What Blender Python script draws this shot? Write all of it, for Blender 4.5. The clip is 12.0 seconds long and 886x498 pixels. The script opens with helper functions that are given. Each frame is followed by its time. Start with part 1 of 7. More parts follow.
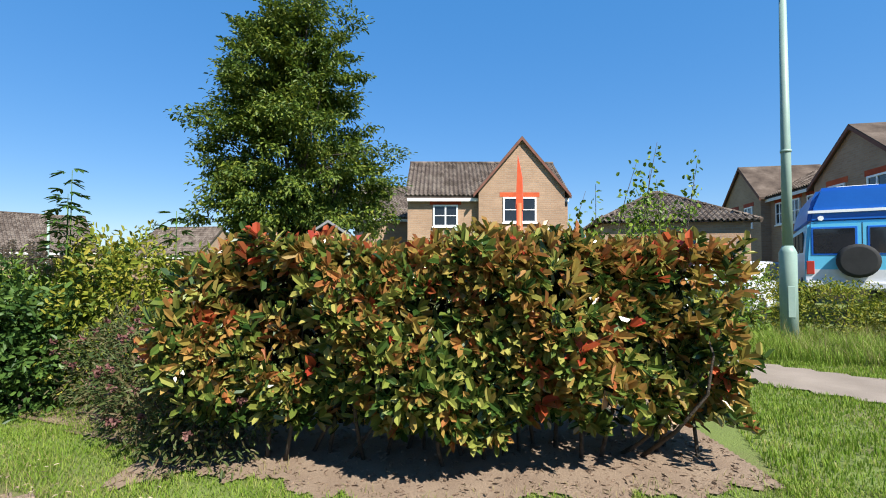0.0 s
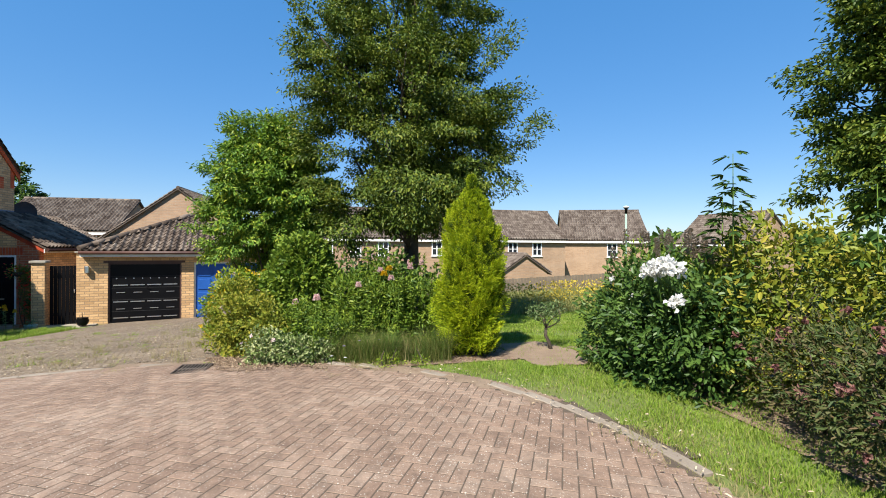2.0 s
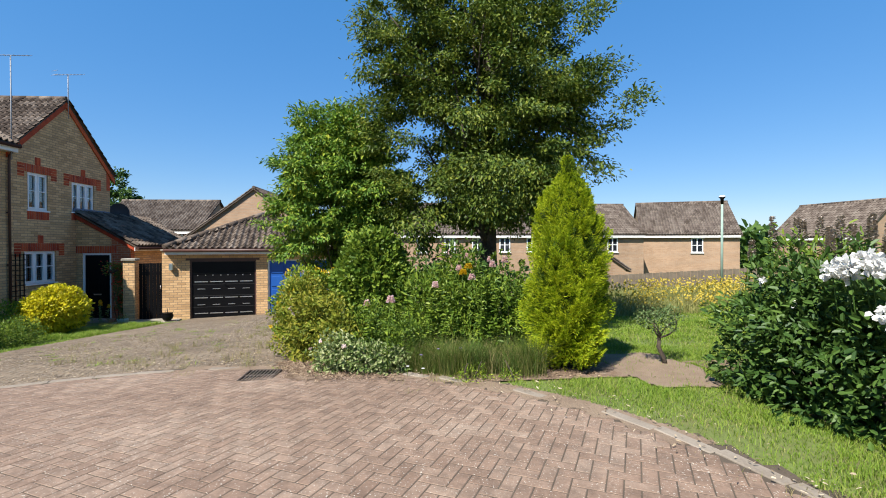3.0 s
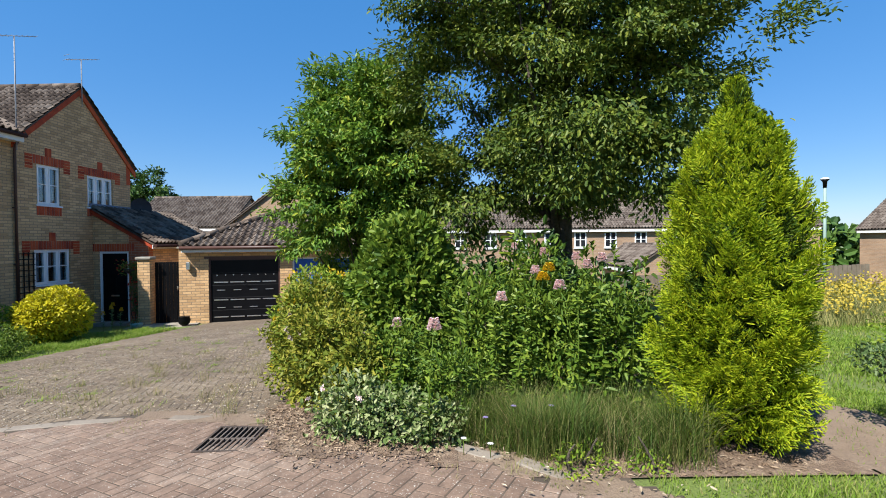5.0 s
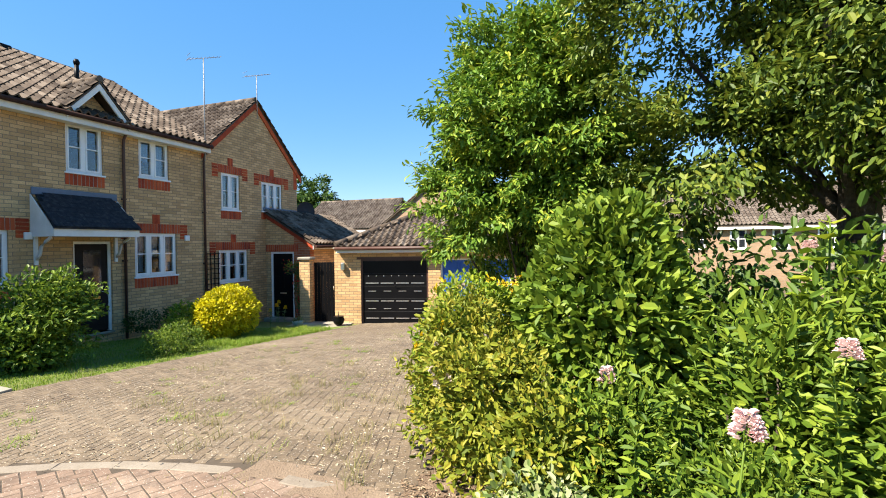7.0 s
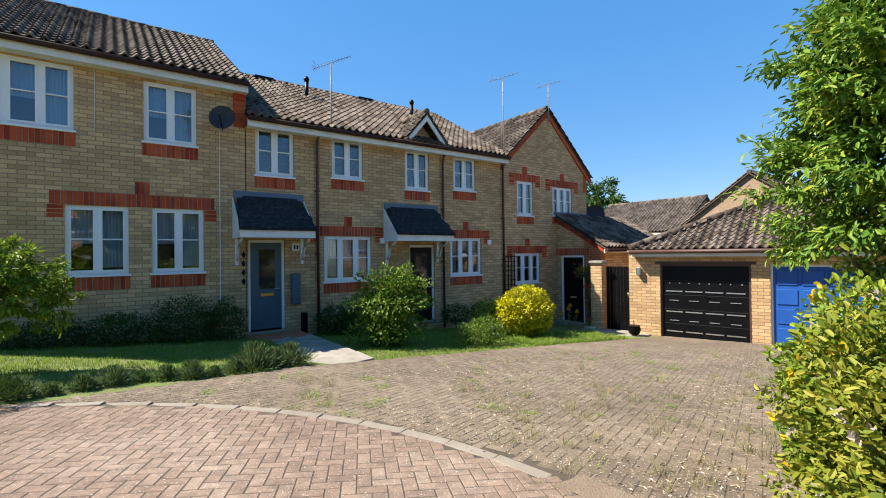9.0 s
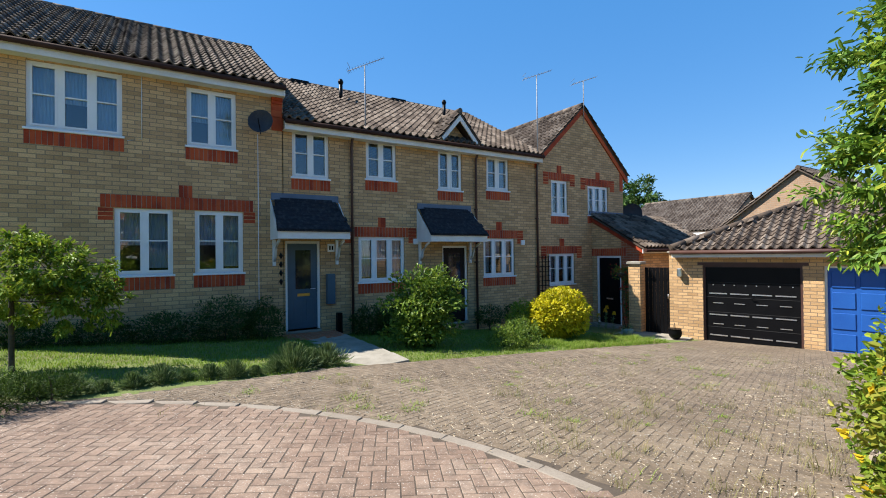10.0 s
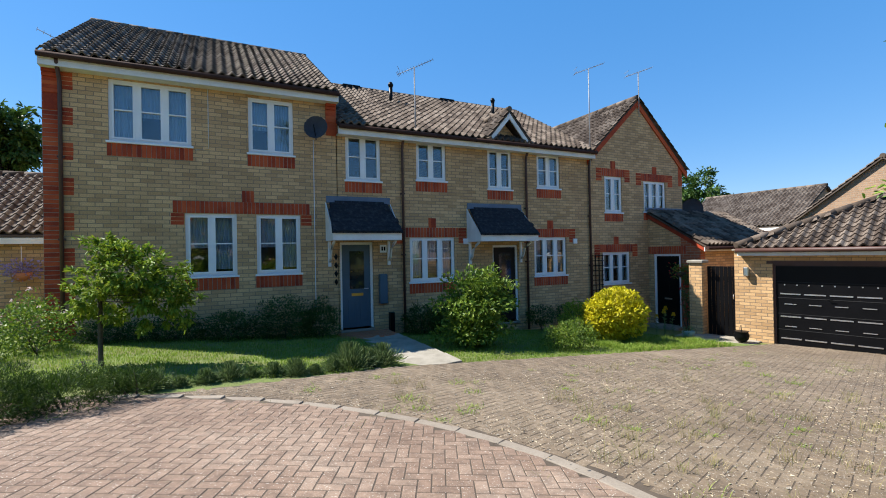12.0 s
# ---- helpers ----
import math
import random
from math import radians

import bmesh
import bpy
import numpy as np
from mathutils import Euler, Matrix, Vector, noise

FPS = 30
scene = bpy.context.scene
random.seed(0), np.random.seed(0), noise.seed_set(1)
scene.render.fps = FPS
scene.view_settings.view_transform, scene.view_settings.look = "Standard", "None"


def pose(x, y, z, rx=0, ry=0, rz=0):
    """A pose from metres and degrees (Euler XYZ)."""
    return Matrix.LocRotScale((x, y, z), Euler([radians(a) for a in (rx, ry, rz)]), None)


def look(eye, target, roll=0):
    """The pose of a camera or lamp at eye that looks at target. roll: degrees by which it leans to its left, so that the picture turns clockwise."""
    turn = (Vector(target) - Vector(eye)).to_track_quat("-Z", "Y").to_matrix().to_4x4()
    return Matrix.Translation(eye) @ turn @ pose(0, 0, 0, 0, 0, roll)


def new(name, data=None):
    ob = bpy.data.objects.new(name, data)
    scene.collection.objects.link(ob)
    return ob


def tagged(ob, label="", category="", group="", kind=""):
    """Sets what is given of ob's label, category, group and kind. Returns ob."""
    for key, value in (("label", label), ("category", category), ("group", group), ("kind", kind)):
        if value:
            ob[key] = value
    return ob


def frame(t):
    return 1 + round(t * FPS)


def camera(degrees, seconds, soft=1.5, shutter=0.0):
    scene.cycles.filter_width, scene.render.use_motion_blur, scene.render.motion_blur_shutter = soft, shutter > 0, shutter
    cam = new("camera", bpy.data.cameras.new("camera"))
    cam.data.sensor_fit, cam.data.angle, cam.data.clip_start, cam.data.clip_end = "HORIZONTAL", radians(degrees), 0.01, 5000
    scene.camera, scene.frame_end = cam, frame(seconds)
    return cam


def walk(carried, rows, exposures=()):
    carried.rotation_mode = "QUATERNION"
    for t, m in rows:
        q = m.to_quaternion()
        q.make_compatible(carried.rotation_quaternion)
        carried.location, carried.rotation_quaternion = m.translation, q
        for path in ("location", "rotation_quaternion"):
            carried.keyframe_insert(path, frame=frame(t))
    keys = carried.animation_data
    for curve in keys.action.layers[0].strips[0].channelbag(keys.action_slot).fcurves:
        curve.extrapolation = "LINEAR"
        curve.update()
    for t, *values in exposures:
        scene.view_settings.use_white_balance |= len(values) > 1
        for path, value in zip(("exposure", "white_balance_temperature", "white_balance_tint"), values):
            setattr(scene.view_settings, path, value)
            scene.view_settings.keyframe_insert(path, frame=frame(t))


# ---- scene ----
cam = camera(88.3, 12.0, soft=1.0)
EXPOSURE = [(0, 1.03, 6450, 10), (0.5, 0.93, 6300, 10), (1, 0.97, 6400, 10), (2, 1.07, 6700, 10), (2.5, 1.04, 6650, 10), (4.5, 0.95, 6250, 10), (5.5, 1.04, 6300, 10), (6, 1.3, 6500, 10), (6.5, 1.52, 6850, 10), (7, 1.58, 7250, 10), (7.7, 1.53, 7400, 10), (9.3, 1.23, 6700, 10), (10.5, 1.15, 6550, 10), (12, 1.15, 6500, 10)]
PATH = [
    (0, (-1.051, 0.676, 1.419), (-1.706, 2.564, 1.48), 0.1),
    (0.5, (-1.315, 0.668, 1.433), (-2.483, 2.291, 1.479), 0.4),
    (1, (-1.623, 0.54, 1.433), (-3.197, 1.774, 1.46), 0.5),
    (1.5, (-1.962, 0.358, 1.441), (-3.788, 1.172, 1.452), 0.4),
    (2, (-2.354, 0.229, 1.429), (-4.317, 0.609, 1.426), 0.3),
    (2.5, (-2.752, 0.14, 1.41), (-4.747, 0.286, 1.399), 0.1),
    (2.7, (-2.926, 0.109, 1.41), (-4.923, 0.228, 1.398), 0.1),
    (4.3, (-4.525, 0.019, 1.39), (-6.523, 0.096, 1.353), -0.6),
    (4.5, (-4.745, -0.006, 1.362), (-6.744, 0.04, 1.333), -0.4),
    (5, (-5.279, -0.1, 1.354), (-7.278, -0.15, 1.322), -0.5),
    (5.5, (-5.749, -0.214, 1.349), (-7.744, -0.352, 1.315), -0.6),
    (6, (-6.21, -0.322, 1.345), (-8.189, -0.609, 1.313), -0.6),
    (6.5, (-6.585, -0.468, 1.336), (-8.537, -0.903, 1.307), -0.7),
    (7, (-6.801, -0.637, 1.34), (-8.688, -1.302, 1.317), -0.7),
    (7.5, (-6.883, -0.763, 1.353), (-8.568, -1.84, 1.335), -0.7),
    (7.7, (-6.879, -0.795, 1.361), (-8.464, -2.016, 1.346), -0.9),
    (9.3, (-6.986, -1.136, 1.237), (-8.129, -2.776, 1.257), -0.6),
    (9.5, (-6.973, -1.16, 1.258), (-8.097, -2.814, 1.276), -0.6),
    (10, (-6.94, -1.196, 1.28), (-8.011, -2.884, 1.299), -0.7),
    (10.5, (-6.913, -1.224, 1.299), (-7.928, -2.947, 1.317), -0.8),
    (11, (-6.888, -1.224, 1.317), (-7.852, -2.976, 1.333), -0.9),
    (11.5, (-6.883, -1.219, 1.335), (-7.804, -2.995, 1.348), -1.0),
    (12, (-6.875, -1.209, 1.342), (-7.764, -3.001, 1.354), -1.1),
]
walk(cam, [(t, look(eye, target, roll)) for t, eye, target, roll in PATH], exposures=EXPOSURE)

# ---- world and sun ----
SUN_EL, SUN_AZ = radians(49.5), math.atan2(0.79, -0.61)
world = bpy.data.worlds.new("sky_world")
scene.world = world
world.use_nodes = True
wn = world.node_tree
sky = wn.nodes.new("ShaderNodeTexSky")
sky.sky_type, sky.sun_disc = "NISHITA", False
sky.sun_elevation, sky.sun_rotation = SUN_EL, SUN_AZ
sky.air_density, sky.dust_density, sky.ozone_density = 1.0, 0.0, 3.0
wn.nodes["Background"].inputs[1].default_value = 0.118
hue = wn.nodes.new("ShaderNodeHueSaturation")
hue.inputs["Saturation"].default_value = 1.42
hue.inputs["Hue"].default_value = 0.507
soften = wn.nodes.new("ShaderNodeGamma")
soften.inputs[1].default_value = 0.71
wn.links.new(sky.outputs[0], soften.inputs[0])
wn.links.new(soften.outputs[0], hue.inputs["Color"])
air = wn.nodes.new("ShaderNodeMix")
air.data_type = "RGBA"
air.inputs[0].default_value, air.inputs[7].default_value = 0.33, (0.1, 1.6, 4.3, 1)
wn.links.new(hue.outputs[0], air.inputs[6])
wn.links.new(air.outputs[2], wn.nodes["Background"].inputs[0])
sun = new("sun", bpy.data.lights.new("sun", "SUN"))
sun.data.energy, sun.data.angle, sun.data.color = 5.0, radians(0.53), (1.0, 0.965, 0.90)
to_sun = Vector((math.sin(SUN_AZ) * math.cos(SUN_EL), math.cos(SUN_AZ) * math.cos(SUN_EL), math.sin(SUN_EL)))
sun.matrix_world = look(to_sun * 50, (0, 0, 0))

# ---- materials ----
def nodes_of(name):
    m = bpy.data.materials.new(name)
    m.use_nodes = True
    return m, m.node_tree.nodes, m.node_tree.links, m.node_tree.nodes["Principled BSDF"]


def ramp(ns, cols, pos=None):
    r = ns.new("ShaderNodeValToRGB")
    el = r.color_ramp.elements
    while len(el) < len(cols):
        el.new(0.5)
    for i, c in enumerate(cols):
        el[i].position = pos[i] if pos else i / (len(cols) - 1)
        el[i].color = (*c, 1)
    return r


def coords(ns, uv=False):
    t = ns.new("ShaderNodeTexCoord") if uv else ns.new("ShaderNodeNewGeometry")
    return t.outputs["UV"] if uv else t.outputs["Position"]


def noise_tex(ns, ls, vec, scale, detail=4, rough=0.6):
    n = ns.new("ShaderNodeTexNoise")
    n.inputs["Scale"].default_value, n.inputs["Detail"].default_value, n.inputs["Roughness"].default_value = scale, detail, rough
    ls.new(vec, n.inputs["Vector"])
    return n


def mixed(ns, ls, fac, a, b, mode="MIX"):
    m = ns.new("ShaderNodeMix")
    m.data_type, m.blend_type = "RGBA", mode
    for sock, v in ((m.inputs[0], fac), (m.inputs[6], a), (m.inputs[7], b)):
        if isinstance(v, (int, float)):
            sock.default_value = v
        elif isinstance(v, tuple):
            sock.default_value = (*v, 1)
        else:
            ls.new(v, sock)
    return m.outputs[2]


def bumped(ns, ls, height, p, strength=0.3, dist=0.01):
    b = ns.new("ShaderNodeBump")
    b.inputs["Strength"].default_value, b.inputs["Distance"].default_value = strength, dist
    ls.new(height, b.inputs["Height"])
    ls.new(b.outputs[0], p.inputs["Normal"])


def surface(name, cols, scale=6.0, fine=60.0, rough=0.8, bump=0.25, dist=0.004, metal=0.0, vary="", spread=0.35, spec=0.4, specks=None):
    """Two scales of mottling over a ramp of colours; vary: 'object' or 'island' shifts each piece's tone."""
    m, ns, ls, p = nodes_of(name)
    v = coords(ns)
    big, small = noise_tex(ns, ls, v, scale), noise_tex(ns, ls, v, fine, 3, 0.7)
    c = ramp(ns, cols, [0.3 + 0.4 * i / (len(cols) - 1) for i in range(len(cols))])
    blend = ns.new("ShaderNodeMath")
    blend.operation = "MULTIPLY_ADD"
    ls.new(small.outputs[0], blend.inputs[0])
    blend.inputs[1].default_value = 0.35
    sub = ns.new("ShaderNodeMath")
    sub.operation = "MULTIPLY_ADD"
    ls.new(big.outputs[0], sub.inputs[0])
    sub.inputs[1].default_value, sub.inputs[2].default_value = 0.65, 0.0
    ls.new(sub.outputs[0], blend.inputs[2])
    fac = blend.outputs[0]
    if vary:
        src = ns.new("ShaderNodeObjectInfo").outputs["Random"] if vary == "object" else ns.new("ShaderNodeNewGeometry").outputs["Random Per Island"]
        k = ns.new("ShaderNodeMath")
        k.operation = "MULTIPLY_ADD"
        ls.new(src, k.inputs[0])
        k.inputs[1].default_value = spread
        off = ns.new("ShaderNodeMath")
        off.operation = "SUBTRACT"
        ls.new(fac, off.inputs[0])
        off.inputs[1].default_value = spread / 2
        ls.new(off.outputs[0], k.inputs[2])
        fac = k.outputs[0]
    ls.new(fac, c.inputs[0])
    colour = c.outputs[0]
    if specks:
        dots, stain = noise_tex(ns, ls, v, 75, 2, 0.5), noise_tex(ns, ls, v, 9, 5, 0.7)
        r1, r2 = ramp(ns, [(0, 0, 0), (1, 1, 1)], [0.64, 0.70]), ramp(ns, [(0.62, 0.62, 0.62), (1.12, 1.1, 1.08)], [0.36, 0.62])
        ls.new(dots.outputs[0], r1.inputs[0])
        ls.new(stain.outputs[0], r2.inputs[0])
        colour = mixed(ns, ls, r1.outputs[0], mixed(ns, ls, 0.8, colour, r2.outputs[0], "MULTIPLY"), specks)
    ls.new(colour, p.inputs["Base Color"])
    p.inputs["Roughness"].default_value, p.inputs["Metallic"].default_value = rough, metal
    p.inputs["Specular IOR Level"].default_value = spec
    if bump:
        bumped(ns, ls, small.outputs[0], p, bump, dist)
    return m


def leafy(name, cols, rough=0.45, through_light=0.3, pos=None):
    """Leaf with a tone of its own per leaf, partly see-through to light."""
    m, ns, ls, p = nodes_of(name)
    g = ns.new("ShaderNodeNewGeometry")
    n = noise_tex(ns, ls, g.outputs["Position"], 1.6, 2)
    add = ns.new("ShaderNodeMath")
    add.operation = "MULTIPLY_ADD"
    ls.new(n.outputs[0], add.inputs[0])
    add.inputs[1].default_value = 0.7
    half = ns.new("ShaderNodeMath")
    half.operation = "MULTIPLY_ADD"
    ls.new(g.outputs["Random Per Island"], half.inputs[0])
    half.inputs[1].default_value, half.inputs[2].default_value = 0.9, -0.3
    ls.new(half.outputs[0], add.inputs[2])
    c = ramp(ns, cols, pos)
    ls.new(add.outputs[0], c.inputs[0])
    ls.new(c.outputs[0], p.inputs["Base Color"])
    p.inputs["Roughness"].default_value, p.inputs["Specular IOR Level"].default_value = rough, 0.25 if rough > 0.4 else 0.45
    t = ns.new("ShaderNodeBsdfTranslucent")
    ls.new(c.outputs[0], t.inputs[0])
    mix = ns.new("ShaderNodeMixShader")
    mix.inputs[0].default_value = through_light
    ls.new(p.outputs[0], mix.inputs[1])
    ls.new(t.outputs[0], mix.inputs[2])
    ls.new(mix.outputs[0], ns["Material Output"].inputs[0])
    return m


def brick_wall_mat(name, a, b, mortar):
    m, ns, ls, p = nodes_of(name)
    uv = coords(ns, True)
    br = ns.new("ShaderNodeTexBrick")
    for k, val in (("Scale", 1.0), ("Mortar Size", 0.009), ("Mortar Smooth", 0.3), ("Bias", 0.0), ("Brick Width", 0.255), ("Row Height", 0.085)):
        br.inputs[k].default_value = val
    br.inputs["Color1"].default_value, br.inputs["Color2"].default_value, br.inputs["Mortar"].default_value = (*a, 1), (*b, 1), (*mortar, 1)
    ls.new(uv, br.inputs["Vector"])
    big, small = noise_tex(ns, ls, uv, 0.7, 3), noise_tex(ns, ls, uv, 45, 4)
    c1 = mixed(ns, ls, 0.5, br.outputs["Color"], ramp_from(ns, ls, small.outputs[0], (0.55, 0.55, 0.55), (1.3, 1.25, 1.2)), "MULTIPLY")
    c2 = mixed(ns, ls, 0.55, c1, ramp_from(ns, ls, big.outputs[0], (0.7, 0.68, 0.66), (1.2, 1.2, 1.2)), "MULTIPLY")
    ls.new(c2, p.inputs["Base Color"])
    p.inputs["Roughness"].default_value, p.inputs["Specular IOR Level"].default_value = 0.85, 0.25
    inv = ns.new("ShaderNodeMath")
    inv.operation = "MULTIPLY_ADD"
    ls.new(br.outputs["Fac"], inv.inputs[0])
    inv.inputs[1].default_value = -1.0
    ls.new(small.outputs[0], inv.inputs[2])
    bumped(ns, ls, inv.outputs[0], p, 0.6, 0.006)
    return m


def ramp_from(ns, ls, fac, a, b):
    r = ramp(ns, [a, b], [0.3, 0.7])
    ls.new(fac, r.inputs[0])
    return r.outputs[0]


def glassy(name, tint=(0.75, 0.85, 0.9)):
    m, ns, ls, p = nodes_of(name)
    p.inputs["Base Color"].default_value = (*tint, 1)
    p.inputs["Roughness"].default_value, p.inputs["Transmission Weight"].default_value, p.inputs["IOR"].default_value = 0.02, 1.0, 1.75
    return m


BUFF = brick_wall_mat("buff_brick", (0.67, 0.43, 0.215), (0.44, 0.268, 0.128), (0.26, 0.195, 0.128))
BUFF_FAR = brick_wall_mat("pinkish_brick", (0.39, 0.257, 0.164), (0.328, 0.211, 0.133), (0.328, 0.265, 0.203))
RED = surface("red_brick", [(0.24, 0.028, 0.008), (0.40, 0.056, 0.014), (0.48, 0.09, 0.025)], 3, 50, 0.85, 0.4, vary="object", spread=0.4)
RED_WALL = brick_wall_mat("orange_brick", (0.46, 0.14, 0.06), (0.36, 0.10, 0.045), (0.36, 0.26, 0.18))
TILE = surface("brown_concrete_tile", [(0.0427, 0.0305, 0.0232), (0.104, 0.0781, 0.0598), (0.201, 0.161, 0.128)], 1.5, 70, 0.9, 0.4, vary="island", spread=0.3, spec=0.15)
TILE_ONE = surface("brown_roof_tile", [(0.0427, 0.0305, 0.0232), (0.104, 0.0781, 0.0598), (0.201, 0.161, 0.128)], 1.5, 70, 0.9, 0.4, vary="object", spread=0.3, spec=0.15)
SLATE = surface("dark_slate", [(0.008, 0.009, 0.012), (0.017, 0.018, 0.022), (0.06, 0.06, 0.06)], 12, 90, 0.75, 0.4, spec=0.2)
LEAD = surface("lead_flashing", [(0.07, 0.10, 0.15), (0.12, 0.16, 0.22)], 4, 30, 0.5, 0.2)
WHITE = surface("white_upvc", [(0.70, 0.70, 0.69), (0.82, 0.82, 0.81)], 2, 30, 0.35, 0.05)
WHITE_WOOD = surface("white_painted_wood", [(0.60, 0.59, 0.56), (0.78, 0.77, 0.75)], 3, 40, 0.55, 0.15)
BROWN = surface("dark_brown_plastic", [(0.05, 0.022, 0.017), (0.09, 0.042, 0.032)], 3, 40, 0.5, 0.1)
GUTTER = surface("weathered_brown_plastic", [(0.04, 0.02, 0.016), (0.07, 0.036, 0.028)], 3, 40, 0.85, 0.1, spec=0.1)
GLASS = glassy("window_glass")
# near-black colour stands in for unlit rooms behind the windows
DARK = surface("painted_room_gloom", [(0.02, 0.022, 0.025), (0.05, 0.05, 0.055)], 1, 9, 0.9, 0)
# pale net, its blue put in for the sky's reflection on the panes
CURTAIN = surface("net_curtain_sky_tint", [(0.36, 0.41, 0.48), (0.52, 0.57, 0.64)], 5, 30, 0.9, 0.1)
BLACK = surface("black_paint", [(0.0025, 0.0025, 0.003), (0.006, 0.006, 0.007)], 2, 40, 0.4, 0.1, spec=0.12)
CHROME = surface("brushed_steel", [(0.55, 0.55, 0.56), (0.75, 0.75, 0.76)], 9, 60, 0.3, 0.05, metal=1.0)
BLUE_PAINT = surface("blue_paint", [(0.008, 0.07, 0.30), (0.014, 0.10, 0.38)], 2, 40, 0.45, 0.1)
TEAL_DOOR = surface("grey_blue_door_paint", [(0.0455, 0.0845, 0.117), (0.065, 0.111, 0.15)], 2, 40, 0.45, 0.1)
GALV = surface("dull_galvanised", [(0.22, 0.22, 0.23), (0.34, 0.34, 0.35)], 9, 60, 0.6, 0.05, spec=0.3)
BRASS = surface("brass", [(0.5, 0.33, 0.08), (0.62, 0.42, 0.12)], 5, 50, 0.35, 0.05, metal=1.0)
CONCRETE = surface("pale_concrete", [(0.156, 0.136, 0.105), (0.257, 0.23, 0.183), (0.335, 0.304, 0.254)], 3, 60, 0.9, 0.4)
PATH_GREY = surface("path_asphalt", [(0.17, 0.135, 0.105), (0.27, 0.222, 0.178)], 2, 120, 0.95, 0.5)
PAVE_RED = surface("red_block_paver", [(0.14, 0.0889, 0.0616), (0.212, 0.143, 0.102), (0.281, 0.209, 0.156)], 0.7, 60, 0.9, 0.4, vary="island", spread=0.15, specks=(0.42, 0.37, 0.31))
PAVE_RED_ONE = surface("red_paver", [(0.14, 0.0889, 0.0616), (0.212, 0.143, 0.102), (0.281, 0.209, 0.156)], 0.7, 60, 0.9, 0.4, vary="object", spread=0.15, specks=(0.42, 0.37, 0.31))
PAVE_BROWN_ONE = surface("brown_paver", [(0.101, 0.0718, 0.0468), (0.156, 0.115, 0.0757), (0.215, 0.165, 0.113)], 0.9, 60, 0.92, 0.4, vary="object", spread=0.14, specks=(0.42, 0.37, 0.31))
PAVE_BROWN = surface("weathered_block_paver", [(0.101, 0.0718, 0.0468), (0.156, 0.115, 0.0757), (0.215, 0.165, 0.113)], 0.9, 60, 0.92, 0.4, vary="island", spread=0.14, specks=(0.42, 0.37, 0.31))
# brown tile of the far roofs, with sunlight lifted into its tone
TILE_FAR = surface("sun_toned_brown_tile", [(0.0624, 0.0468, 0.0367), (0.117, 0.092, 0.0749), (0.179, 0.148, 0.121)], 1.5, 70, 0.9, 0.4, vary="island", spread=0.3, spec=0.15)
KERB = surface("weathered_kerb", [(0.144, 0.114, 0.0858), (0.22, 0.182, 0.141), (0.289, 0.247, 0.199)], 2, 60, 0.92, 0.5)
LITTER = surface("gravel_and_straw", [(0.128, 0.0913, 0.0594), (0.31, 0.237, 0.147), (0.456, 0.384, 0.274)], 8, 60, 0.95, 0.3, vary="island", spread=0.5)
SAND = surface("sandy_joint", [(0.045, 0.033, 0.023), (0.11, 0.083, 0.058)], 4, 90, 0.95, 0.4)
CHIPS = surface("pale_bark_chips", [(0.10, 0.062, 0.038), (0.22, 0.148, 0.092), (0.40, 0.30, 0.20)], 9, 70, 0.95, 0.4, vary="island", spread=0.5)
MULCH = surface("bark_mulch_soil", [(0.105, 0.0684, 0.0443), (0.221, 0.147, 0.0969), (0.4, 0.294, 0.2)], 9, 70, 0.95, 1.0, 0.03)
DRY_SOIL = surface("dry_soil", [(0.156, 0.105, 0.0702), (0.265, 0.195, 0.133)], 3, 60, 0.95, 0.7, 0.02)
TURF = surface("turf", [(0.156, 0.125, 0.0585), (0.117, 0.148, 0.0351), (0.148, 0.203, 0.039)], 1.3, 50, 0.95, 0.8, 0.02)
LEAF_BRONZE = leafy("bronze_photinia_leaf", [(0.13, 0.12, 0.022), (0.28, 0.21, 0.045), (0.38, 0.21, 0.06), (0.40, 0.12, 0.045)], 0.22, 0.38)
GRASS = leafy("grass_blade", [(0.109, 0.195, 0.0156), (0.187, 0.289, 0.0312), (0.265, 0.328, 0.0546), (0.39, 0.343, 0.14)], 0.6, 0.4, [0, 0.45, 0.85, 1.0])
GRASS_TALL = leafy("tall_grass", [(0.035, 0.078, 0.009), (0.075, 0.128, 0.015), (0.20, 0.19, 0.06)], 0.6, 0.3)
GRASS_MEADOW = leafy("meadow_grass", [(0.109, 0.14, 0.0312), (0.218, 0.218, 0.0624), (0.343, 0.289, 0.117)], 0.7, 0.3)
VERGE = surface("brown_red_verge", [(0.117, 0.0429, 0.0281), (0.187, 0.078, 0.0507)], 3, 40, 0.8, 0.2)
GRASS_DRY = leafy("dry_grass", [(0.328, 0.257, 0.125), (0.234, 0.211, 0.078), (0.156, 0.187, 0.0468)], 0.7, 0.3)
BARK = surface("bark", [(0.0273, 0.0203, 0.014), (0.0702, 0.0546, 0.039), (0.117, 0.0936, 0.0702)], 5, 40, 0.95, 0.9, 0.02)
LEAF_TREE = leafy("tree_leaf", [(0.0287, 0.0589, 0.00861), (0.0661, 0.111, 0.0144), (0.129, 0.179, 0.023), (0.215, 0.236, 0.0323)], 0.52, 0.27)
LEAF_ASH = leafy("fresh_tree_leaf", [(0.048, 0.113, 0.014), (0.109, 0.209, 0.0243), (0.197, 0.297, 0.0349), (0.384, 0.402, 0.0436)], 0.5, 0.25, [0, 0.4, 0.75, 1])
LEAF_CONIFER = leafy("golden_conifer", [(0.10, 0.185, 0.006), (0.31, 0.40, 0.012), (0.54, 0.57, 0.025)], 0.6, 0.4)
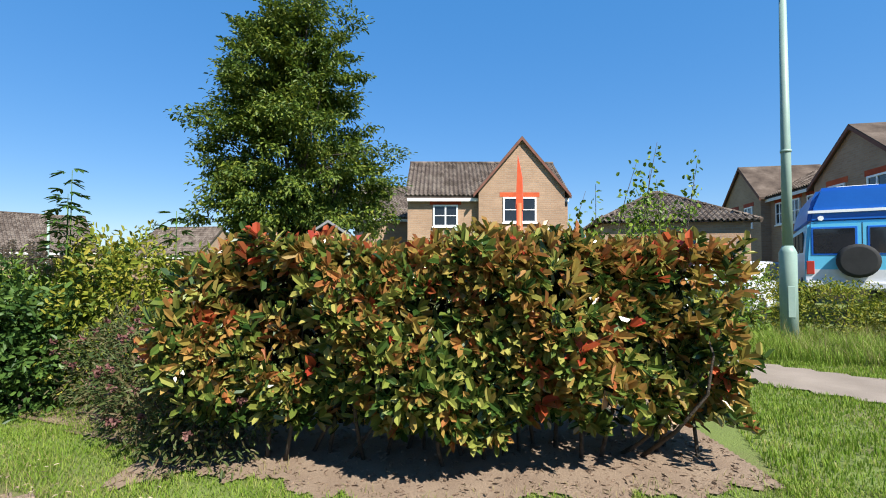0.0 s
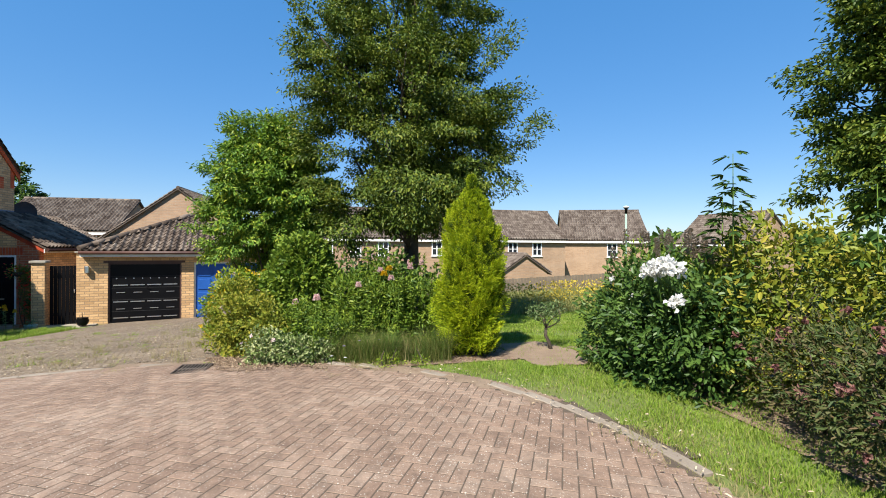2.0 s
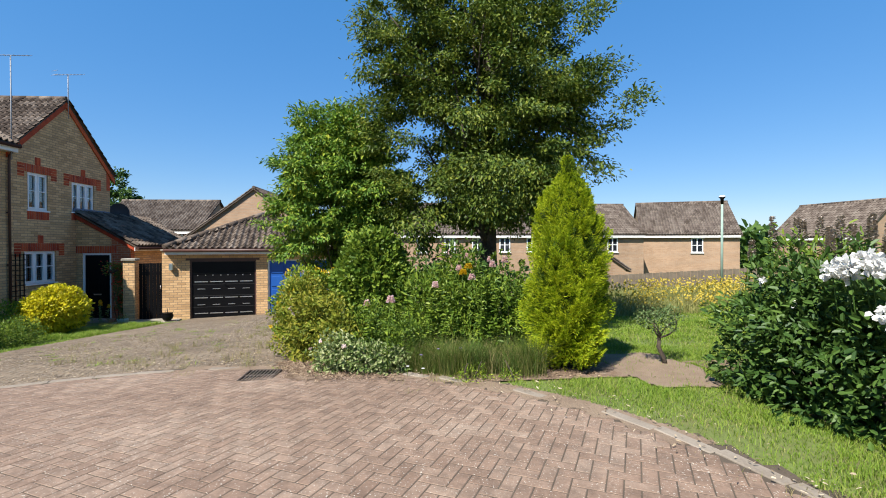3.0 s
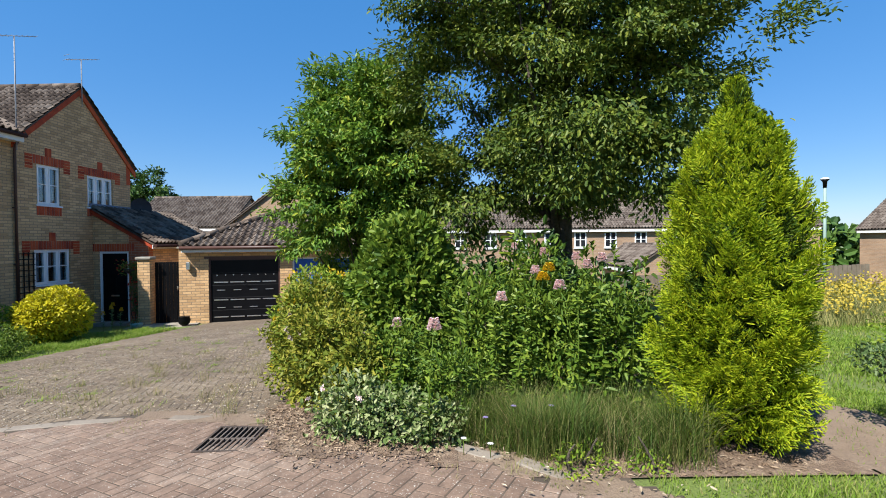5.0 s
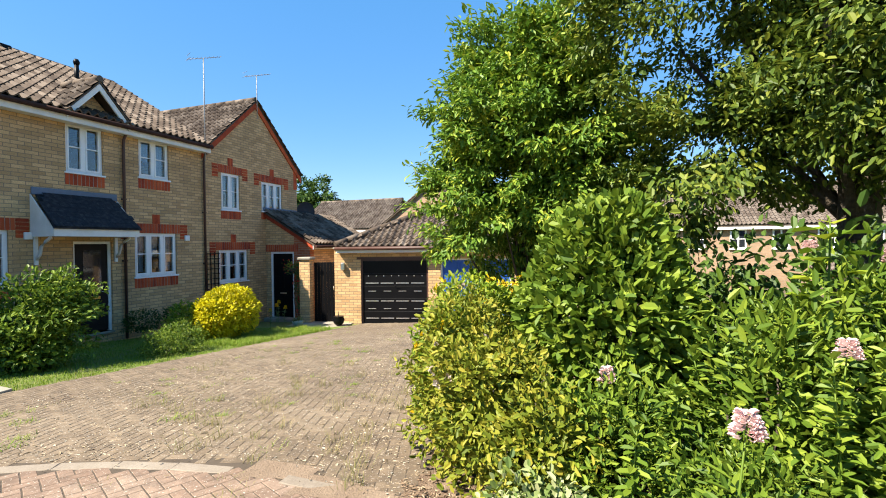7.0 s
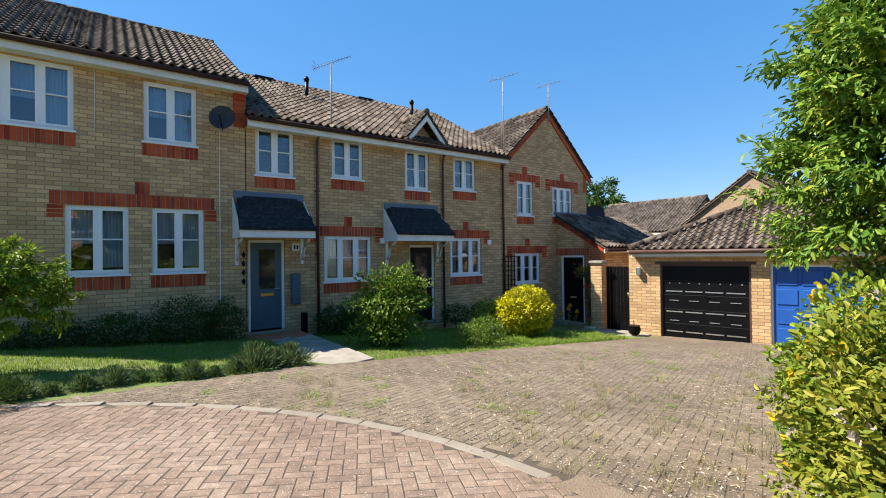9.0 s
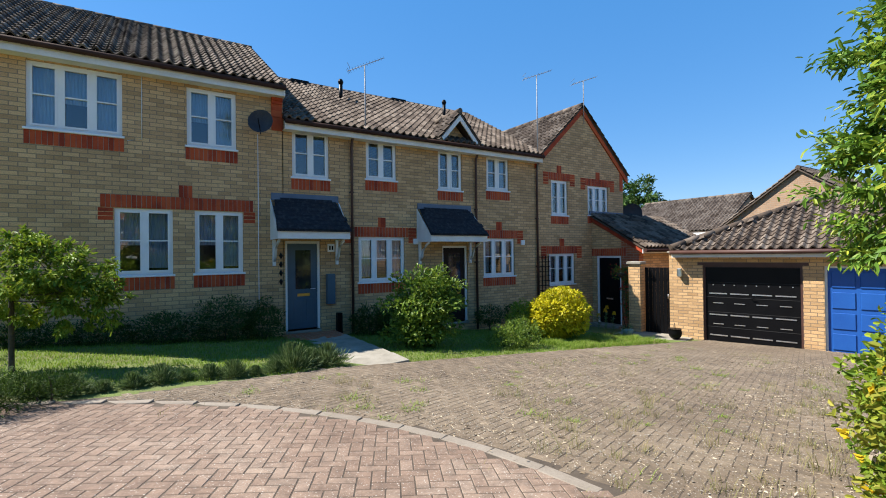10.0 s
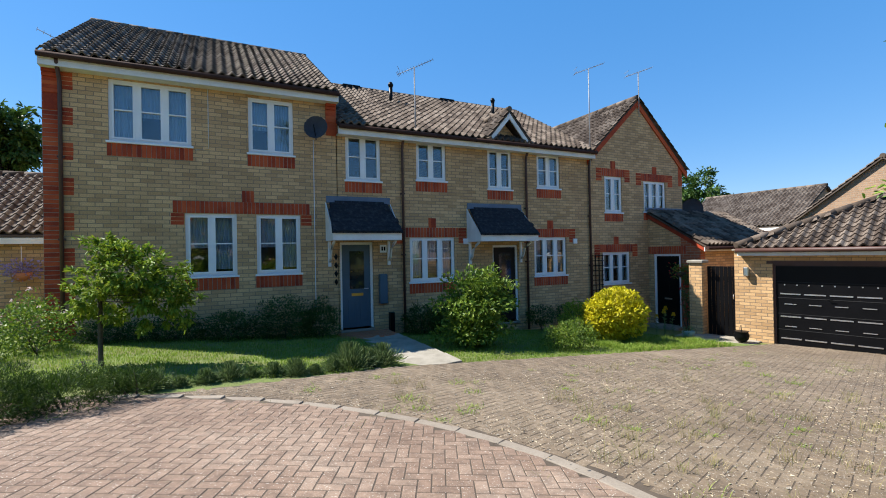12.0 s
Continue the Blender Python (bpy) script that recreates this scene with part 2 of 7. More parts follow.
# older, greener growth, darkened further for shade inside the crown
LEAF_CONIFER_IN = leafy("old_growth_with_shade", [(0.0195, 0.0468, 0.00468), (0.0546, 0.101, 0.0078), (0.117, 0.172, 0.0117)], 0.6, 0.15)
LEAF_PHOTINIA = leafy("photinia_leaf", [(0.0156, 0.0429, 0.00936), (0.0546, 0.101, 0.0187), (0.164, 0.195, 0.0351), (0.328, 0.312, 0.078), (0.343, 0.172, 0.0468)], 0.27, 0.2, [0, 0.3, 0.58, 0.82, 1])
LEAF_RED = leafy("young_red_leaf", [(0.351, 0.039, 0.0234), (0.429, 0.0936, 0.0312), (0.328, 0.125, 0.0468)], 0.3, 0.3)
LEAF_DARK = leafy("dark_shrub_leaf", [(0.025, 0.0608, 0.0125), (0.0546, 0.109, 0.0211), (0.101, 0.168, 0.0328)], 0.45, 0.22)
# deep shade inside the hedge is put into this leaf's colour
LEAF_INNER_SHADE = leafy("painted_shade_leaf", [(0.00936, 0.0234, 0.00624), (0.0234, 0.039, 0.0109), (0.039, 0.039, 0.0156)], 0.5, 0.1)
LEAF_MID = leafy("shrub_leaf", [(0.0532, 0.107, 0.0129), (0.12, 0.194, 0.0206), (0.232, 0.296, 0.0343)], 0.5, 0.28)
LEAF_LIME = leafy("lime_shrub_leaf", [(0.078, 0.148, 0.0125), (0.164, 0.25, 0.0203), (0.312, 0.351, 0.0328)], 0.55, 0.28)
LEAF_OLIVE = leafy("bronze_green_leaf", [(0.08, 0.12, 0.012), (0.20, 0.23, 0.022), (0.34, 0.29, 0.04)], 0.55, 0.28)
LEAF_YELLOW = leafy("golden_variegated_leaf", [(0.156, 0.211, 0.00936), (0.53, 0.468, 0.0156), (0.624, 0.554, 0.0234)], 0.45, 0.35, [0, 0.2, 1])
LEAF_GREY = leafy("grey_green_leaf", [(0.055, 0.098, 0.028), (0.112, 0.168, 0.055), (0.215, 0.265, 0.12)], 0.6, 0.25)
LEAF_CREAM = leafy("cream_edged_leaf", [(0.04, 0.085, 0.016), (0.15, 0.21, 0.055), (0.42, 0.44, 0.22)], 0.6, 0.25)
LEAF_HEATH = leafy("heather_green", [(0.0172, 0.0406, 0.00624), (0.039, 0.078, 0.00936), (0.078, 0.125, 0.0195)], 0.6, 0.25)
LEAF_RUST = leafy("rusty_spiraea_leaf", [(0.0375, 0.0675, 0.018), (0.0825, 0.108, 0.03), (0.135, 0.09, 0.045)], 0.6, 0.25)
PETAL_PINK = leafy("pink_petal", [(0.70, 0.47, 0.47), (0.78, 0.60, 0.58), (0.84, 0.74, 0.70)], 0.6, 0.3)
PETAL_DUSK = leafy("dusky_pink_head", [(0.129, 0.0468, 0.041), (0.188, 0.0818, 0.0702), (0.246, 0.14, 0.117)], 0.7, 0.2)
PETAL_FADED = leafy("faded_flower_head", [(0.234, 0.187, 0.125), (0.359, 0.296, 0.234), (0.452, 0.39, 0.343)], 0.7, 0.2)
PETAL_WHITE = leafy("white_petal", [(0.712, 0.703, 0.665), (0.779, 0.769, 0.741)], 0.6, 0.3)
PETAL_YELLOW = leafy("yellow_petal", [(0.585, 0.374, 0.0156), (0.663, 0.484, 0.0234)], 0.6, 0.3)
PETAL_MEADOW = leafy("pale_yellow_petal", [(0.40, 0.30, 0.04), (0.55, 0.42, 0.06)], 0.6, 0.3)
PETAL_LILAC = leafy("lilac_petal", [(0.273, 0.203, 0.429), (0.39, 0.328, 0.53)], 0.6, 0.3)
PETAL_RED = leafy("red_petal", [(0.468, 0.0234, 0.0234), (0.546, 0.0624, 0.039)], 0.6, 0.3)
POST_GREEN = surface("grey_green_post_paint", [(0.20, 0.29, 0.24), (0.28, 0.37, 0.31)], 3, 40, 0.5, 0.1)
POLE_RED = surface("orange_red_plastic", [(0.62, 0.09, 0.03), (0.75, 0.14, 0.05)], 3, 40, 0.45, 0.05)
# near-black colour for the shade in the drain's openings
DRAIN_SHADE = surface("painted_drain_shade", [(0.006, 0.005, 0.004), (0.016, 0.013, 0.01)], 6, 60, 0.9, 0.3, spec=0.1)
IRON_WORN = surface("worn_iron_bars", [(0.08, 0.062, 0.05), (0.17, 0.135, 0.11)], 6, 60, 0.7, 0.4)
IRON = surface("rusty_iron", [(0.035, 0.027, 0.021), (0.085, 0.06, 0.045)], 6, 60, 0.8, 0.4)
TIMBER = surface("weathered_timber", [(0.112, 0.084, 0.0595), (0.196, 0.161, 0.119)], 4, 50, 0.9, 0.3)
DARK_WOOD = surface("dark_stained_wood", [(0.012, 0.008, 0.007), (0.028, 0.019, 0.015)], 4, 50, 0.6, 0.2, spec=0.15)
GREY_DISH = surface("dark_grey_mesh", [(0.03, 0.03, 0.034), (0.06, 0.06, 0.066)], 4, 60, 0.7, 0.1, spec=0.2)
GREY_FELT = surface("grey_felt", [(0.16, 0.16, 0.16), (0.26, 0.26, 0.26)], 4, 60, 0.9, 0.2)
CAR_BLUE = surface("pale_blue_paint", [(0.10, 0.42, 0.62), (0.13, 0.48, 0.68)], 1, 20, 0.3, 0.0)
CAR_NAVY = surface("royal_blue_paint", [(0.01, 0.10, 0.42), (0.015, 0.13, 0.5)], 1, 20, 0.3, 0.0)
CAR_SILVER = surface("silver_paint", [(0.5, 0.51, 0.53), (0.6, 0.61, 0.63)], 1, 20, 0.3, 0.0)
RUBBER = surface("black_rubber", [(0.01, 0.01, 0.01), (0.025, 0.025, 0.025)], 5, 60, 0.8, 0.3)
DARK_GLASS = surface("dark_car_glass", [(0.01, 0.012, 0.015), (0.02, 0.024, 0.03)], 1, 9, 0.05, 0.0, spec=0.6)
TERRACOTTA = surface("terracotta", [(0.36, 0.14, 0.07), (0.48, 0.21, 0.11)], 4, 40, 0.85, 0.3)

# ---- building helpers ----
rng = np.random.default_rng(7)


def part(name, data, material, parent=None, label=""):
    """Links a bmesh or mesh as one object under parent."""
    if isinstance(data, bmesh.types.BMesh):
        me = bpy.data.meshes.new(name)
        data.to_mesh(me)
        data.free()
    else:
        me = data
    if not me.materials:
        me.materials.append(material)
    ob = new(name, me)
    ob.parent = parent
    if label:
        ob["label"] = label
    return ob


def empty(name, loc=(0, 0, 0), rz=0.0, **tags):
    e = new(name)
    e.matrix_world = pose(*loc, 0, 0, rz)
    return tagged(e, **tags)


def unwrap(bm):
    uv = bm.loops.layers.uv.verify()
    for f in bm.faces:
        n = f.normal
        for lo in f.loops:
            c = lo.vert.co
            if abs(n.z) > 0.9:
                lo[uv].uv = (c.x, c.y)
            else:
                t = Vector((-n.y, n.x, 0)).normalized()
                lo[uv].uv = (c.dot(t), c.z)


def add_box(bm, x0, x1, y0, y1, z0, z1, bevel=0.0):
    vs = [bm.verts.new(p) for p in ((x0, y0, z0), (x1, y0, z0), (x1, y1, z0), (x0, y1, z0), (x0, y0, z1), (x1, y0, z1), (x1, y1, z1), (x0, y1, z1))]
    fs = [bm.faces.new([vs[i] for i in q]) for q in ((0, 3, 2, 1), (4, 5, 6, 7), (0, 1, 5, 4), (1, 2, 6, 5), (2, 3, 7, 6), (3, 0, 4, 7))]
    if bevel:
        es = list({e for f in fs for e in f.edges})
        bmesh.ops.bevel(bm, geom=es, offset=bevel, segments=1, affect="EDGES")
    return bm


def box(x0, x1, y0, y1, z0, z1, bevel=0.0):
    bm = bmesh.new()
    x0, x1, y0, y1, z0, z1 = min(x0, x1), max(x0, x1), min(y0, y1), max(y0, y1), min(z0, z1), max(z0, z1)
    add_box(bm, x0, x1, y0, y1, z0, z1, bevel)
    bm.normal_update()
    unwrap(bm)
    return bm


def prism(poly, thick, axis="y", at=0.0):
    """A flat outline (pairs in the plane's two axes) given thickness along axis from at to at + thick."""
    bm = bmesh.new()
    put = {"y": lambda a, b, d: (a, d, b), "x": lambda a, b, d: (d, a, b), "z": lambda a, b, d: (a, b, d)}[axis]
    lo = [bm.verts.new(put(a, b, at)) for a, b in poly]
    hi = [bm.verts.new(put(a, b, at + thick)) for a, b in poly]
    bm.faces.new(lo)
    bm.faces.new(hi[::-1])
    for i in range(len(poly)):
        j = (i + 1) % len(poly)
        bm.faces.new((lo[j], lo[i], hi[i], hi[j]))
    bmesh.ops.recalc_face_normals(bm, faces=bm.faces)
    bm.normal_update()
    unwrap(bm)
    return bm


def tube(pts, radii, seg=8, bm=None):
    bm = bm or bmesh.new()
    rings = []
    for i, p in enumerate(pts):
        p = Vector(p)
        d = (Vector(pts[min(i + 1, len(pts) - 1)]) - Vector(pts[max(i - 1, 0)])).normalized()
        a = d.orthogonal().normalized() if abs(d.z) < 0.9 else d.cross(Vector((1, 0, 0))).normalized()
        b = d.cross(a)
        r = radii[i] if isinstance(radii, (list, tuple)) else radii
        rings.append([bm.verts.new(p + (a * math.cos(k * math.tau / seg) + b * math.sin(k * math.tau / seg)) * r) for k in range(seg)])
    for r0, r1 in zip(rings, rings[1:]):
        for k in range(seg):
            f = bm.faces.new((r0[k], r0[(k + 1) % seg], r1[(k + 1) % seg], r1[k]))
            f.smooth = True
    bm.faces.new(rings[0][::-1])
    bm.faces.new(rings[-1])
    return bm


def raw_mesh(name, verts, faces, smooth=False):
    """verts (n, 3) and faces (m, k) as arrays."""
    me = bpy.data.meshes.new(name)
    verts, faces = np.asarray(verts, np.float32), np.asarray(faces, np.int32)
    me.vertices.add(len(verts))
    me.vertices.foreach_set("co", verts.ravel())
    m, k = faces.shape
    me.loops.add(m * k)
    me.loops.foreach_set("vertex_index", faces.ravel())
    me.polygons.add(m)
    me.polygons.foreach_set("loop_start", np.arange(0, m * k, k, dtype=np.int32))
    me.polygons.foreach_set("use_smooth", np.full(m, smooth))
    me.update(calc_edges=True)
    return me


def unit(a):
    return a / np.maximum(np.linalg.norm(a, axis=1, keepdims=True), 1e-9)


def leaf_mesh(name, P, D, N, L, W, fold=0.18, wide=0.45):
    """Many folded leaves: base P, direction D, facing N, length L and width W each; six corners and a midrib fold."""
    n = len(P)
    L, W = np.broadcast_to(L, n)[:, None], np.broadcast_to(W, n)[:, None]
    D = unit(D)
    S = unit(np.cross(D, N))
    U = np.cross(S, D)
    droop = -0.12 * L * U
    v = np.stack([P, P + D * L * wide * 0.55 + S * W * 0.42 + U * W * fold, P + D * L * (wide + 0.3) + S * W * 0.4 + U * W * fold + droop * 0.5,
                  P + D * L + droop, P + D * L * (wide + 0.3) - S * W * 0.4 + U * W * fold + droop * 0.5, P + D * L * wide * 0.55 - S * W * 0.42 + U * W * fold], 1)
    base = (np.arange(n) * 6)[:, None]
    f = np.concatenate([base + [0, 1, 2, 3], base + [0, 3, 4, 5]])
    return raw_mesh(name, v.reshape(-1, 3), f)


def blade_mesh(name, P, H, W, lean=0.35):
    """Grass blades: thin bent triangles standing at P."""
    n = len(P)
    H, W = np.broadcast_to(H, n)[:, None], np.broadcast_to(W, n)[:, None]
    a = rng.uniform(0, math.tau, n)
    S = np.stack([np.cos(a), np.sin(a), np.zeros(n)], 1)
    B = np.stack([-np.sin(a), np.cos(a), np.zeros(n)], 1) * rng.uniform(0.2, 1.6, n)[:, None]
    up = np.array([0, 0, 1.0])
    mid, tip = P + up * H * 0.6 + B * H * lean * 0.35, P + up * H + B * H * lean
    v = np.stack([P - S * W / 2, P + S * W / 2, mid + S * W * 0.38, mid - S * W * 0.38, tip + S * W * 0.06, tip - S * W * 0.06], 1)
    base = (np.arange(n) * 6)[:, None]
    f = np.concatenate([base + [0, 1, 2, 3], base + [3, 2, 4, 5]])
    return raw_mesh(name, v.reshape(-1, 3), f)


def shell(blobs, n, depth=0.3, rough=0.12):
    """n points near the skins of ellipsoids (cx, cy, cz, rx, ry, rz), shared out by size, with their outward ways."""
    b = np.array(blobs, float)
    w = (b[:, 3] * b[:, 4] + b[:, 3] * b[:, 5] + b[:, 4] * b[:, 5])
    k = rng.choice(len(b), n, p=w / w.sum())
    d = unit(rng.normal(size=(n, 3)))
    lump = 1 + rough * np.sin(d[:, 0] * 7 + k * 1.7) * np.sin(d[:, 1] * 6 + k) + rough * np.sin(d[:, 2] * 9 + k * 2.3)
    r = (1 - depth * rng.random(n) ** 1.6) * lump
    return b[k, :3] + d * r[:, None] * b[k, 3:], unit(d / b[k, 3:])


def foliage(blobs, n, length, width, depth=0.35, rough=0.12, up=0.5, jitter=0.9, floor=None, fold=0.18):
    P, O = shell(blobs, n, depth, rough)
    if floor is not None:
        keep = P[:, 2] > floor
        P, O = P[keep], O[keep]
    n = len(P)
    D = unit(O + rng.normal(size=(n, 3)) * jitter + [0, 0, 0.15])
    N = unit(O * 0.6 + [0, 0, up] + rng.normal(size=(n, 3)) * 0.5)
    s = rng.uniform(0.65, 1.25, n)
    return leaf_mesh("foliage", P, D, N, length * s, width * s, fold)


def ground(x, y):
    """Height of the ground: level in the east, falling away to the west and south-west."""
    d = -(0.87 * x + 0.5 * y) - 6.3
    z = 0.05 - 0.083 * np.logaddexp(0, d)
    return np.maximum(z - 0.15 * np.logaddexp(0, -24 - x), -6.0)


def gz(x, y):
    return float(ground(x, y))

# ---- ground, paving, lawns ----
CX, CY = -4.5, -2.5


def circle_edge(x, y):
    """Signed distance to the edge of the turning circle, negative inside."""
    th = np.degrees(np.arctan2(y - CY, x - CX))
    return np.hypot(x - CX, y - CY) - (4.82 - 0.33 * np.exp(-((th - 148) / 32) ** 2))


def in_red(x, y):
    return (circle_edge(x, y) < 0) | ((x > CX) & (y < 2.4) & (y > -7.0))


def in_drive(x, y):
    south = np.where(x > -9.4, -7.2 + 0.25 * (x + 6.6), -7.88)
    north = -1.72 + 0.125 * (x + 8.9)
    front = -19.6 - 0.235 / 0.972 * (y + 7.94)
    return (circle_edge(x, y) > 0.13) & (x < -6.0) & (y > south) & (y < north) & (x > front - 0.02)


def in_bed(x, y):
    north = -1.72 + 0.125 * (x + 8.9)
    return (circle_edge(x, y) > 0.13) & (x < -7.9) & (x > -13.5) & (y > north) & (y < 2.3)


def in_hedge_soil(x, y):
    a, b = (x + 1.97) * 0.945 + (y - 3.33) * 0.33, -(x + 1.97) * 0.33 + (y - 3.33) * 0.945
    edge = 0.05 + 0.12 * np.sin(a * 3.1) + 0.06 * np.sin(a * 11.0 + 1.0) - 0.28 * np.exp(-((a - 0.35) / 0.85) ** 4) + 0.03 * np.sin(a * 29.0) + 0.015 * np.sin(a * 61.0)
    return (b > edge) & (b < 1.9) & (a > -2.1) & (a < 2.1)


def in_rose_soil(x, y):
    return (y > 3.25 + 0.1 * np.sin(x * 3.0)) & (y < 5.2) & (x > -8.5) & (x <= -3.7)


def in_shrub_soil(x, y):
    return ((x + 8.25) / 0.75) ** 2 + ((y - 2.75) / 0.5) ** 2 < 1 + 0.2 * np.sin(x * 9) + 0.2 * np.sin(y * 11)


def in_path(x, y):
    mid = 7.05 - 0.55 * (x - 1.5)
    return (np.abs(y - mid) < 0.72) & (x > 0.2) & (x < 14)


def in_house_path(x, y):
    mid = -9.97 + 0.09 * (-7.86 - y) * -1.0
    return (np.abs(x - mid) < 0.5) & (y > -12.0) & (y < -7.86)


def sheet(name, inside, x0, x1, y0, y1, step, dz, material, label, category):
    xs, ys = np.arange(x0, x1, step), np.arange(y0, y1, step)
    X, Y = np.meshgrid(xs, ys, indexing="ij")
    Z = ground(X, Y) + dz
    ok = inside(X[:-1, :-1] + step / 2, Y[:-1, :-1] + step / 2)
    idx = np.arange(X.size).reshape(X.shape)
    f = np.stack([idx[:-1, :-1], idx[1:, :-1], idx[1:, 1:], idx[:-1, 1:]], -1)[ok]
    used, inv = np.unique(f, return_inverse=True)
    v = np.stack([X, Y, Z], -1).reshape(-1, 3)[used]
    ob = part(name, raw_mesh(name, v, inv.reshape(-1, 4), True), material)
    return tagged(ob, label, category, kind="structure")


def steps(lo, hi, a, b, fine):
    core = np.arange(a, b + fine / 2, fine)
    out = np.geomspace(1, 60, 34) * 30 - 30
    return np.concatenate([(a - out[1:])[::-1], core, b + out[1:]])


gx, gy = steps(0, 0, -38, 14, 0.5), steps(0, 0, -16, 24, 0.5)
X, Y = np.meshgrid(gx, gy, indexing="ij")
idx = np.arange(X.size).reshape(X.shape)
gf = np.stack([idx[:-1, :-1], idx[1:, :-1], idx[1:, 1:], idx[:-1, 1:]], -1).reshape(-1, 4)
tagged(part("ground", raw_mesh("ground", np.stack([X, Y, ground(X, Y) - 0.012], -1).reshape(-1, 3), gf, True), TURF),
       "dry mown turf over sloping ground with bare patches", "ground", kind="structure")
sheet("pavement_base", lambda x, y: in_red(x, y) | in_drive(x, y) | (np.abs(circle_edge(x, y)) < 0.2) & (x < -5), -20.5, 9, -8.2, 3, 0.1, 0.0035, SAND, "sandy bedding showing in the paving joints", "pavement")
sheet("bed_soil", in_bed, -13.5, -7.4, -3.2, 2.4, 0.1, 0.004, MULCH, "planting bed of bark chips and dry soil", "soil")
sheet("hedge_soil", in_hedge_soil, -4.8, 1.2, 2.4, 6.3, 0.02, 0.004, DRY_SOIL, "bare dry soil strip under the hedge", "soil")
sheet("rose_soil", in_rose_soil, -8.6, -3.6, 2.8, 5.6, 0.1, 0.004, MULCH, "dark soil under the shrubs", "soil")
sheet("shrub_soil", in_shrub_soil, -9.4, -7.2, 2.0, 3.5, 0.04, 0.004, DRY_SOIL, "bare dry soil round the crooked shrub", "soil")
sheet("kerb_dust", lambda x, y: (circle_edge(x, y) > -0.06 + 0.04 * np.sin(x * 17 + y * 9)) & (circle_edge(x, y) < 0.2) & (x < -6.2) & (y > -3.0), -9.6, -6.0, -3.1, 2.3, 0.03, 0.0075, DRY_SOIL, "pale dusty soil washed over the sunken kerb", "soil")
sheet("spilt_mulch", lambda x, y: (y > -1.57 + 0.42 * (x + 8.87) + 0.05 * np.sin(x * 13 + y * 7)) & (circle_edge(x, y) > -0.2 - 0.38 * np.exp(-((y + 1.3) / 0.45) ** 2) + 0.05 * np.sin(y * 15 + x * 6)) & (circle_edge(x, y) < 0.3) & (y < -0.1), -9.6, -7.6, -2.1, 0.0, 0.03, 0.0125, MULCH, "tan bark mulch spilt over the edge of the paving", "soil")
sheet("footpath", in_path, 0, 14, -1, 9, 0.15, 0.01, PATH_GREY, "worn pale asphalt footpath across the grass", "path")


# ---- big helper for roofs ----
def tile_profile(w, n=9):
    """Height across one bold-roll tile."""
    u = np.linspace(0, 1, n)
    return u * w, 0.075 * (0.5 + 0.5 * np.cos((u - 0.45) * math.tau)) ** 1.4


def tile_verts(w, gauge):
    x, h = tile_profile(w)
    lip = 0.026
    low = np.stack([x, np.zeros_like(x) - 0.01, h + lip + 0.012], 1)
    lowb = np.stack([x, np.zeros_like(x) - 0.01, h - 0.004], 1)
    top = np.stack([x, np.full_like(x, gauge + 0.02), h + 0.004], 1)
    v = np.concatenate([lowb, low, top])
    n = len(x)
    f = [(r * n + i, r * n + i + 1, (r + 1) * n + i + 1, (r + 1) * n + i) for r in (0, 1) for i in range(n - 1)]
    return v, np.array(f)


def roof_frame(origin, along, up):
    u, v = Vector(along).normalized(), Vector(up).normalized()
    n = u.cross(v).normalized()
    m = Matrix((u, v, n)).transposed().to_4x4()
    m.translation = Vector(origin)
    return m


def tiled_slope(parent, origin, along, up, width, length, keep=None, pieces=False, w=0.2, gauge=0.28, mt=None):
    """Lays tiles from the eave's start point along and up; keep(a, b): which tile centres lie on the slope."""
    if Vector(along).cross(Vector(up)).z < 0:
        origin, along = Vector(origin) + Vector(along).normalized() * width, -Vector(along)
    m = roof_frame(origin, along, up)
    tv, tf = tile_verts(w, gauge)
    nw, nl = max(1, round(width / w)), max(1, round(length / gauge))
    sx, sy = width / (nw * w), length / (nl * gauge)
    tv = tv * [sx, sy, 1]
    spots = [(i * w * sx, j * gauge * sy) for j in range(nl) for i in range(nw) if keep is None or keep((i + 0.5) * w * sx, (j + 0.5) * gauge * sy)]
    if pieces:
        me = raw_mesh("roof_tile", tv, tf)
        for a, b in spots[:300]:
            t = part("roof_tile", me, TILE_ONE, parent)
            t.matrix_local = m @ Matrix.Translation((a, b, rng.uniform(0, 0.006)))
        spots = spots[300:]
    V = np.concatenate([tv + [a, b, rng.uniform(0, 0.006)] for a, b in spots])
    F = np.concatenate([tf + k * len(tv) for k in range(len(spots))])
    R = np.array(m.to_3x3())
    ob = part("roof_tiles", raw_mesh("roof_tiles", V @ R.T + np.array(m.translation), F), mt or TILE, parent)
    ob["kind"] = "stuff"


def ridge(parent, a, b, r=0.095, piece=0.45):
    a, b = Vector(a) + Vector((0, 0, 0.075)), Vector(b) + Vector((0, 0, 0.075))
    n = max(1, round((b - a).length / piece))
    bm = bmesh.new()
    for i in range(n):
        p, q = a.lerp(b, i / n), a.lerp(b, (i + 1) / n)
        tube([p - Vector((0, 0, r * 0.45)), q - Vector((0, 0, r * 0.45))], [r * 1.01, r * 0.99], 8, bm)
    part("ridge_tiles", bm, TILE, parent)


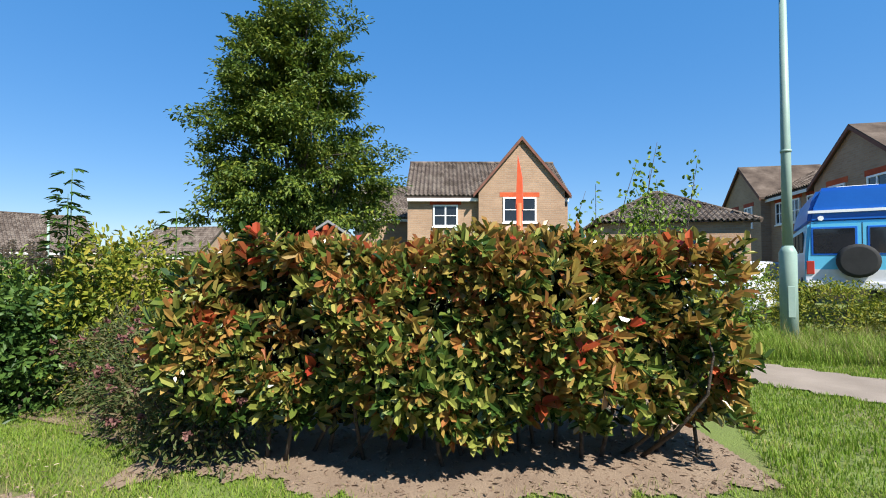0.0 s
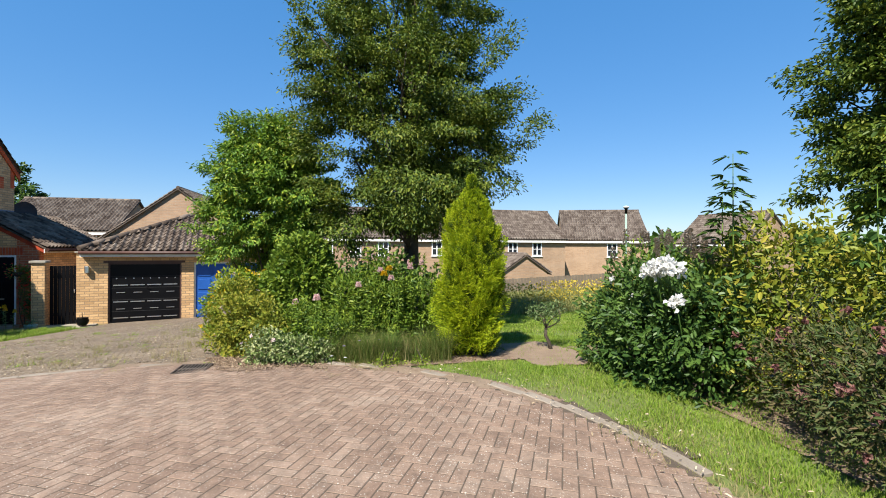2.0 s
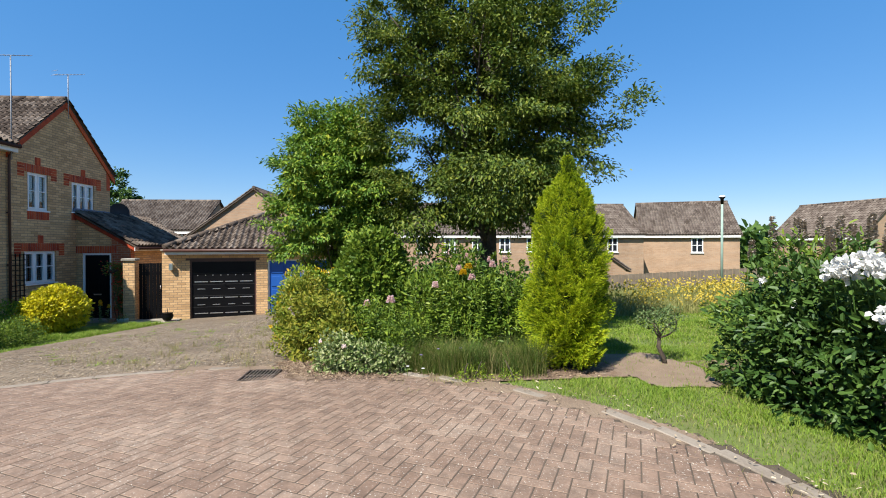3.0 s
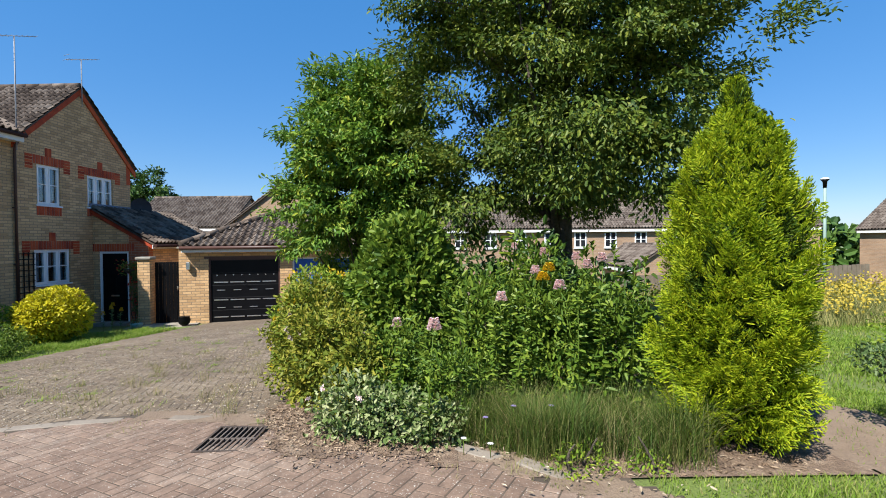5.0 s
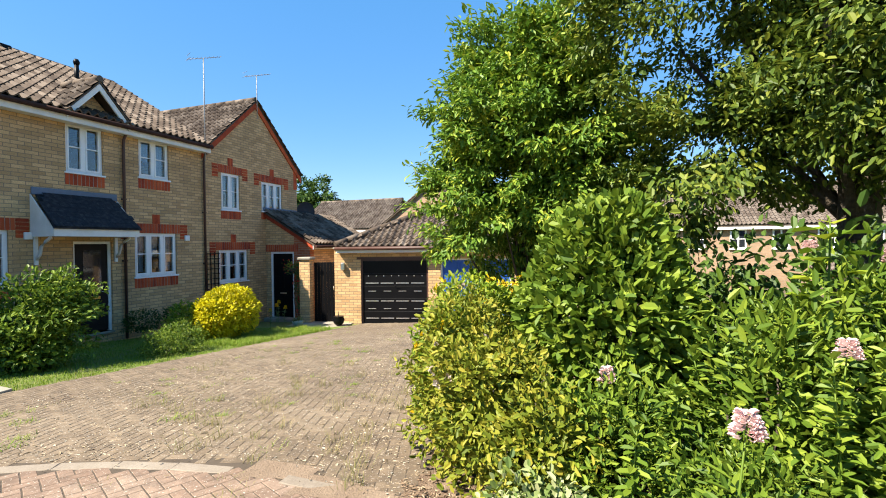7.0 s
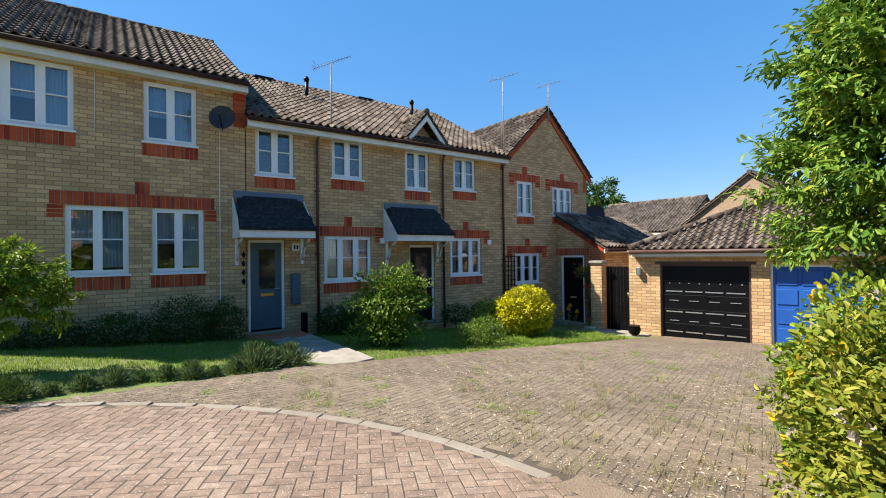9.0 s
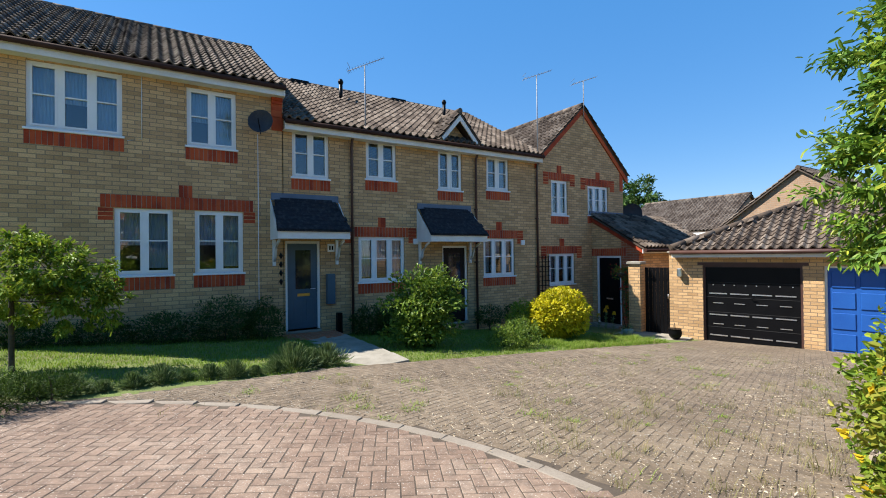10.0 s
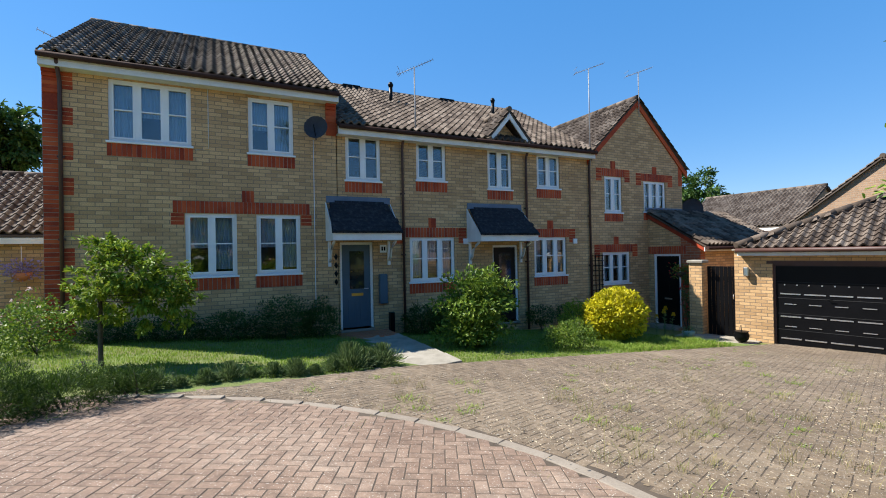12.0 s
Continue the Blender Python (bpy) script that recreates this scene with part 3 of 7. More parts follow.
# ---- houses ----
SOLDIER = box(0.004, 0.081, 0, 0.1, 0, 0.258, 0.004)
SOLDIER_ME = bpy.data.meshes.new("brick")
SOLDIER.to_mesh(SOLDIER_ME)
SOLDIER.free()
SOLDIER_ME.materials.append(RED)
STRETCH = box(0, 0.245, 0, 0.1, 0, 0.076, 0.004)
STRETCH_ME = bpy.data.meshes.new("brick")
STRETCH.to_mesh(STRETCH_ME)
STRETCH.free()
STRETCH_ME.materials.append(RED)


def soldier_course(parent, x0, x1, z0, yf, name="brick_course", ends=False):
    """A band of upright red bricks on a wall that faces +y at yf."""
    lo, hi = min(x0, x1), max(x0, x1)
    n = max(2, round((hi - lo) / 0.087))
    band = part(name, box(lo, hi, yf - 0.05, yf + 0.002, z0, z0 + 0.258), CONCRETE, parent, "red brick soldier course")
    for i in range(n):
        b = part("brick", SOLDIER_ME, RED, band)
        b.location = (lo + i * (hi - lo) / n, yf - 0.094 + rng.uniform(0, 0.004), z0)
    if ends:
        for x in (lo - 0.25, hi + 0.005):
            for k in range(5):
                b = part("brick", STRETCH_ME, RED, band)
                b.location = (x, yf - 0.094 + rng.uniform(0, 0.003), z0 + 0.18 - 0.086 * k)


def window(house, x0, x1, z0, z1, lights=2, yf=0.0, curtain=True, bar=True, sill=True):
    """White casement in a wall that faces +y; set back a little, one pane for each light."""
    lo, hi = min(x0, x1), max(x0, x1)
    y0, y1 = yf - 0.11, yf - 0.045
    fr = 0.055
    wl = (hi - lo) / lights
    bm = holed_wall(lo, hi, z0, z1, y0, y1, [(lo + k * wl + (fr if k == 0 else 0.04), lo + (k + 1) * wl - (fr if k == lights - 1 else 0.04), z0 + fr, z1 - fr) for k in range(lights)])
    w = part("window", bm, WHITE, house, "white plastic casement window frame")
    for k in range(lights):
        a, b = lo + k * wl + (fr if k == 0 else 0.04), lo + (k + 1) * wl - (fr if k == lights - 1 else 0.04)
        s = 0.035
        zm = (z0 + z1) / 2 + 0.02
        gaps = [(a + s, b - s, z0 + fr + s, zm - 0.012), (a + s, b - s, zm + 0.012, z1 - fr - s)] if bar else [(a + s, b - s, z0 + fr + s, z1 - fr - s)]
        sash = holed_wall(a, b, z0 + fr, z1 - fr, y0 + 0.02, y1 + 0.012, gaps)
        part("sash", sash, WHITE, w)
        g = part("pane", box(a + s, b - s, yf - 0.088, yf - 0.082, z0 + fr + s, z1 - fr - s), GLASS, w, "clear glass reflecting the sky")
        g.visible_shadow = False
        if curtain:
            folds = bmesh.new()
            n = 14
            top = [folds.verts.new((a + (b - a) * i / n, yf - 0.22 + 0.02 * (i % 2), z1 - fr)) for i in range(n + 1)]
            bot = [folds.verts.new((a + (b - a) * i / n, yf - 0.22 + 0.02 * (i % 2), z0 + (z1 - z0) * (0.1 if k != 1 else 0.45))) for i in range(n + 1)]
            for i in range(n):
                folds.faces.new((top[i], top[i + 1], bot[i + 1], bot[i]))
            part("curtain", folds, CURTAIN, w, "pale net curtain behind glass")
    if sill:
        part("window_sill", box(lo - 0.04, hi + 0.04, yf - 0.11, yf + 0.045, z0 - 0.045, z0, 0.006), WHITE, w)
    return w


def holed_wall(x0, x1, z0, z1, y0, y1, holes):
    """A wall along x, in one piece, with rectangular openings (xa, xb, za, zb) right through it."""
    xs = sorted({x0, x1, *(v for h in holes for v in h[:2])})
    zs = sorted({z0, z1, *(v for h in holes for v in h[2:])})
    nx, nz = len(xs) - 1, len(zs) - 1

    def solid(i, j):
        if not (0 <= i < nx and 0 <= j < nz):
            return False
        cx, cz = (xs[i] + xs[i + 1]) / 2, (zs[j] + zs[j + 1]) / 2
        return not any(min(h[:2]) < cx < max(h[:2]) and h[2] < cz < h[3] for h in holes)

    bm, made = bmesh.new(), {}

    def vert(i, j, y):
        if (i, j, y) not in made:
            made[i, j, y] = bm.verts.new((xs[i], y, zs[j]))
        return made[i, j, y]

    for i in range(nx):
        for j in range(nz):
            if not solid(i, j):
                continue
            a, b, c, d = (i, j), (i + 1, j), (i + 1, j + 1), (i, j + 1)
            bm.faces.new([vert(*p, y0) for p in (a, b, c, d)])
            bm.faces.new([vert(*p, y1) for p in (d, c, b, a)])
            for p, q, di, dj in ((a, b, 0, -1), (b, c, 1, 0), (c, d, 0, 1), (d, a, -1, 0)):
                if not solid(i + di, j + dj):
                    bm.faces.new((vert(*q, y0), vert(*p, y0), vert(*p, y1), vert(*q, y1)))
    bmesh.ops.recalc_face_normals(bm, faces=bm.faces)
    bm.normal_update()
    unwrap(bm)
    return bm


def slab_quad(p, q, r, s, thick=0.04):
    """A sloping board through four corners, thick downwards."""
    bm = bmesh.new()
    top = [bm.verts.new(v) for v in (p, q, r, s)]
    low = [bm.verts.new(Vector(v) - Vector((0, 0, thick))) for v in (p, q, r, s)]
    bm.faces.new(top)
    bm.faces.new(low[::-1])
    for i in range(4):
        bm.faces.new((top[i], low[i], low[(i + 1) % 4], top[(i + 1) % 4]))
    bmesh.ops.recalc_face_normals(bm, faces=bm.faces)
    return bm


def downpipe(parent, x, y, z0, z1):
    bm = tube([(x, y + 0.28, z1 + 0.12), (x, y + 0.25, z1), (x, y + 0.08, z1 - 0.28), (x, y + 0.06, z1 - 0.4), (x, y + 0.06, z0)], 0.036, 8)
    for z in np.arange(z0 + 0.4, z1 - 0.5, 1.6):
        add_box(bm, x - 0.055, x + 0.055, y, y + 0.07, z, z + 0.04)
    part("downpipe", bm, BROWN, parent, "dark brown plastic downpipe")


def gutter(parent, x0, x1, y, z):
    part("gutter", tube([(x0, y, z), (x1, y, z)], 0.058, 8), GUTTER, parent, "dark brown plastic gutter")


def aerial(x, y, z, h, way=(1, 0.3), n=9, label="grey metal television aerial on a tall mast"):
    e = empty("aerial", (x, y, z), label=label, category="aerial")
    part("mast", tube([(0, 0, 0), (0, 0, h)], 0.017, 6), GALV, e)
    w = Vector((way[0], way[1], 0)).normalized()
    s = Vector((-w.y, w.x, 0))
    top = Vector((0, 0, h - 0.04))
    boom = part("boom", tube([top - w * 0.45 - Vector((0, 0, 0.12)), top + w * 0.5 + Vector((0, 0, 0.22))], 0.01, 6), GALV, e)
    for i in range(n):
        c = (top - w * 0.45 - Vector((0, 0, 0.12))).lerp(top + w * 0.5 + Vector((0, 0, 0.22)), i / (n - 1))
        r = 0.15 - 0.006 * i
        part("rod", tube([c - s * r, c + s * r], 0.005, 5), GALV, boom)
    for zz in (-0.1, 0.04):
        part("reflector", tube([top - w * 0.42 - s * 0.16 + Vector((0, 0, zz)), top - w * 0.42 + s * 0.16 + Vector((0, 0, zz))], 0.006, 5), GALV, boom)
    return e


def dish(x, y, z, r, aim, label="black mesh satellite dish on a wall bracket"):
    e = empty("satellite_dish", (x, y, z), label=label, category="satellite dish")
    a = Vector(aim).normalized()
    q = a.to_track_quat("Z", "Y").to_matrix().to_4x4()
    bm = bmesh.new()
    rings = []
    for k in range(5):
        t = k / 4
        rings.append([bm.verts.new((r * t * math.cos(i * math.tau / 18) if k else 0.0001 * math.cos(i), r * t * 1.1 * math.sin(i * math.tau / 18) if k else 0.0001 * math.sin(i), 0.1 * t * t)) for i in range(18)])
    for r0, r1 in zip(rings, rings[1:]):
        for i in range(18):
            bm.faces.new((r0[i], r0[(i + 1) % 18], r1[(i + 1) % 18], r1[i]))
    bmesh.ops.transform(bm, matrix=q, verts=bm.verts)
    part("reflector", bm, GREY_DISH, e)
    part("bracket", tube([(0, 0, 0), tuple(-a * 0.18), tuple(-a * 0.18 + Vector((0, -0.2, 0)))], 0.018, 6), BLACK, e)
    part("receiver_arm", tube([tuple(Vector((0, 0, -r)) + a * 0.05), tuple(a * 0.38 - Vector((0, 0, 0.1)))], 0.012, 6), BLACK, e)
    return e


YF = -12.43
YB = YF - 8.0


def terrace_house(label, x0, x1, base, eave, holes, ridge_z, pieces=False, gable_left=False, gable_right=False):
    """A two-storey brick house whose front faces +y, with a roof ridge along x. x0 is east, x1 west."""
    h = empty("house", (0, 0, 0), label=label, category="house", group="terrace")
    lo, hi = x1, x0
    part("front_wall", holed_wall(lo, hi, base, eave, YF - 0.3, YF, holes), BUFF, h, "buff brick wall")
    part("back_wall", box(lo, hi, YB, YB + 0.3, base, eave), BUFF, h)
    mid = (YF + YB) / 2
    for x, end in ((lo, "west"), (hi - 0.28, "east")):
        part("side_wall", prism([(YB + 0.3, base), (YF - 0.3, base), (YF - 0.3, eave), (mid, ridge_z - 0.12), (YB + 0.3, eave)], 0.28, "x", x), BUFF, h)
    # unseen floor and backdrop, added with the gloom of the rooms painted in
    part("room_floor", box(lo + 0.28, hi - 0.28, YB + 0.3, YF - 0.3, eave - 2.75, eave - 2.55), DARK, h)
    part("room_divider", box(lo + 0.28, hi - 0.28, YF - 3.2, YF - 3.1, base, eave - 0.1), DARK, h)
    rise = ridge_z - eave
    over = 0.28
    run = (YF - mid)
    e_z = eave - over * rise / run
    r = empty("roof", (0, 0, 0))
    r.parent = h
    sl = math.hypot(run + over, ridge_z - e_z)
    part("roof_deck", slab_quad((lo, YF + over, e_z), (hi, YF + over, e_z), (hi, mid, ridge_z - 0.02), (lo, mid, ridge_z - 0.02)), DARK_WOOD, h)
    part("roof_deck", slab_quad((lo, YB - over, e_z), (hi, YB - over, e_z), (hi, mid, ridge_z - 0.02), (lo, mid, ridge_z - 0.02)), TILE, h)
    bpy.data.objects.remove(r)
    front = part("roof", slab_quad((lo, YF + over, e_z + 0.012), (hi, YF + over, e_z + 0.012), (hi, mid, ridge_z - 0.008), (lo, mid, ridge_z - 0.008), 0.01), TILE, h, "brown interlocking concrete roof tiles")
    tiled_slope(front, (lo, YF + over + 0.04, e_z + 0.015), (1, 0, 0), (0, mid - YF - over, ridge_z - e_z), hi - lo, sl, pieces=pieces)
    ridge(h, (lo, mid, ridge_z + 0.0), (hi, mid, ridge_z + 0.0))
    part("fascia", box(lo, hi, YF + over - 0.04, YF + over - 0.015, e_z - 0.21, e_z - 0.02), WHITE_WOOD, h, "white fascia board")
    part("soffit", box(lo, hi, YF, YF + over - 0.04, e_z - 0.21, e_z - 0.195), WHITE_WOOD, h)
    gutter(h, lo, hi, YF + over + 0.05, e_z - 0.03)
    return h


W_UP1 = [(-4.95, -6.42, 3.72, 4.98), (-7.56, -8.54, 3.68, 4.95)]
W_LO1 = [(-6.28, -7.29, 0.91, 2.28), (-7.70, -8.67, 0.91, 2.28)]
H1 = terrace_house("buff brick end house with white windows and red brick bands", -3.92, -9.57, -0.9, 5.38, W_UP1 + W_LO1, 7.74, pieces=True)
window(H1, *W_UP1[0], 3, YF, curtain=True)
window(H1, *W_UP1[1], 2, YF)
for q in W_LO1:
    window(H1, *q, 2, YF)
for q in W_UP1 + W_LO1:
    soldier_course(H1, q[0] + 0.03, q[1] - 0.03, q[2] - 0.305, YF, "sill_course")
soldier_course(H1, -6.05, -8.89, 2.285, YF, "lintel_course")
soldier_course(H1, -7.40, -7.66, 2.545, YF, "lintel_keystone")
for x in (-6.05, -8.68):
    for k in range(3):
        b = part("brick", STRETCH_ME, RED, H1.children[-2])
        b.location = (x - (0.21 if x > -7 else 0.25), YF - 0.096, 2.2 - 0.086 * k)
# red quoins at the free corner
quoin = part("quoin_panel", box(-4.22, -3.91, YF - 0.2, YF + 0.002, -0.9, 5.15), CONCRETE, H1, "alternating red brick quoins")
for k in range(68):
    for j in range(2 if (k // 4) % 2 == 0 else 1):
        b = part("brick", STRETCH_ME, RED if (k // 4) % 2 == 0 else BUFF, quoin)
        b.location = (-4.16 - 0.225 * j + rng.uniform(-0.003, 0.003), YF - 0.093, -0.85 + 0.086 * k)
downpipe(H1, -4.2, YF, -0.3, 5.08)
# brick corbel at the step in the roofs
for nm, x, zt in (("corbel", -9.44, 5.24), ("corbel", -4.06, 5.24)):
    c = part(nm, box(x - 0.13, x + 0.13, YF, YF + 0.02, zt - 1.0, zt - 0.6), RED, H1, "stepped red brick corbel")
    for k in range(9):
        b = part("brick", STRETCH_ME, RED, c)
        b.location = (x - 0.108, YF - 0.06 + 0.03 * max(0, k - 3), zt - 0.68 + 0.075 * k)

W_UP2 = [(-9.78, -10.69, 3.18, 4.33), (-11.69, -12.58, 3.28, 4.33)]
W_LO2 = [(-11.46, -12.81, 0.55, 1.74)]
DOOR2 = (-9.6, -10.45, -0.55, 1.62)
H2 = terrace_house("buff brick middle house with a slate porch canopy", -9.55, -13.35, -1.3, 4.62, W_UP2 + W_LO2 + [DOOR2], 6.93)
W_UP3 = [(-13.93, -14.77, 3.14, 4.30), (-15.70, -16.60, 3.25, 4.30)]
W_LO3 = [(-15.55, -16.81, 0.55, 1.73)]
DOOR3 = (-14.05, -14.95, -0.75, 1.5)
H3 = terrace_house("buff brick middle house with a small roof gablet", -13.35, -17.86, -1.5, 4.62, W_UP3 + W_LO3 + [DOOR3], 6.93)
for h, ups, los in ((H2, W_UP2, W_LO2), (H3, W_UP3, W_LO3)):
    for q in ups:
        window(h, *q, 2, YF, curtain=q[0] < -15)
        soldier_course(h, q[0] + 0.03, q[1] - 0.03, q[2] - 0.305, YF, "sill_course")
    for q in los:
        window(h, *q, 3, YF)
        soldier_course(h, q[0] + 0.03, q[1] - 0.03, q[2] - 0.305, YF, "sill_course")
        soldier_course(h, q[0] + 0.12, q[1] - 0.12, q[3] + 0.002, YF, "lintel_course", ends=True)
        xm = (q[0] + q[1]) / 2
        soldier_course(h, xm - 0.11, xm + 0.11, q[3] + 0.262, YF, "lintel_keystone")
for x, z1, h in ((-11.27, 4.42, H2), (-15.25, 4.42, H3), (-17.78, 4.42, H3)):
    downpipe(h, x, YF, gz(x, YF) + 0.02, z1)

# small gablet over the upper window of the third house
gab = part("gablet_wall", prism([(-13.95, 4.55), (-15.1, 4.55), (-14.52, 5.12)], 0.25, "y", YF - 0.27), BUFF, H3)
for sgn in (-1, 1):
    xe, xt = -14.52 + sgn * 0.72, -14.52
    part("bargeboard", slab_quad((xe, YF + 0.27, 4.5), (xe, YF + 0.31, 4.5), (xt, YF + 0.31, 5.32), (xt, YF + 0.27, 5.32), 0.17), WHITE_WOOD, H3, "white bargeboard")
    part("gablet_roof", slab_quad((xe, YF + 0.33, 4.56), (xe, YF - 0.5, 4.56), (xt, YF - 1.0, 5.38), (xt, YF + 0.33, 5.38), 0.04), TILE, H3)
    tiled_slope(H3, (xe, YF + 0.33, 4.57) if sgn > 0 else (xe, YF - 0.57, 4.57), (0, -1 if sgn > 0 else 1, 0), (-sgn * 0.72, 0, 0.82), 0.9, 1.09)
ridge(H3, (-14.52, YF + 0.33, 5.4), (-14.52, YF - 1.0, 5.4), 0.08)


def front_door(house, q, paint, label, porch_in=0.0):
    lo, hi, z0, z1 = min(q[0], q[1]), max(q[0], q[1]), q[2], q[3]
    bm = holed_wall(lo, hi, z0, z1, YF - 0.16, YF - 0.06, [(lo + 0.06, hi - 0.06, z0, z1 - 0.06)])
    d = part("front_door", bm, WHITE, house, label)
    leaf = part("door_leaf", box(lo + 0.06, hi - 0.06, YF - 0.14, YF - 0.095, z0 + 0.03, z1 - 0.06, 0.003), paint, d)
    for a, b, c, e in ((0.16, 0.34, 0.2, 0.75), (0.46, 0.64, 0.2, 0.75)):
        part("raised_panel", box(lo + a, lo + b, YF - 0.1, YF - 0.083, z0 + c, z0 + e, 0.006), paint, leaf)
    part("door_glass", box(lo + 0.22, hi - 0.26, YF - 0.1, YF - 0.088, z0 + 1.0, z1 - 0.22), DARK_GLASS, leaf)
    part("letter_plate", box(lo + 0.25, hi - 0.3, YF - 0.1, YF - 0.08, z0 + 0.82, z0 + 0.89, 0.004), BRASS, leaf, "brass letter plate")
    part("door_handle", tube([(lo + 0.12, YF - 0.09, z0 + 1.0), (lo + 0.12, YF - 0.05, z0 + 1.0), (lo + 0.24, YF - 0.05, z0 + 1.0)], 0.01, 6), CHROME, leaf)
    part("threshold", box(lo, hi, YF - 0.3, YF + 0.05, z0 - 0.06, z0, 0.005), CONCRETE, d)
    return d


front_door(H2, DOOR2, TEAL_DOOR, "grey-blue panelled front door with a glazed upper part")
front_door(H3, DOOR3, DARK_WOOD, "dark front door in the shade of the porch")


def canopy(x0, x1, z_top, z_low, out, label):
    """Lean-to porch roof of dark slates with white fascia, cheeks and curved brackets."""
    lo, hi = min(x0, x1), max(x0, x1)
    c = empty("porch_canopy", (0, 0, 0), label=label, category="canopy", group="porch canopies")
    y1 = YF + out
    part("canopy_roof", slab_quad((lo - 0.03, y1 + 0.04, z_low + 0.2), (hi + 0.03, y1 + 0.04, z_low + 0.2), (hi - 0.1, YF + 0.003, z_top), (lo + 0.1, YF + 0.003, z_top), 0.035), SLATE, c, "mossy dark slate roof")
    n = 7
    for k in range(n):
        a, b = k / n, (k + 1) / n
        yy = lambda t: y1 + 0.05 + (YF + 0.02 - y1) * t
        zz = lambda t: z_low + 0.21 + (z_top - z_low - 0.2) * t
        w = int(round((hi - lo) / 0.2))
        for i in range(w):
            xa = lo + (hi - lo) * (i + (0.5 if k % 2 else 0)) / w
            xb = min(xa + (hi - lo) / w - 0.006, hi)
            ina = 0.1 * a
            if xb - xa > 0.04 and xa > lo + ina - 0.05 and xb < hi - ina + 0.06:
                part("slate", slab_quad((xa, yy(a), zz(a) + 0.014), (xb, yy(a), zz(a) + 0.014), (xb, yy(b), zz(b) + 0.006), (xa, yy(b), zz(b) + 0.006), 0.008), SLATE, c)
    part("flashing", box(lo + 0.02, hi - 0.02, YF + 0.002, YF + 0.03, z_top - 0.04, z_top + 0.13, 0.004), LEAD, c, "blue-grey lead flashing")
    part("fascia", box(lo, hi, y1 - 0.03, y1, z_low, z_low + 0.2, 0.004), WHITE_WOOD, c, "white fascia board")
    for x in (lo, hi - 0.02):
        part("cheek", prism([(YF + 0.004, z_low), (y1 - 0.03, z_low), (y1 - 0.03, z_low + 0.19), (YF + 0.004, z_top - 0.03)], 0.02, "x", x), WHITE_WOOD, c, "white boarded cheek")
    part("ceiling_board", box(lo + 0.02, hi - 0.02, YF + 0.004, y1 - 0.03, z_low + 0.02, z_low + 0.035), WHITE_WOOD, c)
    for x in (lo + 0.08, hi - 0.08):
        br = part("bracket", box(x - 0.035, x + 0.035, YF + 0.003, YF + 0.06, z_low - 0.62, z_low, 0.004), WHITE_WOOD, c, "white curved timber bracket")
        pts = [(x, YF + 0.05, z_low - 0.5), (x, YF + 0.16, z_low - 0.4), (x, YF + 0.22, z_low - 0.22), (x, YF + 0.38, z_low - 0.1), (x, YF + 0.55, z_low - 0.02)]
        part("brace", tube(pts, 0.034, 4), WHITE_WOOD, br)
    return c


canopy(-9.26, -10.94, 2.63, 1.65, 0.78, "white porch canopy with dark slates over the blue door")
canopy(-13.2, -15.1, 2.57, 1.6, 0.78, "white porch canopy with dark slates over a shaded door")

# end house with its gable to the front
G0, G1, GA = -17.86, -22.4, -20.1
W_GU = [(-18.50, -19.31, 2.56, 3.77), (-20.36, -21.50, 2.62, 3.70)]
W_GL = [(-18.36, -19.62, 0.16, 1.22)]
H4 = empty("house", (0, 0, 0), label="buff brick end house with its gable to the front", category="house", group="terrace")
part("front_wall", holed_wall(G1, G0, -2.0, 4.35, YF - 0.3, YF, W_GU + W_GL), BUFF, H4, "buff brick wall")
part("gable_wall", prism([(G1, 4.352), (G0, 4.352), (G0, 4.45), (GA, 6.42), (G1, 4.42)], 0.3, "y", YF - 0.3), BUFF, H4)
part("side_wall", box(G1, G1 + 0.3, YB, YF - 0.3, -2.0, 4.4), BUFF, H4)
part("side_wall", box(G0 - 0.3, G0 - 0.005, YB, YF - 0.3, -2.0, 4.4), BUFF, H4)
part("back_wall", box(G1, G0 - 0.005, YB - 0.3, YB, -2.0, 4.4), BUFF, H4)
# same added backdrop and floor, coloured as an unlit interior
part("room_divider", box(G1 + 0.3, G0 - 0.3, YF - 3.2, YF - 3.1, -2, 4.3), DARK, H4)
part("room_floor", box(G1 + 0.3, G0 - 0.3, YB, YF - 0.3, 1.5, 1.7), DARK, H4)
for sgn, xe in ((1, G0 + 0.12), (-1, G1 - 0.25)):
    ze = 6.54 - abs(xe - GA) * 0.93
    deck = part("roof", slab_quad((xe, YF + 0.05, ze), (xe, YB - 0.3, ze), (GA, YB - 0.3, 6.54), (GA, YF + 0.05, 6.54), 0.05), TILE, H4, "brown interlocking concrete roof tiles")
    ln = math.hypot(xe - GA, 6.54 - ze)
    if sgn > 0:
        tiled_slope(deck, (xe, YF + 0.07, ze + 0.02), (0, -1, 0), (GA - xe, 0, 6.54 - ze), 8.4, ln)
    else:
        tiled_slope(deck, (xe, YB - 0.26, ze + 0.02), (0, 1, 0), (GA - xe, 0, 6.54 - ze), 8.4, ln)
    part("verge_band", slab_quad((xe, YF + 0.002, ze - 0.06), (xe, YF + 0.045, ze - 0.06), (GA, YF + 0.045, 6.48), (GA, YF + 0.002, 6.48), 0.2), RED, H4, "red brick band along the verge")
ridge(H4, (GA, YF + 0.05, 6.56), (GA, YB - 0.3, 6.56))
window(H4, *W_GU[0], 2, YF)
window(H4, *W_GU[1], 3, YF, curtain=True)
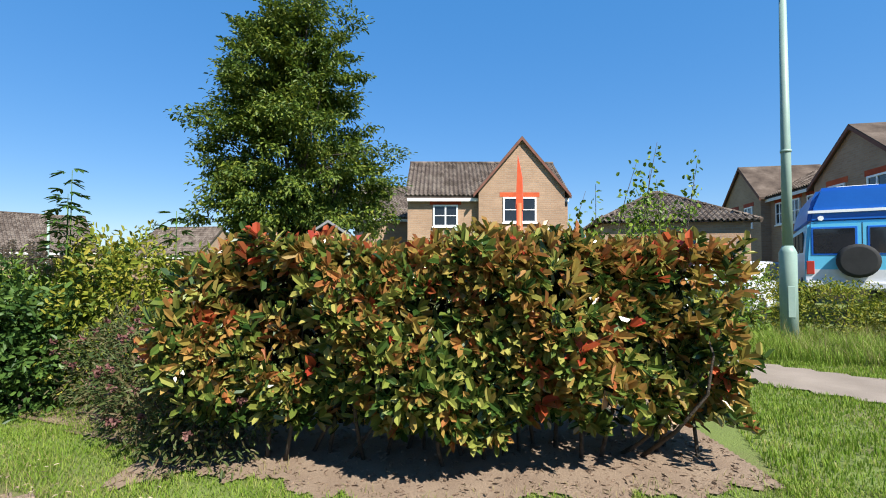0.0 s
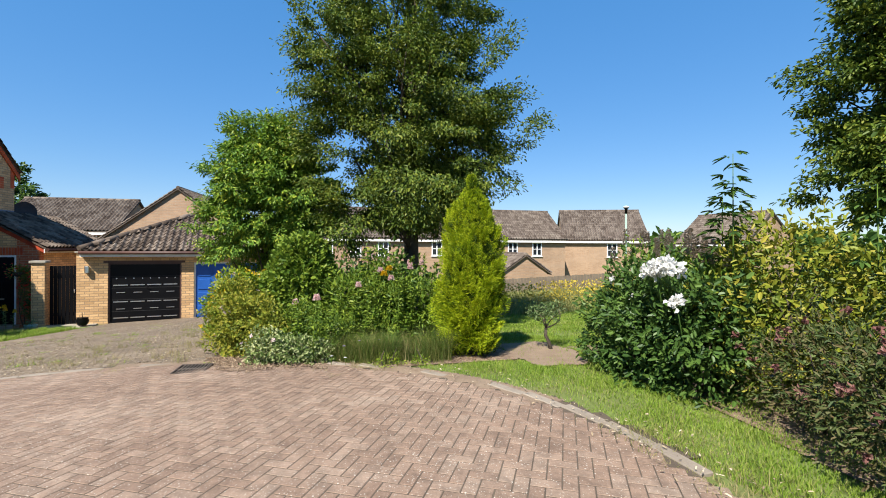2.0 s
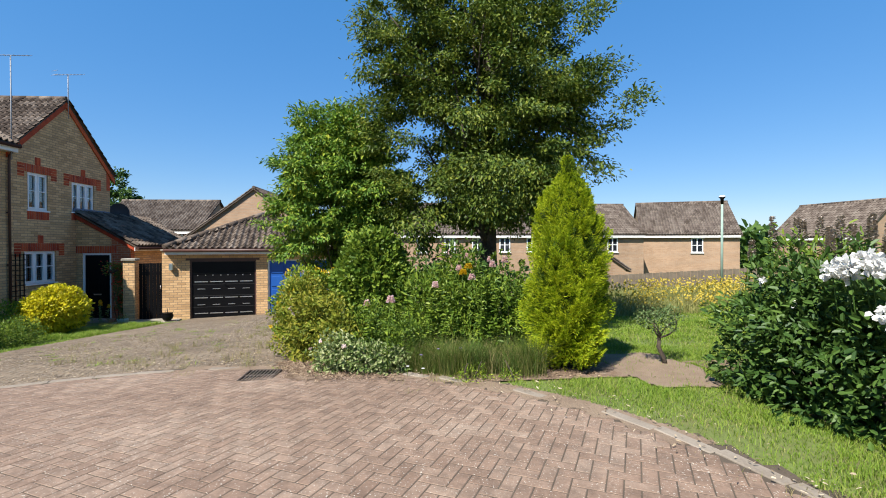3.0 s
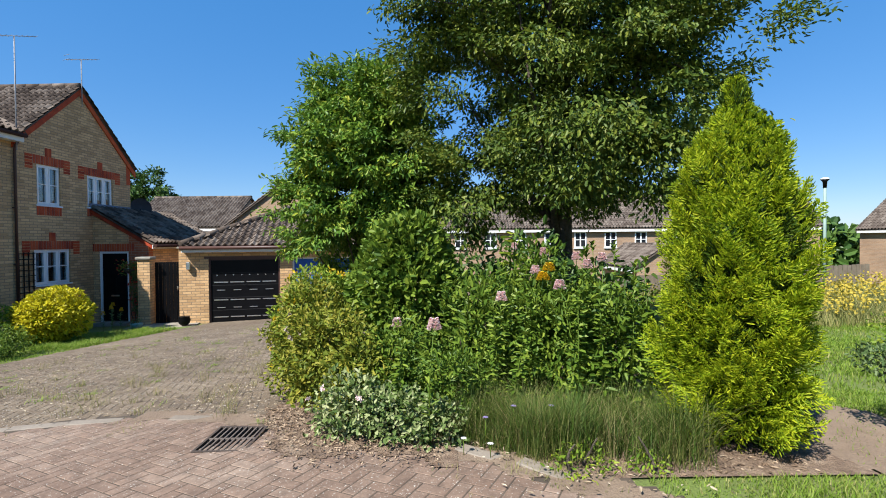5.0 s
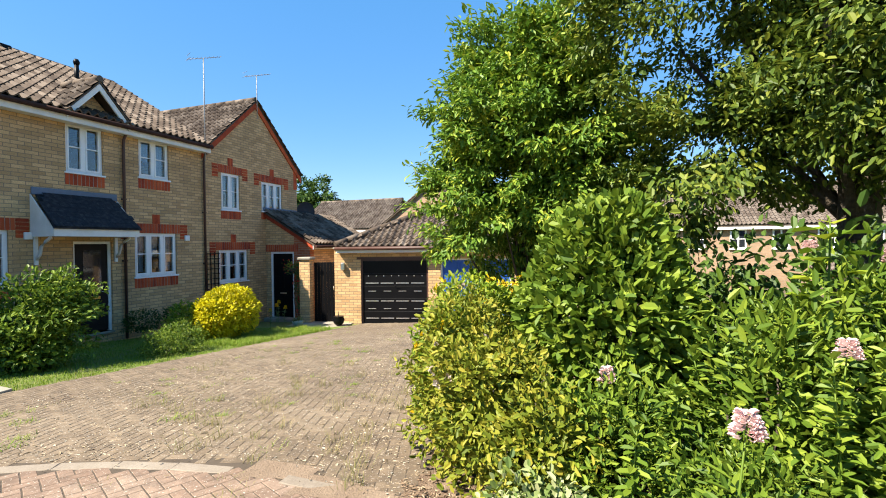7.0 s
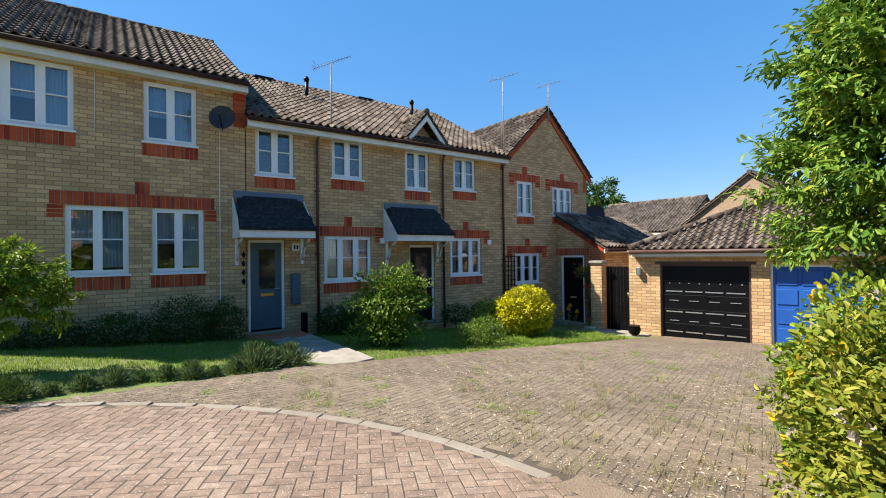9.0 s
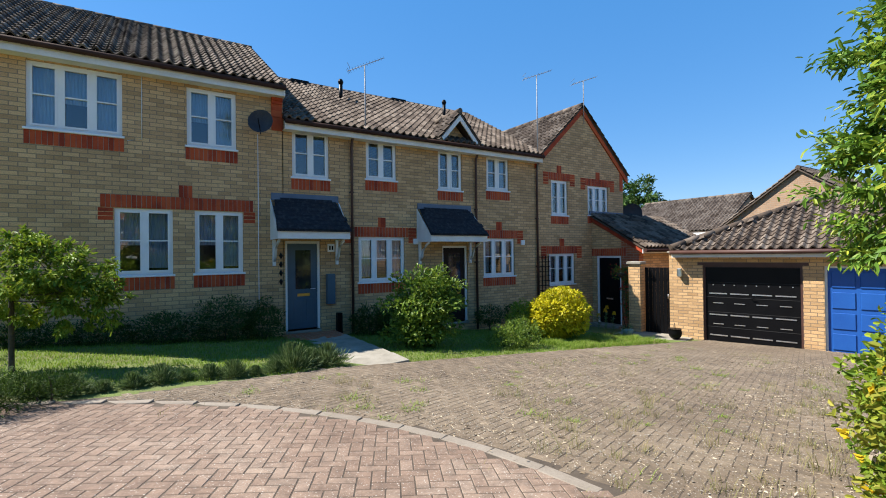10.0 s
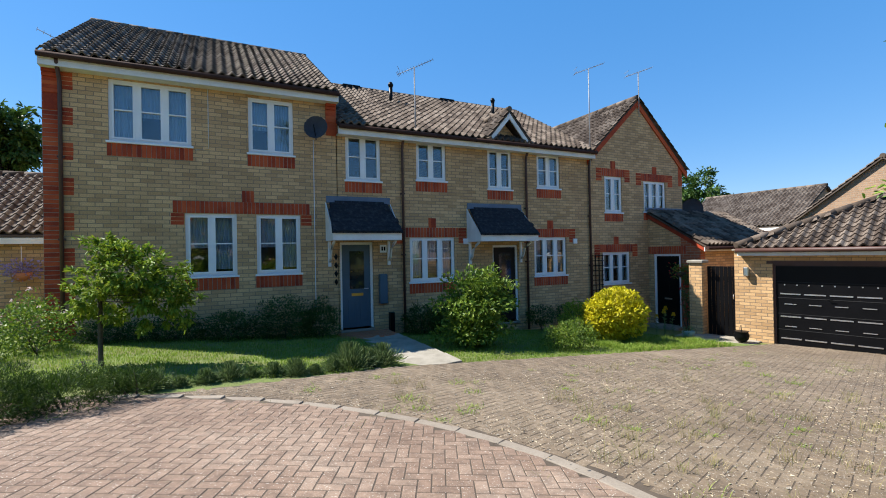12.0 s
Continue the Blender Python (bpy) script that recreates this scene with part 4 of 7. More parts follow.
window(H4, *W_GL[0], 3, YF)
for q in W_GU:
    soldier_course(H4, q[0] + 0.03, q[1] - 0.03, q[2] - 0.305, YF, "sill_course")
for q in W_GU + W_GL:
    soldier_course(H4, q[0] + 0.12, q[1] - 0.12, q[3] + 0.002, YF, "lintel_course", ends=True)
    xm = (q[0] + q[1]) / 2
    soldier_course(H4, xm - 0.11, xm + 0.11, q[3] + 0.262, YF, "lintel_keystone")
part("quoin_panel", box(G1 - 0.004, G1 + 0.2, YF - 0.05, YF + 0.004, 3.6, 4.5), RED, H4)

# lean-to porch wing of the end house
PX, PY = -20.55, -10.5
porch = empty("porch_wing", (0, 0, 0), label="brick porch wing with a lean-to tiled roof", category="porch")
zb = gz(PX, -11) - 0.5
D0, D1, DZ = -12.22, -11.2, 1.12
DE = D1 + 0.02
ZE = 1.32 + (2.35 - 1.32) * (PY - DE) / (PY - YF - 0.002)
wall = prism([(YF + 0.002, zb), (D0, zb), (D0, DZ), (D1, DZ), (D1, zb), (DE, zb), (DE, ZE), (YF + 0.002, 2.35)], 0.22, "x", PX - 0.22)
part("side_wall", wall, BUFF, porch, "buff brick side wall")
part("corner_pier", prism([(DE, zb), (PY, zb), (PY, 1.32), (DE, ZE)], 0.22, "x", PX - 0.22), RED_WALL, porch, "orange brick corner pier")
course = part("lintel_course", box(PX - 0.04, PX + 0.002, D0 - 0.25, D1 + 0.2, DZ + 0.002, DZ + 0.26), CONCRETE, porch, "red brick soldier course")
for i in range(17):
    b = part("brick", SOLDIER_ME, RED, course)
    b.matrix_local = pose(PX - 0.094, D0 - 0.25 + (i + 1) * 1.47 / 17, DZ + 0.002, 0, 0, -90)
part("front_wall", box(PX - 4.0, PX - 0.22, PY - 0.22, PY, zb, 1.3), BUFF, porch)
part("far_wall", box(PX - 4.2, PX - 4.0, YF + 0.002, PY, zb, 1.3), BUFF, porch)
rt, rl = 2.62, 1.36
deck = part("roof", slab_quad((PX - 4.3, PY + 0.25, rl), (PX + 0.1, PY + 0.25, rl), (PX + 0.1, YF + 0.004, rt), (PX - 4.3, YF + 0.004, rt), 0.05), TILE, porch, "lean-to roof of brown tiles")
tiled_slope(deck, (PX - 4.3, PY + 0.27, rl + 0.02), (1, 0, 0), (0, YF - PY - 0.25, rt - rl), 4.4, math.hypot(YF - PY - 0.25, rt - rl))
part("flashing", box(PX - 1.8, PX + 0.12, YF + 0.002, YF + 0.03, rt - 0.03, rt + 0.14), LEAD, porch)
part("verge_band", slab_quad((PX + 0.004, PY + 0.2, rl - 0.05), (PX + 0.05, PY + 0.2, rl - 0.05), (PX + 0.05, YF + 0.01, rt - 0.09), (PX + 0.004, YF + 0.01, rt - 0.09), 0.13), RED, porch, "red brick verge")
part("fascia", box(PX - 4.3, PX + 0.1, PY + 0.19, PY + 0.215, rl - 0.16, rl - 0.03), WHITE_WOOD, porch)
gutter(porch, PX - 4.3, PX + 0.1, PY + 0.3, rl - 0.06)
pd = bmesh.new()
zd = gz(PX, -11.7) + 0.12
for a in ((D0, D0 + 0.07, zd, DZ), (D1 - 0.07, D1, zd, DZ), (D0 + 0.07, D1 - 0.07, DZ - 0.07, DZ)):
    add_box(pd, PX - 0.12, PX - 0.03, a[0], a[1], a[2], a[3])
pdo = part("front_door", pd, WHITE, porch, "black panelled front door in a white frame")
pl = part("door_leaf", box(PX - 0.11, PX - 0.06, D0 + 0.07, D1 - 0.07, zd + 0.02, DZ - 0.07, 0.004), BLACK, pdo)
for y0, z0, z1 in ((D0 + 0.17, 0.2, 0.8), (D0 + 0.55, 0.2, 0.8), (D0 + 0.17, 0.95, 1.5), (D0 + 0.55, 0.95, 1.5)):
    part("raised_panel", box(PX - 0.062, PX - 0.048, y0, y0 + 0.28, zd + z0, zd + z1, 0.006), BLACK, pl)
part("letter_plate", box(PX - 0.062, PX - 0.045, D0 + 0.36, D0 + 0.64, zd + 0.86, zd + 0.91, 0.004), CHROME, pl)
part("door_step", box(PX - 0.2, PX + 0.3, D0 - 0.1, D1 + 0.1, zd - 0.4, zd, 0.01), CONCRETE, pdo)

# ---- garages ----
GO, GU_, GN = Vector((-19.62, -7.94, 0)), Vector((-0.235, 0.972, 0)).normalized(), Vector((-0.972, -0.235, 0)).normalized()
GANG = math.degrees(math.atan2(GU_.y, GU_.x))
gz0 = -1.175
gar = empty("garage", (GO.x, GO.y, gz0), GANG, label="double brick garage with a hipped tiled roof", category="garage")
# local: x along the front, +y away from the drive (back), z up
WALL_L, WALL_R, GD = -0.86, 5.25, 5.6


def gpart(name, bm, m, parent=gar, label=""):
    return part(name, bm, m, parent, label)


gpart("front_wall", holed_wall(WALL_L, WALL_R, -0.5, 2.38, 0, 0.22, [(0, 2.16, -0.5, 2.05), (2.56, 4.75, -0.5, 2.05)]), BUFF, label="buff brick wall")
for x in (WALL_L, WALL_R - 0.22):
    gpart("side_wall", box(x, x + 0.22, 0.22, GD, -0.5, 2.38), BUFF)
gpart("back_wall", box(WALL_L, WALL_R, GD, GD + 0.22, -0.5, 2.38), BUFF)
gpart("lintel", box(-0.12, 2.28, -0.003, 0.1, 2.05, 2.12), BROWN)
gpart("floor_slab", box(0, 4.75, -0.12, 0.3, -0.2, -0.005, 0.005), CONCRETE)


def up_and_over(x0, x1, paint, name_label, trims):
    d = gpart("garage_door", box(x0 + 0.03, x1 - 0.03, 0.08, 0.12, 0.01, 2.03), paint, label=name_label)
    fr = bmesh.new()
    for a in ((x0, x0 + 0.05, 0, 2.05), (x1 - 0.05, x1, 0, 2.05), (x0 + 0.05, x1 - 0.05, 2.0, 2.05)):
        add_box(fr, a[0], a[1], 0.05, 0.13, a[2], a[3])
    gpart("frame", fr, BROWN if trims else WHITE_WOOD, d)
    w = (x1 - x0 - 0.2) / 4
    if trims:
        for k in range(5):
            gpart("panel_groove", box(x0 + 0.06, x1 - 0.06, 0.074, 0.08, 0.38 + k * 0.4, 0.392 + k * 0.4), RUBBER, d)
        for r, (z, ln, th) in enumerate(((0.15, 0.86, 0.03), (0.46, 0.5, 0.02), (0.70, 0.86, 0.03), (1.02, 0.5, 0.02), (1.27, 0.86, 0.03))):
            for c in range(4):
                xa = x0 + 0.1 + c * w + w * (1 - ln) / 2
                gpart("steel_strip", box(xa, xa + w * ln, 0.066, 0.08, z, z + th, 0.002), CHROME, d)
        for c in range(4):
            for o in (0.12, 0.38):
                gpart("rivet_plate", box(x0 + 0.1 + c * w + o * w * 2, x0 + 0.13 + c * w + o * w * 2, 0.07, 0.08, 1.5, 1.53), CHROME, d)
        gpart("door_handle", tube([((x0 + x1) / 2, 0.08, 1.2), ((x0 + x1) / 2, 0.03, 1.2), ((x0 + x1) / 2 + 0.1, 0.03, 1.2)], 0.012, 6), BLACK, d)
    else:
        for c in range(4):
            for r in range(4):
                gpart("raised_panel", box(x0 + 0.12 + c * w, x0 + 0.04 + (c + 1) * w, 0.06, 0.08, 0.1 + r * 0.48, 0.48 + r * 0.48, 0.012), paint, d)
    return d


up_and_over(0, 2.16, BLACK, "black garage door with steel strips", True)
up_and_over(2.56, 4.75, BLUE_PAINT, "bright blue panelled garage door", False)
ov = 0.28
x0, x1, y0, y1, ze = WALL_L + 0.13, WALL_R + ov, -ov, GD + 0.22 + ov, 2.42
pitch = math.tan(radians(25.5))
hd = (y1 - y0) / 2
zr = ze + hd * pitch
A, B = (x0 + hd, y0 + hd, zr), (x1 - hd, y0 + hd, zr)
ym = y0 + hd
roof_bits = ((((x0, y0, ze), (x1, y0, ze), B, A), (x0, y0, ze), (1, 0, 0), (0, hd, zr - ze), x1 - x0),
             (((x0, y1, ze), (x0, y0, ze), A, A), (x0, y1, ze), (0, -1, 0), (hd, 0, zr - ze), y1 - y0),
             (((x1, y0, ze), (x1, y1, ze), B, B), (x1, y0, ze), (0, 1, 0), (-hd, 0, zr - ze), y1 - y0),
             (((x1, y1, ze), (x0, y1, ze), A, B), (x1, y1, ze), (-1, 0, 0), (0, -hd, zr - ze), x1 - x0))
sl = math.hypot(hd, zr - ze)
for q, org, al, up_, wid in roof_bits:
    bmq = bmesh.new()
    uniq = []
    for v in q:
        if v not in uniq:
            uniq.append(v)
    vs = [bmq.verts.new(v) for v in uniq]
    bmq.faces.new(vs)
    deck = gpart("roof_slope", bmq, TILE, label="brown concrete roof tiles")
    tiled_slope(deck, (org[0], org[1], org[2] + 0.02), al, up_, wid, sl, keep=lambda a, b, wid=wid: b / sl * hd - 0.12 < a < wid - b / sl * hd + 0.12)
for a, b in (((x0, y0, ze + 0.05), A), ((x1, y0, ze + 0.05), B), ((x0, y1, ze + 0.05), A), ((x1, y1, ze + 0.05), B), (A, B)):
    ridge(gar, Vector(a) + Vector((0, 0, 0.03)), Vector(b) + Vector((0, 0, 0.03)), 0.1)
fb = bmesh.new()
add_box(fb, x0 + 0.02, x1 - 0.02, y0 + 0.02, y0 + 0.045, ze - 0.16, ze - 0.02)
add_box(fb, x0 + 0.02, x0 + 0.045, y0 + 0.045, y1, ze - 0.16, ze - 0.02)
add_box(fb, x0 + 0.045, x1 - 0.02, y0 + 0.045, 0, ze - 0.16, ze - 0.145)
gpart("fascia", fb, WHITE_WOOD)
gpart("gutter", tube([(x0, y0 - 0.04, ze - 0.02), (x1, y0 - 0.04, ze - 0.02)], 0.055, 8), BROWN)
gpart("pier_cap", box(WALL_L - 0.04, WALL_L + 0.1, -0.05, 0.27, 2.382, 2.44, 0.01), CONCRETE, label="pale stone cap")
gpart("lantern", box(-0.62, -0.5, -0.14, -0.002, 1.72, 1.95, 0.02), CHROME, label="small wall lantern")

# side gate and brick pillar
pil = empty("gate_pillar", (-19.3, -9.75, gz(-19.3, -9.75)), GANG, label="square buff brick gate pillar with a stone cap", category="pillar")
part("shaft", box(-0.17, 0.17, -0.17, 0.17, -0.3, 2.1), BUFF, pil)
part("cap", box(-0.22, 0.22, -0.22, 0.22, 2.1, 2.19, 0.02), CONCRETE, pil)
gate = empty("side_gate", (-19.42, -9.55, gz(-19.4, -9.3)), GANG, label="black painted close-boarded wooden side gate", category="gate")
for k in range(7):
    part("board", box(0.005 + k * 0.105, 0.103 + k * 0.105, 0, 0.025, 0.05, 2.0 + 0.002 * (k % 2), 0.004), BLACK, gate)
for z in (0.35, 1.6):
    part("rail", box(0, 0.74, 0.025, 0.06, z, z + 0.1), BLACK, gate)
part("latch", tube([(0.66, -0.02, 1.1), (0.66, -0.02, 1.22)], 0.014, 6), CHROME, gate)

# ---- trees ----
def limb(a, b, r0, r1, bend=0.15, n=5, bm=None):
    a, b = Vector(a), Vector(b)
    pts = []
    off = Vector(rng.normal(size=3)) * bend * (b - a).length * 0.3
    for i in range(n):
        t = i / (n - 1)
        pts.append(tuple(a.lerp(b, t) + off * math.sin(t * math.pi) + Vector((0, 0, 0.12 * (b - a).length * t * (1 - t)))))
    return tube(pts, [r0 + (r1 - r0) * i / (n - 1) for i in range(n)], 7, bm)


def tree(label, x, y, blobs, clusters, per, leaf, width, material, trunk_r=0.14, fork=1.3, spread=0.33, limbs=16, category="tree", rough=0.15, lean=(0, 0), gap=1.05):
    """Tapered trunk, forking limbs, and a crown of small clumps of leaves with gaps between them."""
    z0 = gz(x, y)
    t = empty("tree", (0, 0, 0), label=label, category=category)
    top = max(b[2] + b[5] for b in blobs)
    fx, fy = x + lean[0], y + lean[1]
    part("trunk", tube([(x, y, z0 - 0.15), (x, y, z0 + 0.1), ((x + fx) / 2, (y + fy) / 2, z0 + fork * 0.6), (fx, fy, z0 + fork), (fx * 0.5 + blobs[0][0] * 0.5, fy * 0.5 + blobs[0][1] * 0.5, (z0 + fork + top) / 2), (blobs[0][0], blobs[0][1], top - 0.6)],
                       [trunk_r * 1.5, trunk_r * 1.1, trunk_r, trunk_r * 0.85, trunk_r * 0.4, trunk_r * 0.1], 10), BARK, t)
    C, O = shell(blobs, clusters, 0.6, rough)
    open_air = gap == 0 or np.array([noise.noise(Vector(c) * gap + Vector((3.1, x, y))) for c in C]) > -0.12
    keep = (C[:, 2] > z0 + 0.5) & (open_air | (rng.random(len(C)) < 0.12))
    C, O = C[keep], O[keep]
    order = rng.permutation(len(C))
    order = np.concatenate([order[C[order][:, 2] > z0 + fork * 2], order[C[order][:, 2] <= z0 + fork * 2]])
    for i in order[:limbs]:
        h = z0 + fork * 0.8 + rng.random() * max(0.3, (C[i][2] - z0 - fork) * 0.6)
        h = min(h, C[i][2] + 0.2)
        part("limb", limb((fx, fy, h), C[i], trunk_r * 0.28, trunk_r * 0.05, 0.3), BARK, t)
    tw = bmesh.new()
    for i in order[limbs:limbs + 60]:
        c = Vector(blobs[0][:3]).lerp(Vector(C[i]), 0.45)
        limb(c, C[i], trunk_r * 0.14, trunk_r * 0.03, 0.25, 4, tw)
    ob = part("branchwork", tw, BARK, t)
    ob["kind"] = "stuff"
    n = len(C) * per
    k = np.repeat(np.arange(len(C)), per)
    r = unit(rng.normal(size=(n, 3))) * (rng.random(n) ** 0.5)[:, None] * [spread, spread, spread * 0.5] * rng.uniform(0.5, 1.3, len(C))[k][:, None]
    sway = unit(O + [0, 0, 0.1])[k] * (rng.random(n) ** 2)[:, None] * spread * 0.9
    P = C[k] + r * 0.85 + sway
    D = unit(r + O[k] * 0.25 + rng.normal(size=(n, 3)) * 0.25 + [0, 0, -0.12])
    N = unit(rng.normal(size=(n, 3)) * 0.45 + [0, 0, 1.0] + O[k] * 0.4)
    s = rng.uniform(0.6, 1.3, n)
    crown = part("crown", leaf_mesh("crown", P, D, N, leaf * s, width * s), material, t, "dense leafy crown with gaps")
    crown["kind"] = "stuff"
    return t


tree("tall broadleaf tree with a dark green crown", -11.5, 1.35,
     [(-11.5, 1.4, 4.2, 1.9, 1.9, 2.1), (-11.5, 1.2, 6.6, 1.4, 1.4, 1.9), (-10.9, 2.5, 3.3, 0.9, 1.0, 1.0), (-11.3, 0.1, 3.4, 1.0, 0.9, 1.2), (-11.4, 2.2, 5.1, 1.0, 1.0, 1.0), (-11.3, 0.4, 2.2, 1.0, 1.0, 0.7), (-11.6, -0.2, 5.3, 0.95, 0.9, 1.1), (-10.4, 1.6, 2.8, 0.9, 1.3, 0.8), (-12.4, 1.4, 2.6, 1.0, 1.5, 0.9)],
     1150, 210, 0.064, 0.032, LEAF_TREE, 0.17, 1.6, limbs=30, spread=0.36, rough=0.2)
tree("young multi-stemmed ash with fresh green leaves", -12.7, -1.6,
     [(-12.7, -1.6, 2.5, 1.05, 1.15, 1.5), (-12.7, -2.35, 1.8, 0.6, 0.55, 0.9), (-12.4, -1.0, 2.6, 0.85, 0.8, 1.1), (-12.8, -2.0, 3.3, 0.55, 0.55, 0.8), (-12.5, -1.2, 3.5, 0.6, 0.6, 0.75)],
     620, 115, 0.088, 0.034, LEAF_ASH, 0.07, 0.4, spread=0.26, limbs=18, rough=0.12, gap=0)
tree("tall rounded tree with a dense green crown", -7.3, 9.1,
     [(-7.3, 9.1, 3.7, 1.75, 1.7, 1.8), (-7.4, 9.1, 5.4, 1.25, 1.25, 1.6), (-7.9, 8.7, 2.7, 1.15, 1.1, 0.85), (-6.5, 9.6, 2.9, 1.0, 1.0, 0.95), (-7.45, 9.1, 6.9, 0.62, 0.62, 1.1), (-8.3, 8.7, 4.1, 0.9, 0.9, 1.3), (-8.0, 8.8, 5.6, 0.8, 0.8, 1.2)],
     1050, 120, 0.092, 0.046, LEAF_TREE, 0.15, 1.3, spread=0.34, limbs=20, rough=0.16, gap=1.5)
tree("far dark tree behind the houses", -44.0, -27.0, [(-44, -27, 5.0, 2.6, 2.6, 2.6), (-43.5, -28.6, 4.4, 1.8, 1.8, 1.9)], 300, 40, 0.3, 0.16, LEAF_DARK, 0.25, 3.0, spread=0.5, limbs=8, gap=0)
tree("dark tree behind the neighbouring garage", -0.3, -21.0, [(-0.7, -21, 5.35, 0.85, 0.85, 0.9), (0.2, -21.3, 4.7, 1.1, 1.1, 1.1)], 220, 40, 0.2, 0.11, LEAF_DARK, 0.15, 1.5, spread=0.35, limbs=8, gap=0)

# weeping ornamental tree on the front lawn
tree("small weeping ornamental tree on a thin stem", -5.35, -9.35,
     [(-5.75, -9.25, 1.1, 0.62, 0.55, 0.36), (-6.15, -9.2, 0.75, 0.42, 0.42, 0.42), (-5.35, -9.4, 0.75, 0.36, 0.4, 0.38), (-5.45, -9.3, 1.5, 0.26, 0.26, 0.18)],
     240, 34, 0.08, 0.03, LEAF_LIME, 0.03, 1.25, spread=0.1, limbs=14, category="small tree", gap=0)


# ---- golden conifer ----
def conifer(x, y, h):
    """Flat feathery fans that climb outwards from the trunk; older inner growth is greener, with the crown's shade in
    its colour.
    """
    z0 = gz(x, y)
    c = empty("conifer", (0, 0, 0), label="golden-green bushy conifer with feathery sprays", category="conifer")
    part("trunk", tube([(x, y, z0 - 0.1), (x, y, z0 + h * 0.9)], [0.07, 0.01], 7), BARK, c)

    def girth(t):
        return np.interp(t, [0, 0.12, 0.4, 0.6, 0.8, 0.92, 1.0], [0.39, 0.43, 0.445, 0.41, 0.31, 0.18, 0.03])

    def fans(name, n, reach, length, pairs, bits, material, droop):
        t = rng.random(n) ** 0.85
        a = rng.uniform(0, math.tau, n)
        lobe = 1.0 + 0.09 * np.sin(3 * a + 7 * t) + 0.13 * np.sin(4 * a - 17 * t + 1) + 0.13 * np.sin(9 * a + 26 * t) + rng.normal(size=n) * 0.05
        tip_r = girth(np.minimum(1, t + 0.06)) * lobe * reach
        ln = length * rng.uniform(0.7, 1.3, n) * (1.1 - 0.45 * t)
        climb = np.interp(t, [0, 0.3, 1], [0.45, 0.95, 2.4])
        way = unit(np.stack([np.cos(a), np.sin(a), climb + droop], 1) + rng.normal(size=(n, 3)) * 0.16)
        tip = np.stack([x + np.cos(a) * tip_r, y + np.sin(a) * tip_r, z0 + 0.12 + t * (h - 0.12)], 1)
        base = tip - way * ln[:, None]
        side = unit(np.cross(way, unit(np.stack([np.cos(a), np.sin(a), np.zeros(n)], 1) + rng.normal(size=(n, 3)) * 0.6)))
        face = unit(np.cross(side, way))
        k = np.repeat(np.arange(n), pairs * 2 * bits)
        m = len(k)
        p = np.tile(np.repeat(np.arange(pairs), 2 * bits), n) / pairs
        sg = np.tile(np.repeat([1.0, -1.0], bits), n * pairs)
        q = np.tile(np.arange(bits), n * pairs * 2) / bits
        twig = unit(way[k] * 0.85 + side[k] * sg[:, None] + face[k] * 0.2 + rng.normal(size=(m, 3)) * 0.08)
        span = (ln[k] * 0.42 * (1.0 - p) ** 0.7 + 0.02)
        P = base[k] + way[k] * (ln[k] * (0.15 + 0.85 * p))[:, None] + twig * (span * q)[:, None] - np.array([0, 0, 1.0]) * (span * q * q * 0.25)[:, None]
        D = unit(twig + way[k] * 0.25 + rng.normal(size=(m, 3)) * 0.32)
        N = unit(face[k] + rng.normal(size=(m, 3)) * 0.35)
        part(name, leaf_mesh(name, P, D, N, (span / bits * 1.5 + 0.012) * rng.uniform(0.7, 1.2, m), 0.01), material, c)["kind"] = "stuff"

    fans("foliage", 1150, 0.97, 0.27, 9, 5, LEAF_CONIFER, 0.0)
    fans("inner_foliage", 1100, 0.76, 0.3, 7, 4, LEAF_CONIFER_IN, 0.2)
    return c


conifer(-8.42, 1.8, 2.46)


# ---- shrubs ----
def shrub(name, label, blobs, n, length, width, material, category="shrub", stems=7, flowers=None, depth=0.45, jitter=0.9, rough=0.14, up=0.5):
    """Stems from the root and a crown of folded leaves; flowers: (count, petal length, material, petals each, lowest share)."""
    x, y = blobs[0][0], blobs[0][1]
    z0 = gz(x, y)
    s = empty(name, (0, 0, 0), label=label, category=category)
    for i in range(stems):
        b = blobs[i % len(blobs)]
        e = Vector(b[:3]) + Vector(unit(rng.normal(size=(1, 3)))[0]) * min(b[3:]) * 0.7
        root = (b[0] + rng.normal() * 0.06, b[1] + rng.normal() * 0.06, gz(b[0], b[1]) - 0.05)
        part("stem", limb(root, (e.x, e.y, max(e.z, z0 + 0.2)), 0.014, 0.004, 0.2), BARK, s)
    f = part("foliage", foliage(blobs, n, length, width, depth, rough, up, jitter, floor=z0 + 0.01), material, s)
    f["kind"] = "stuff"
    if flowers:
        for cnt, plen, mt, petals, label2 in flowers:
            P, O = shell(blobs, cnt * 3, 0.05, rough)
            ok = (P[:, 2] > z0 + 0.25)
            P, O = P[ok][:cnt], O[ok][:cnt]
            for p, o in zip(P, O):
                m = petals
                C = np.repeat((p + o * 0.02)[None], m, 0) + rng.normal(size=(m, 3)) * plen * 0.35
                D = unit(rng.normal(size=(m, 3)) + o * 0.8)
                part("flower", leaf_mesh("flower", C, D, unit(np.repeat(o[None], m, 0) + rng.normal(size=(m, 3)) * 0.3), plen, plen * 0.8, 0.3), mt, s, label2)
    return s


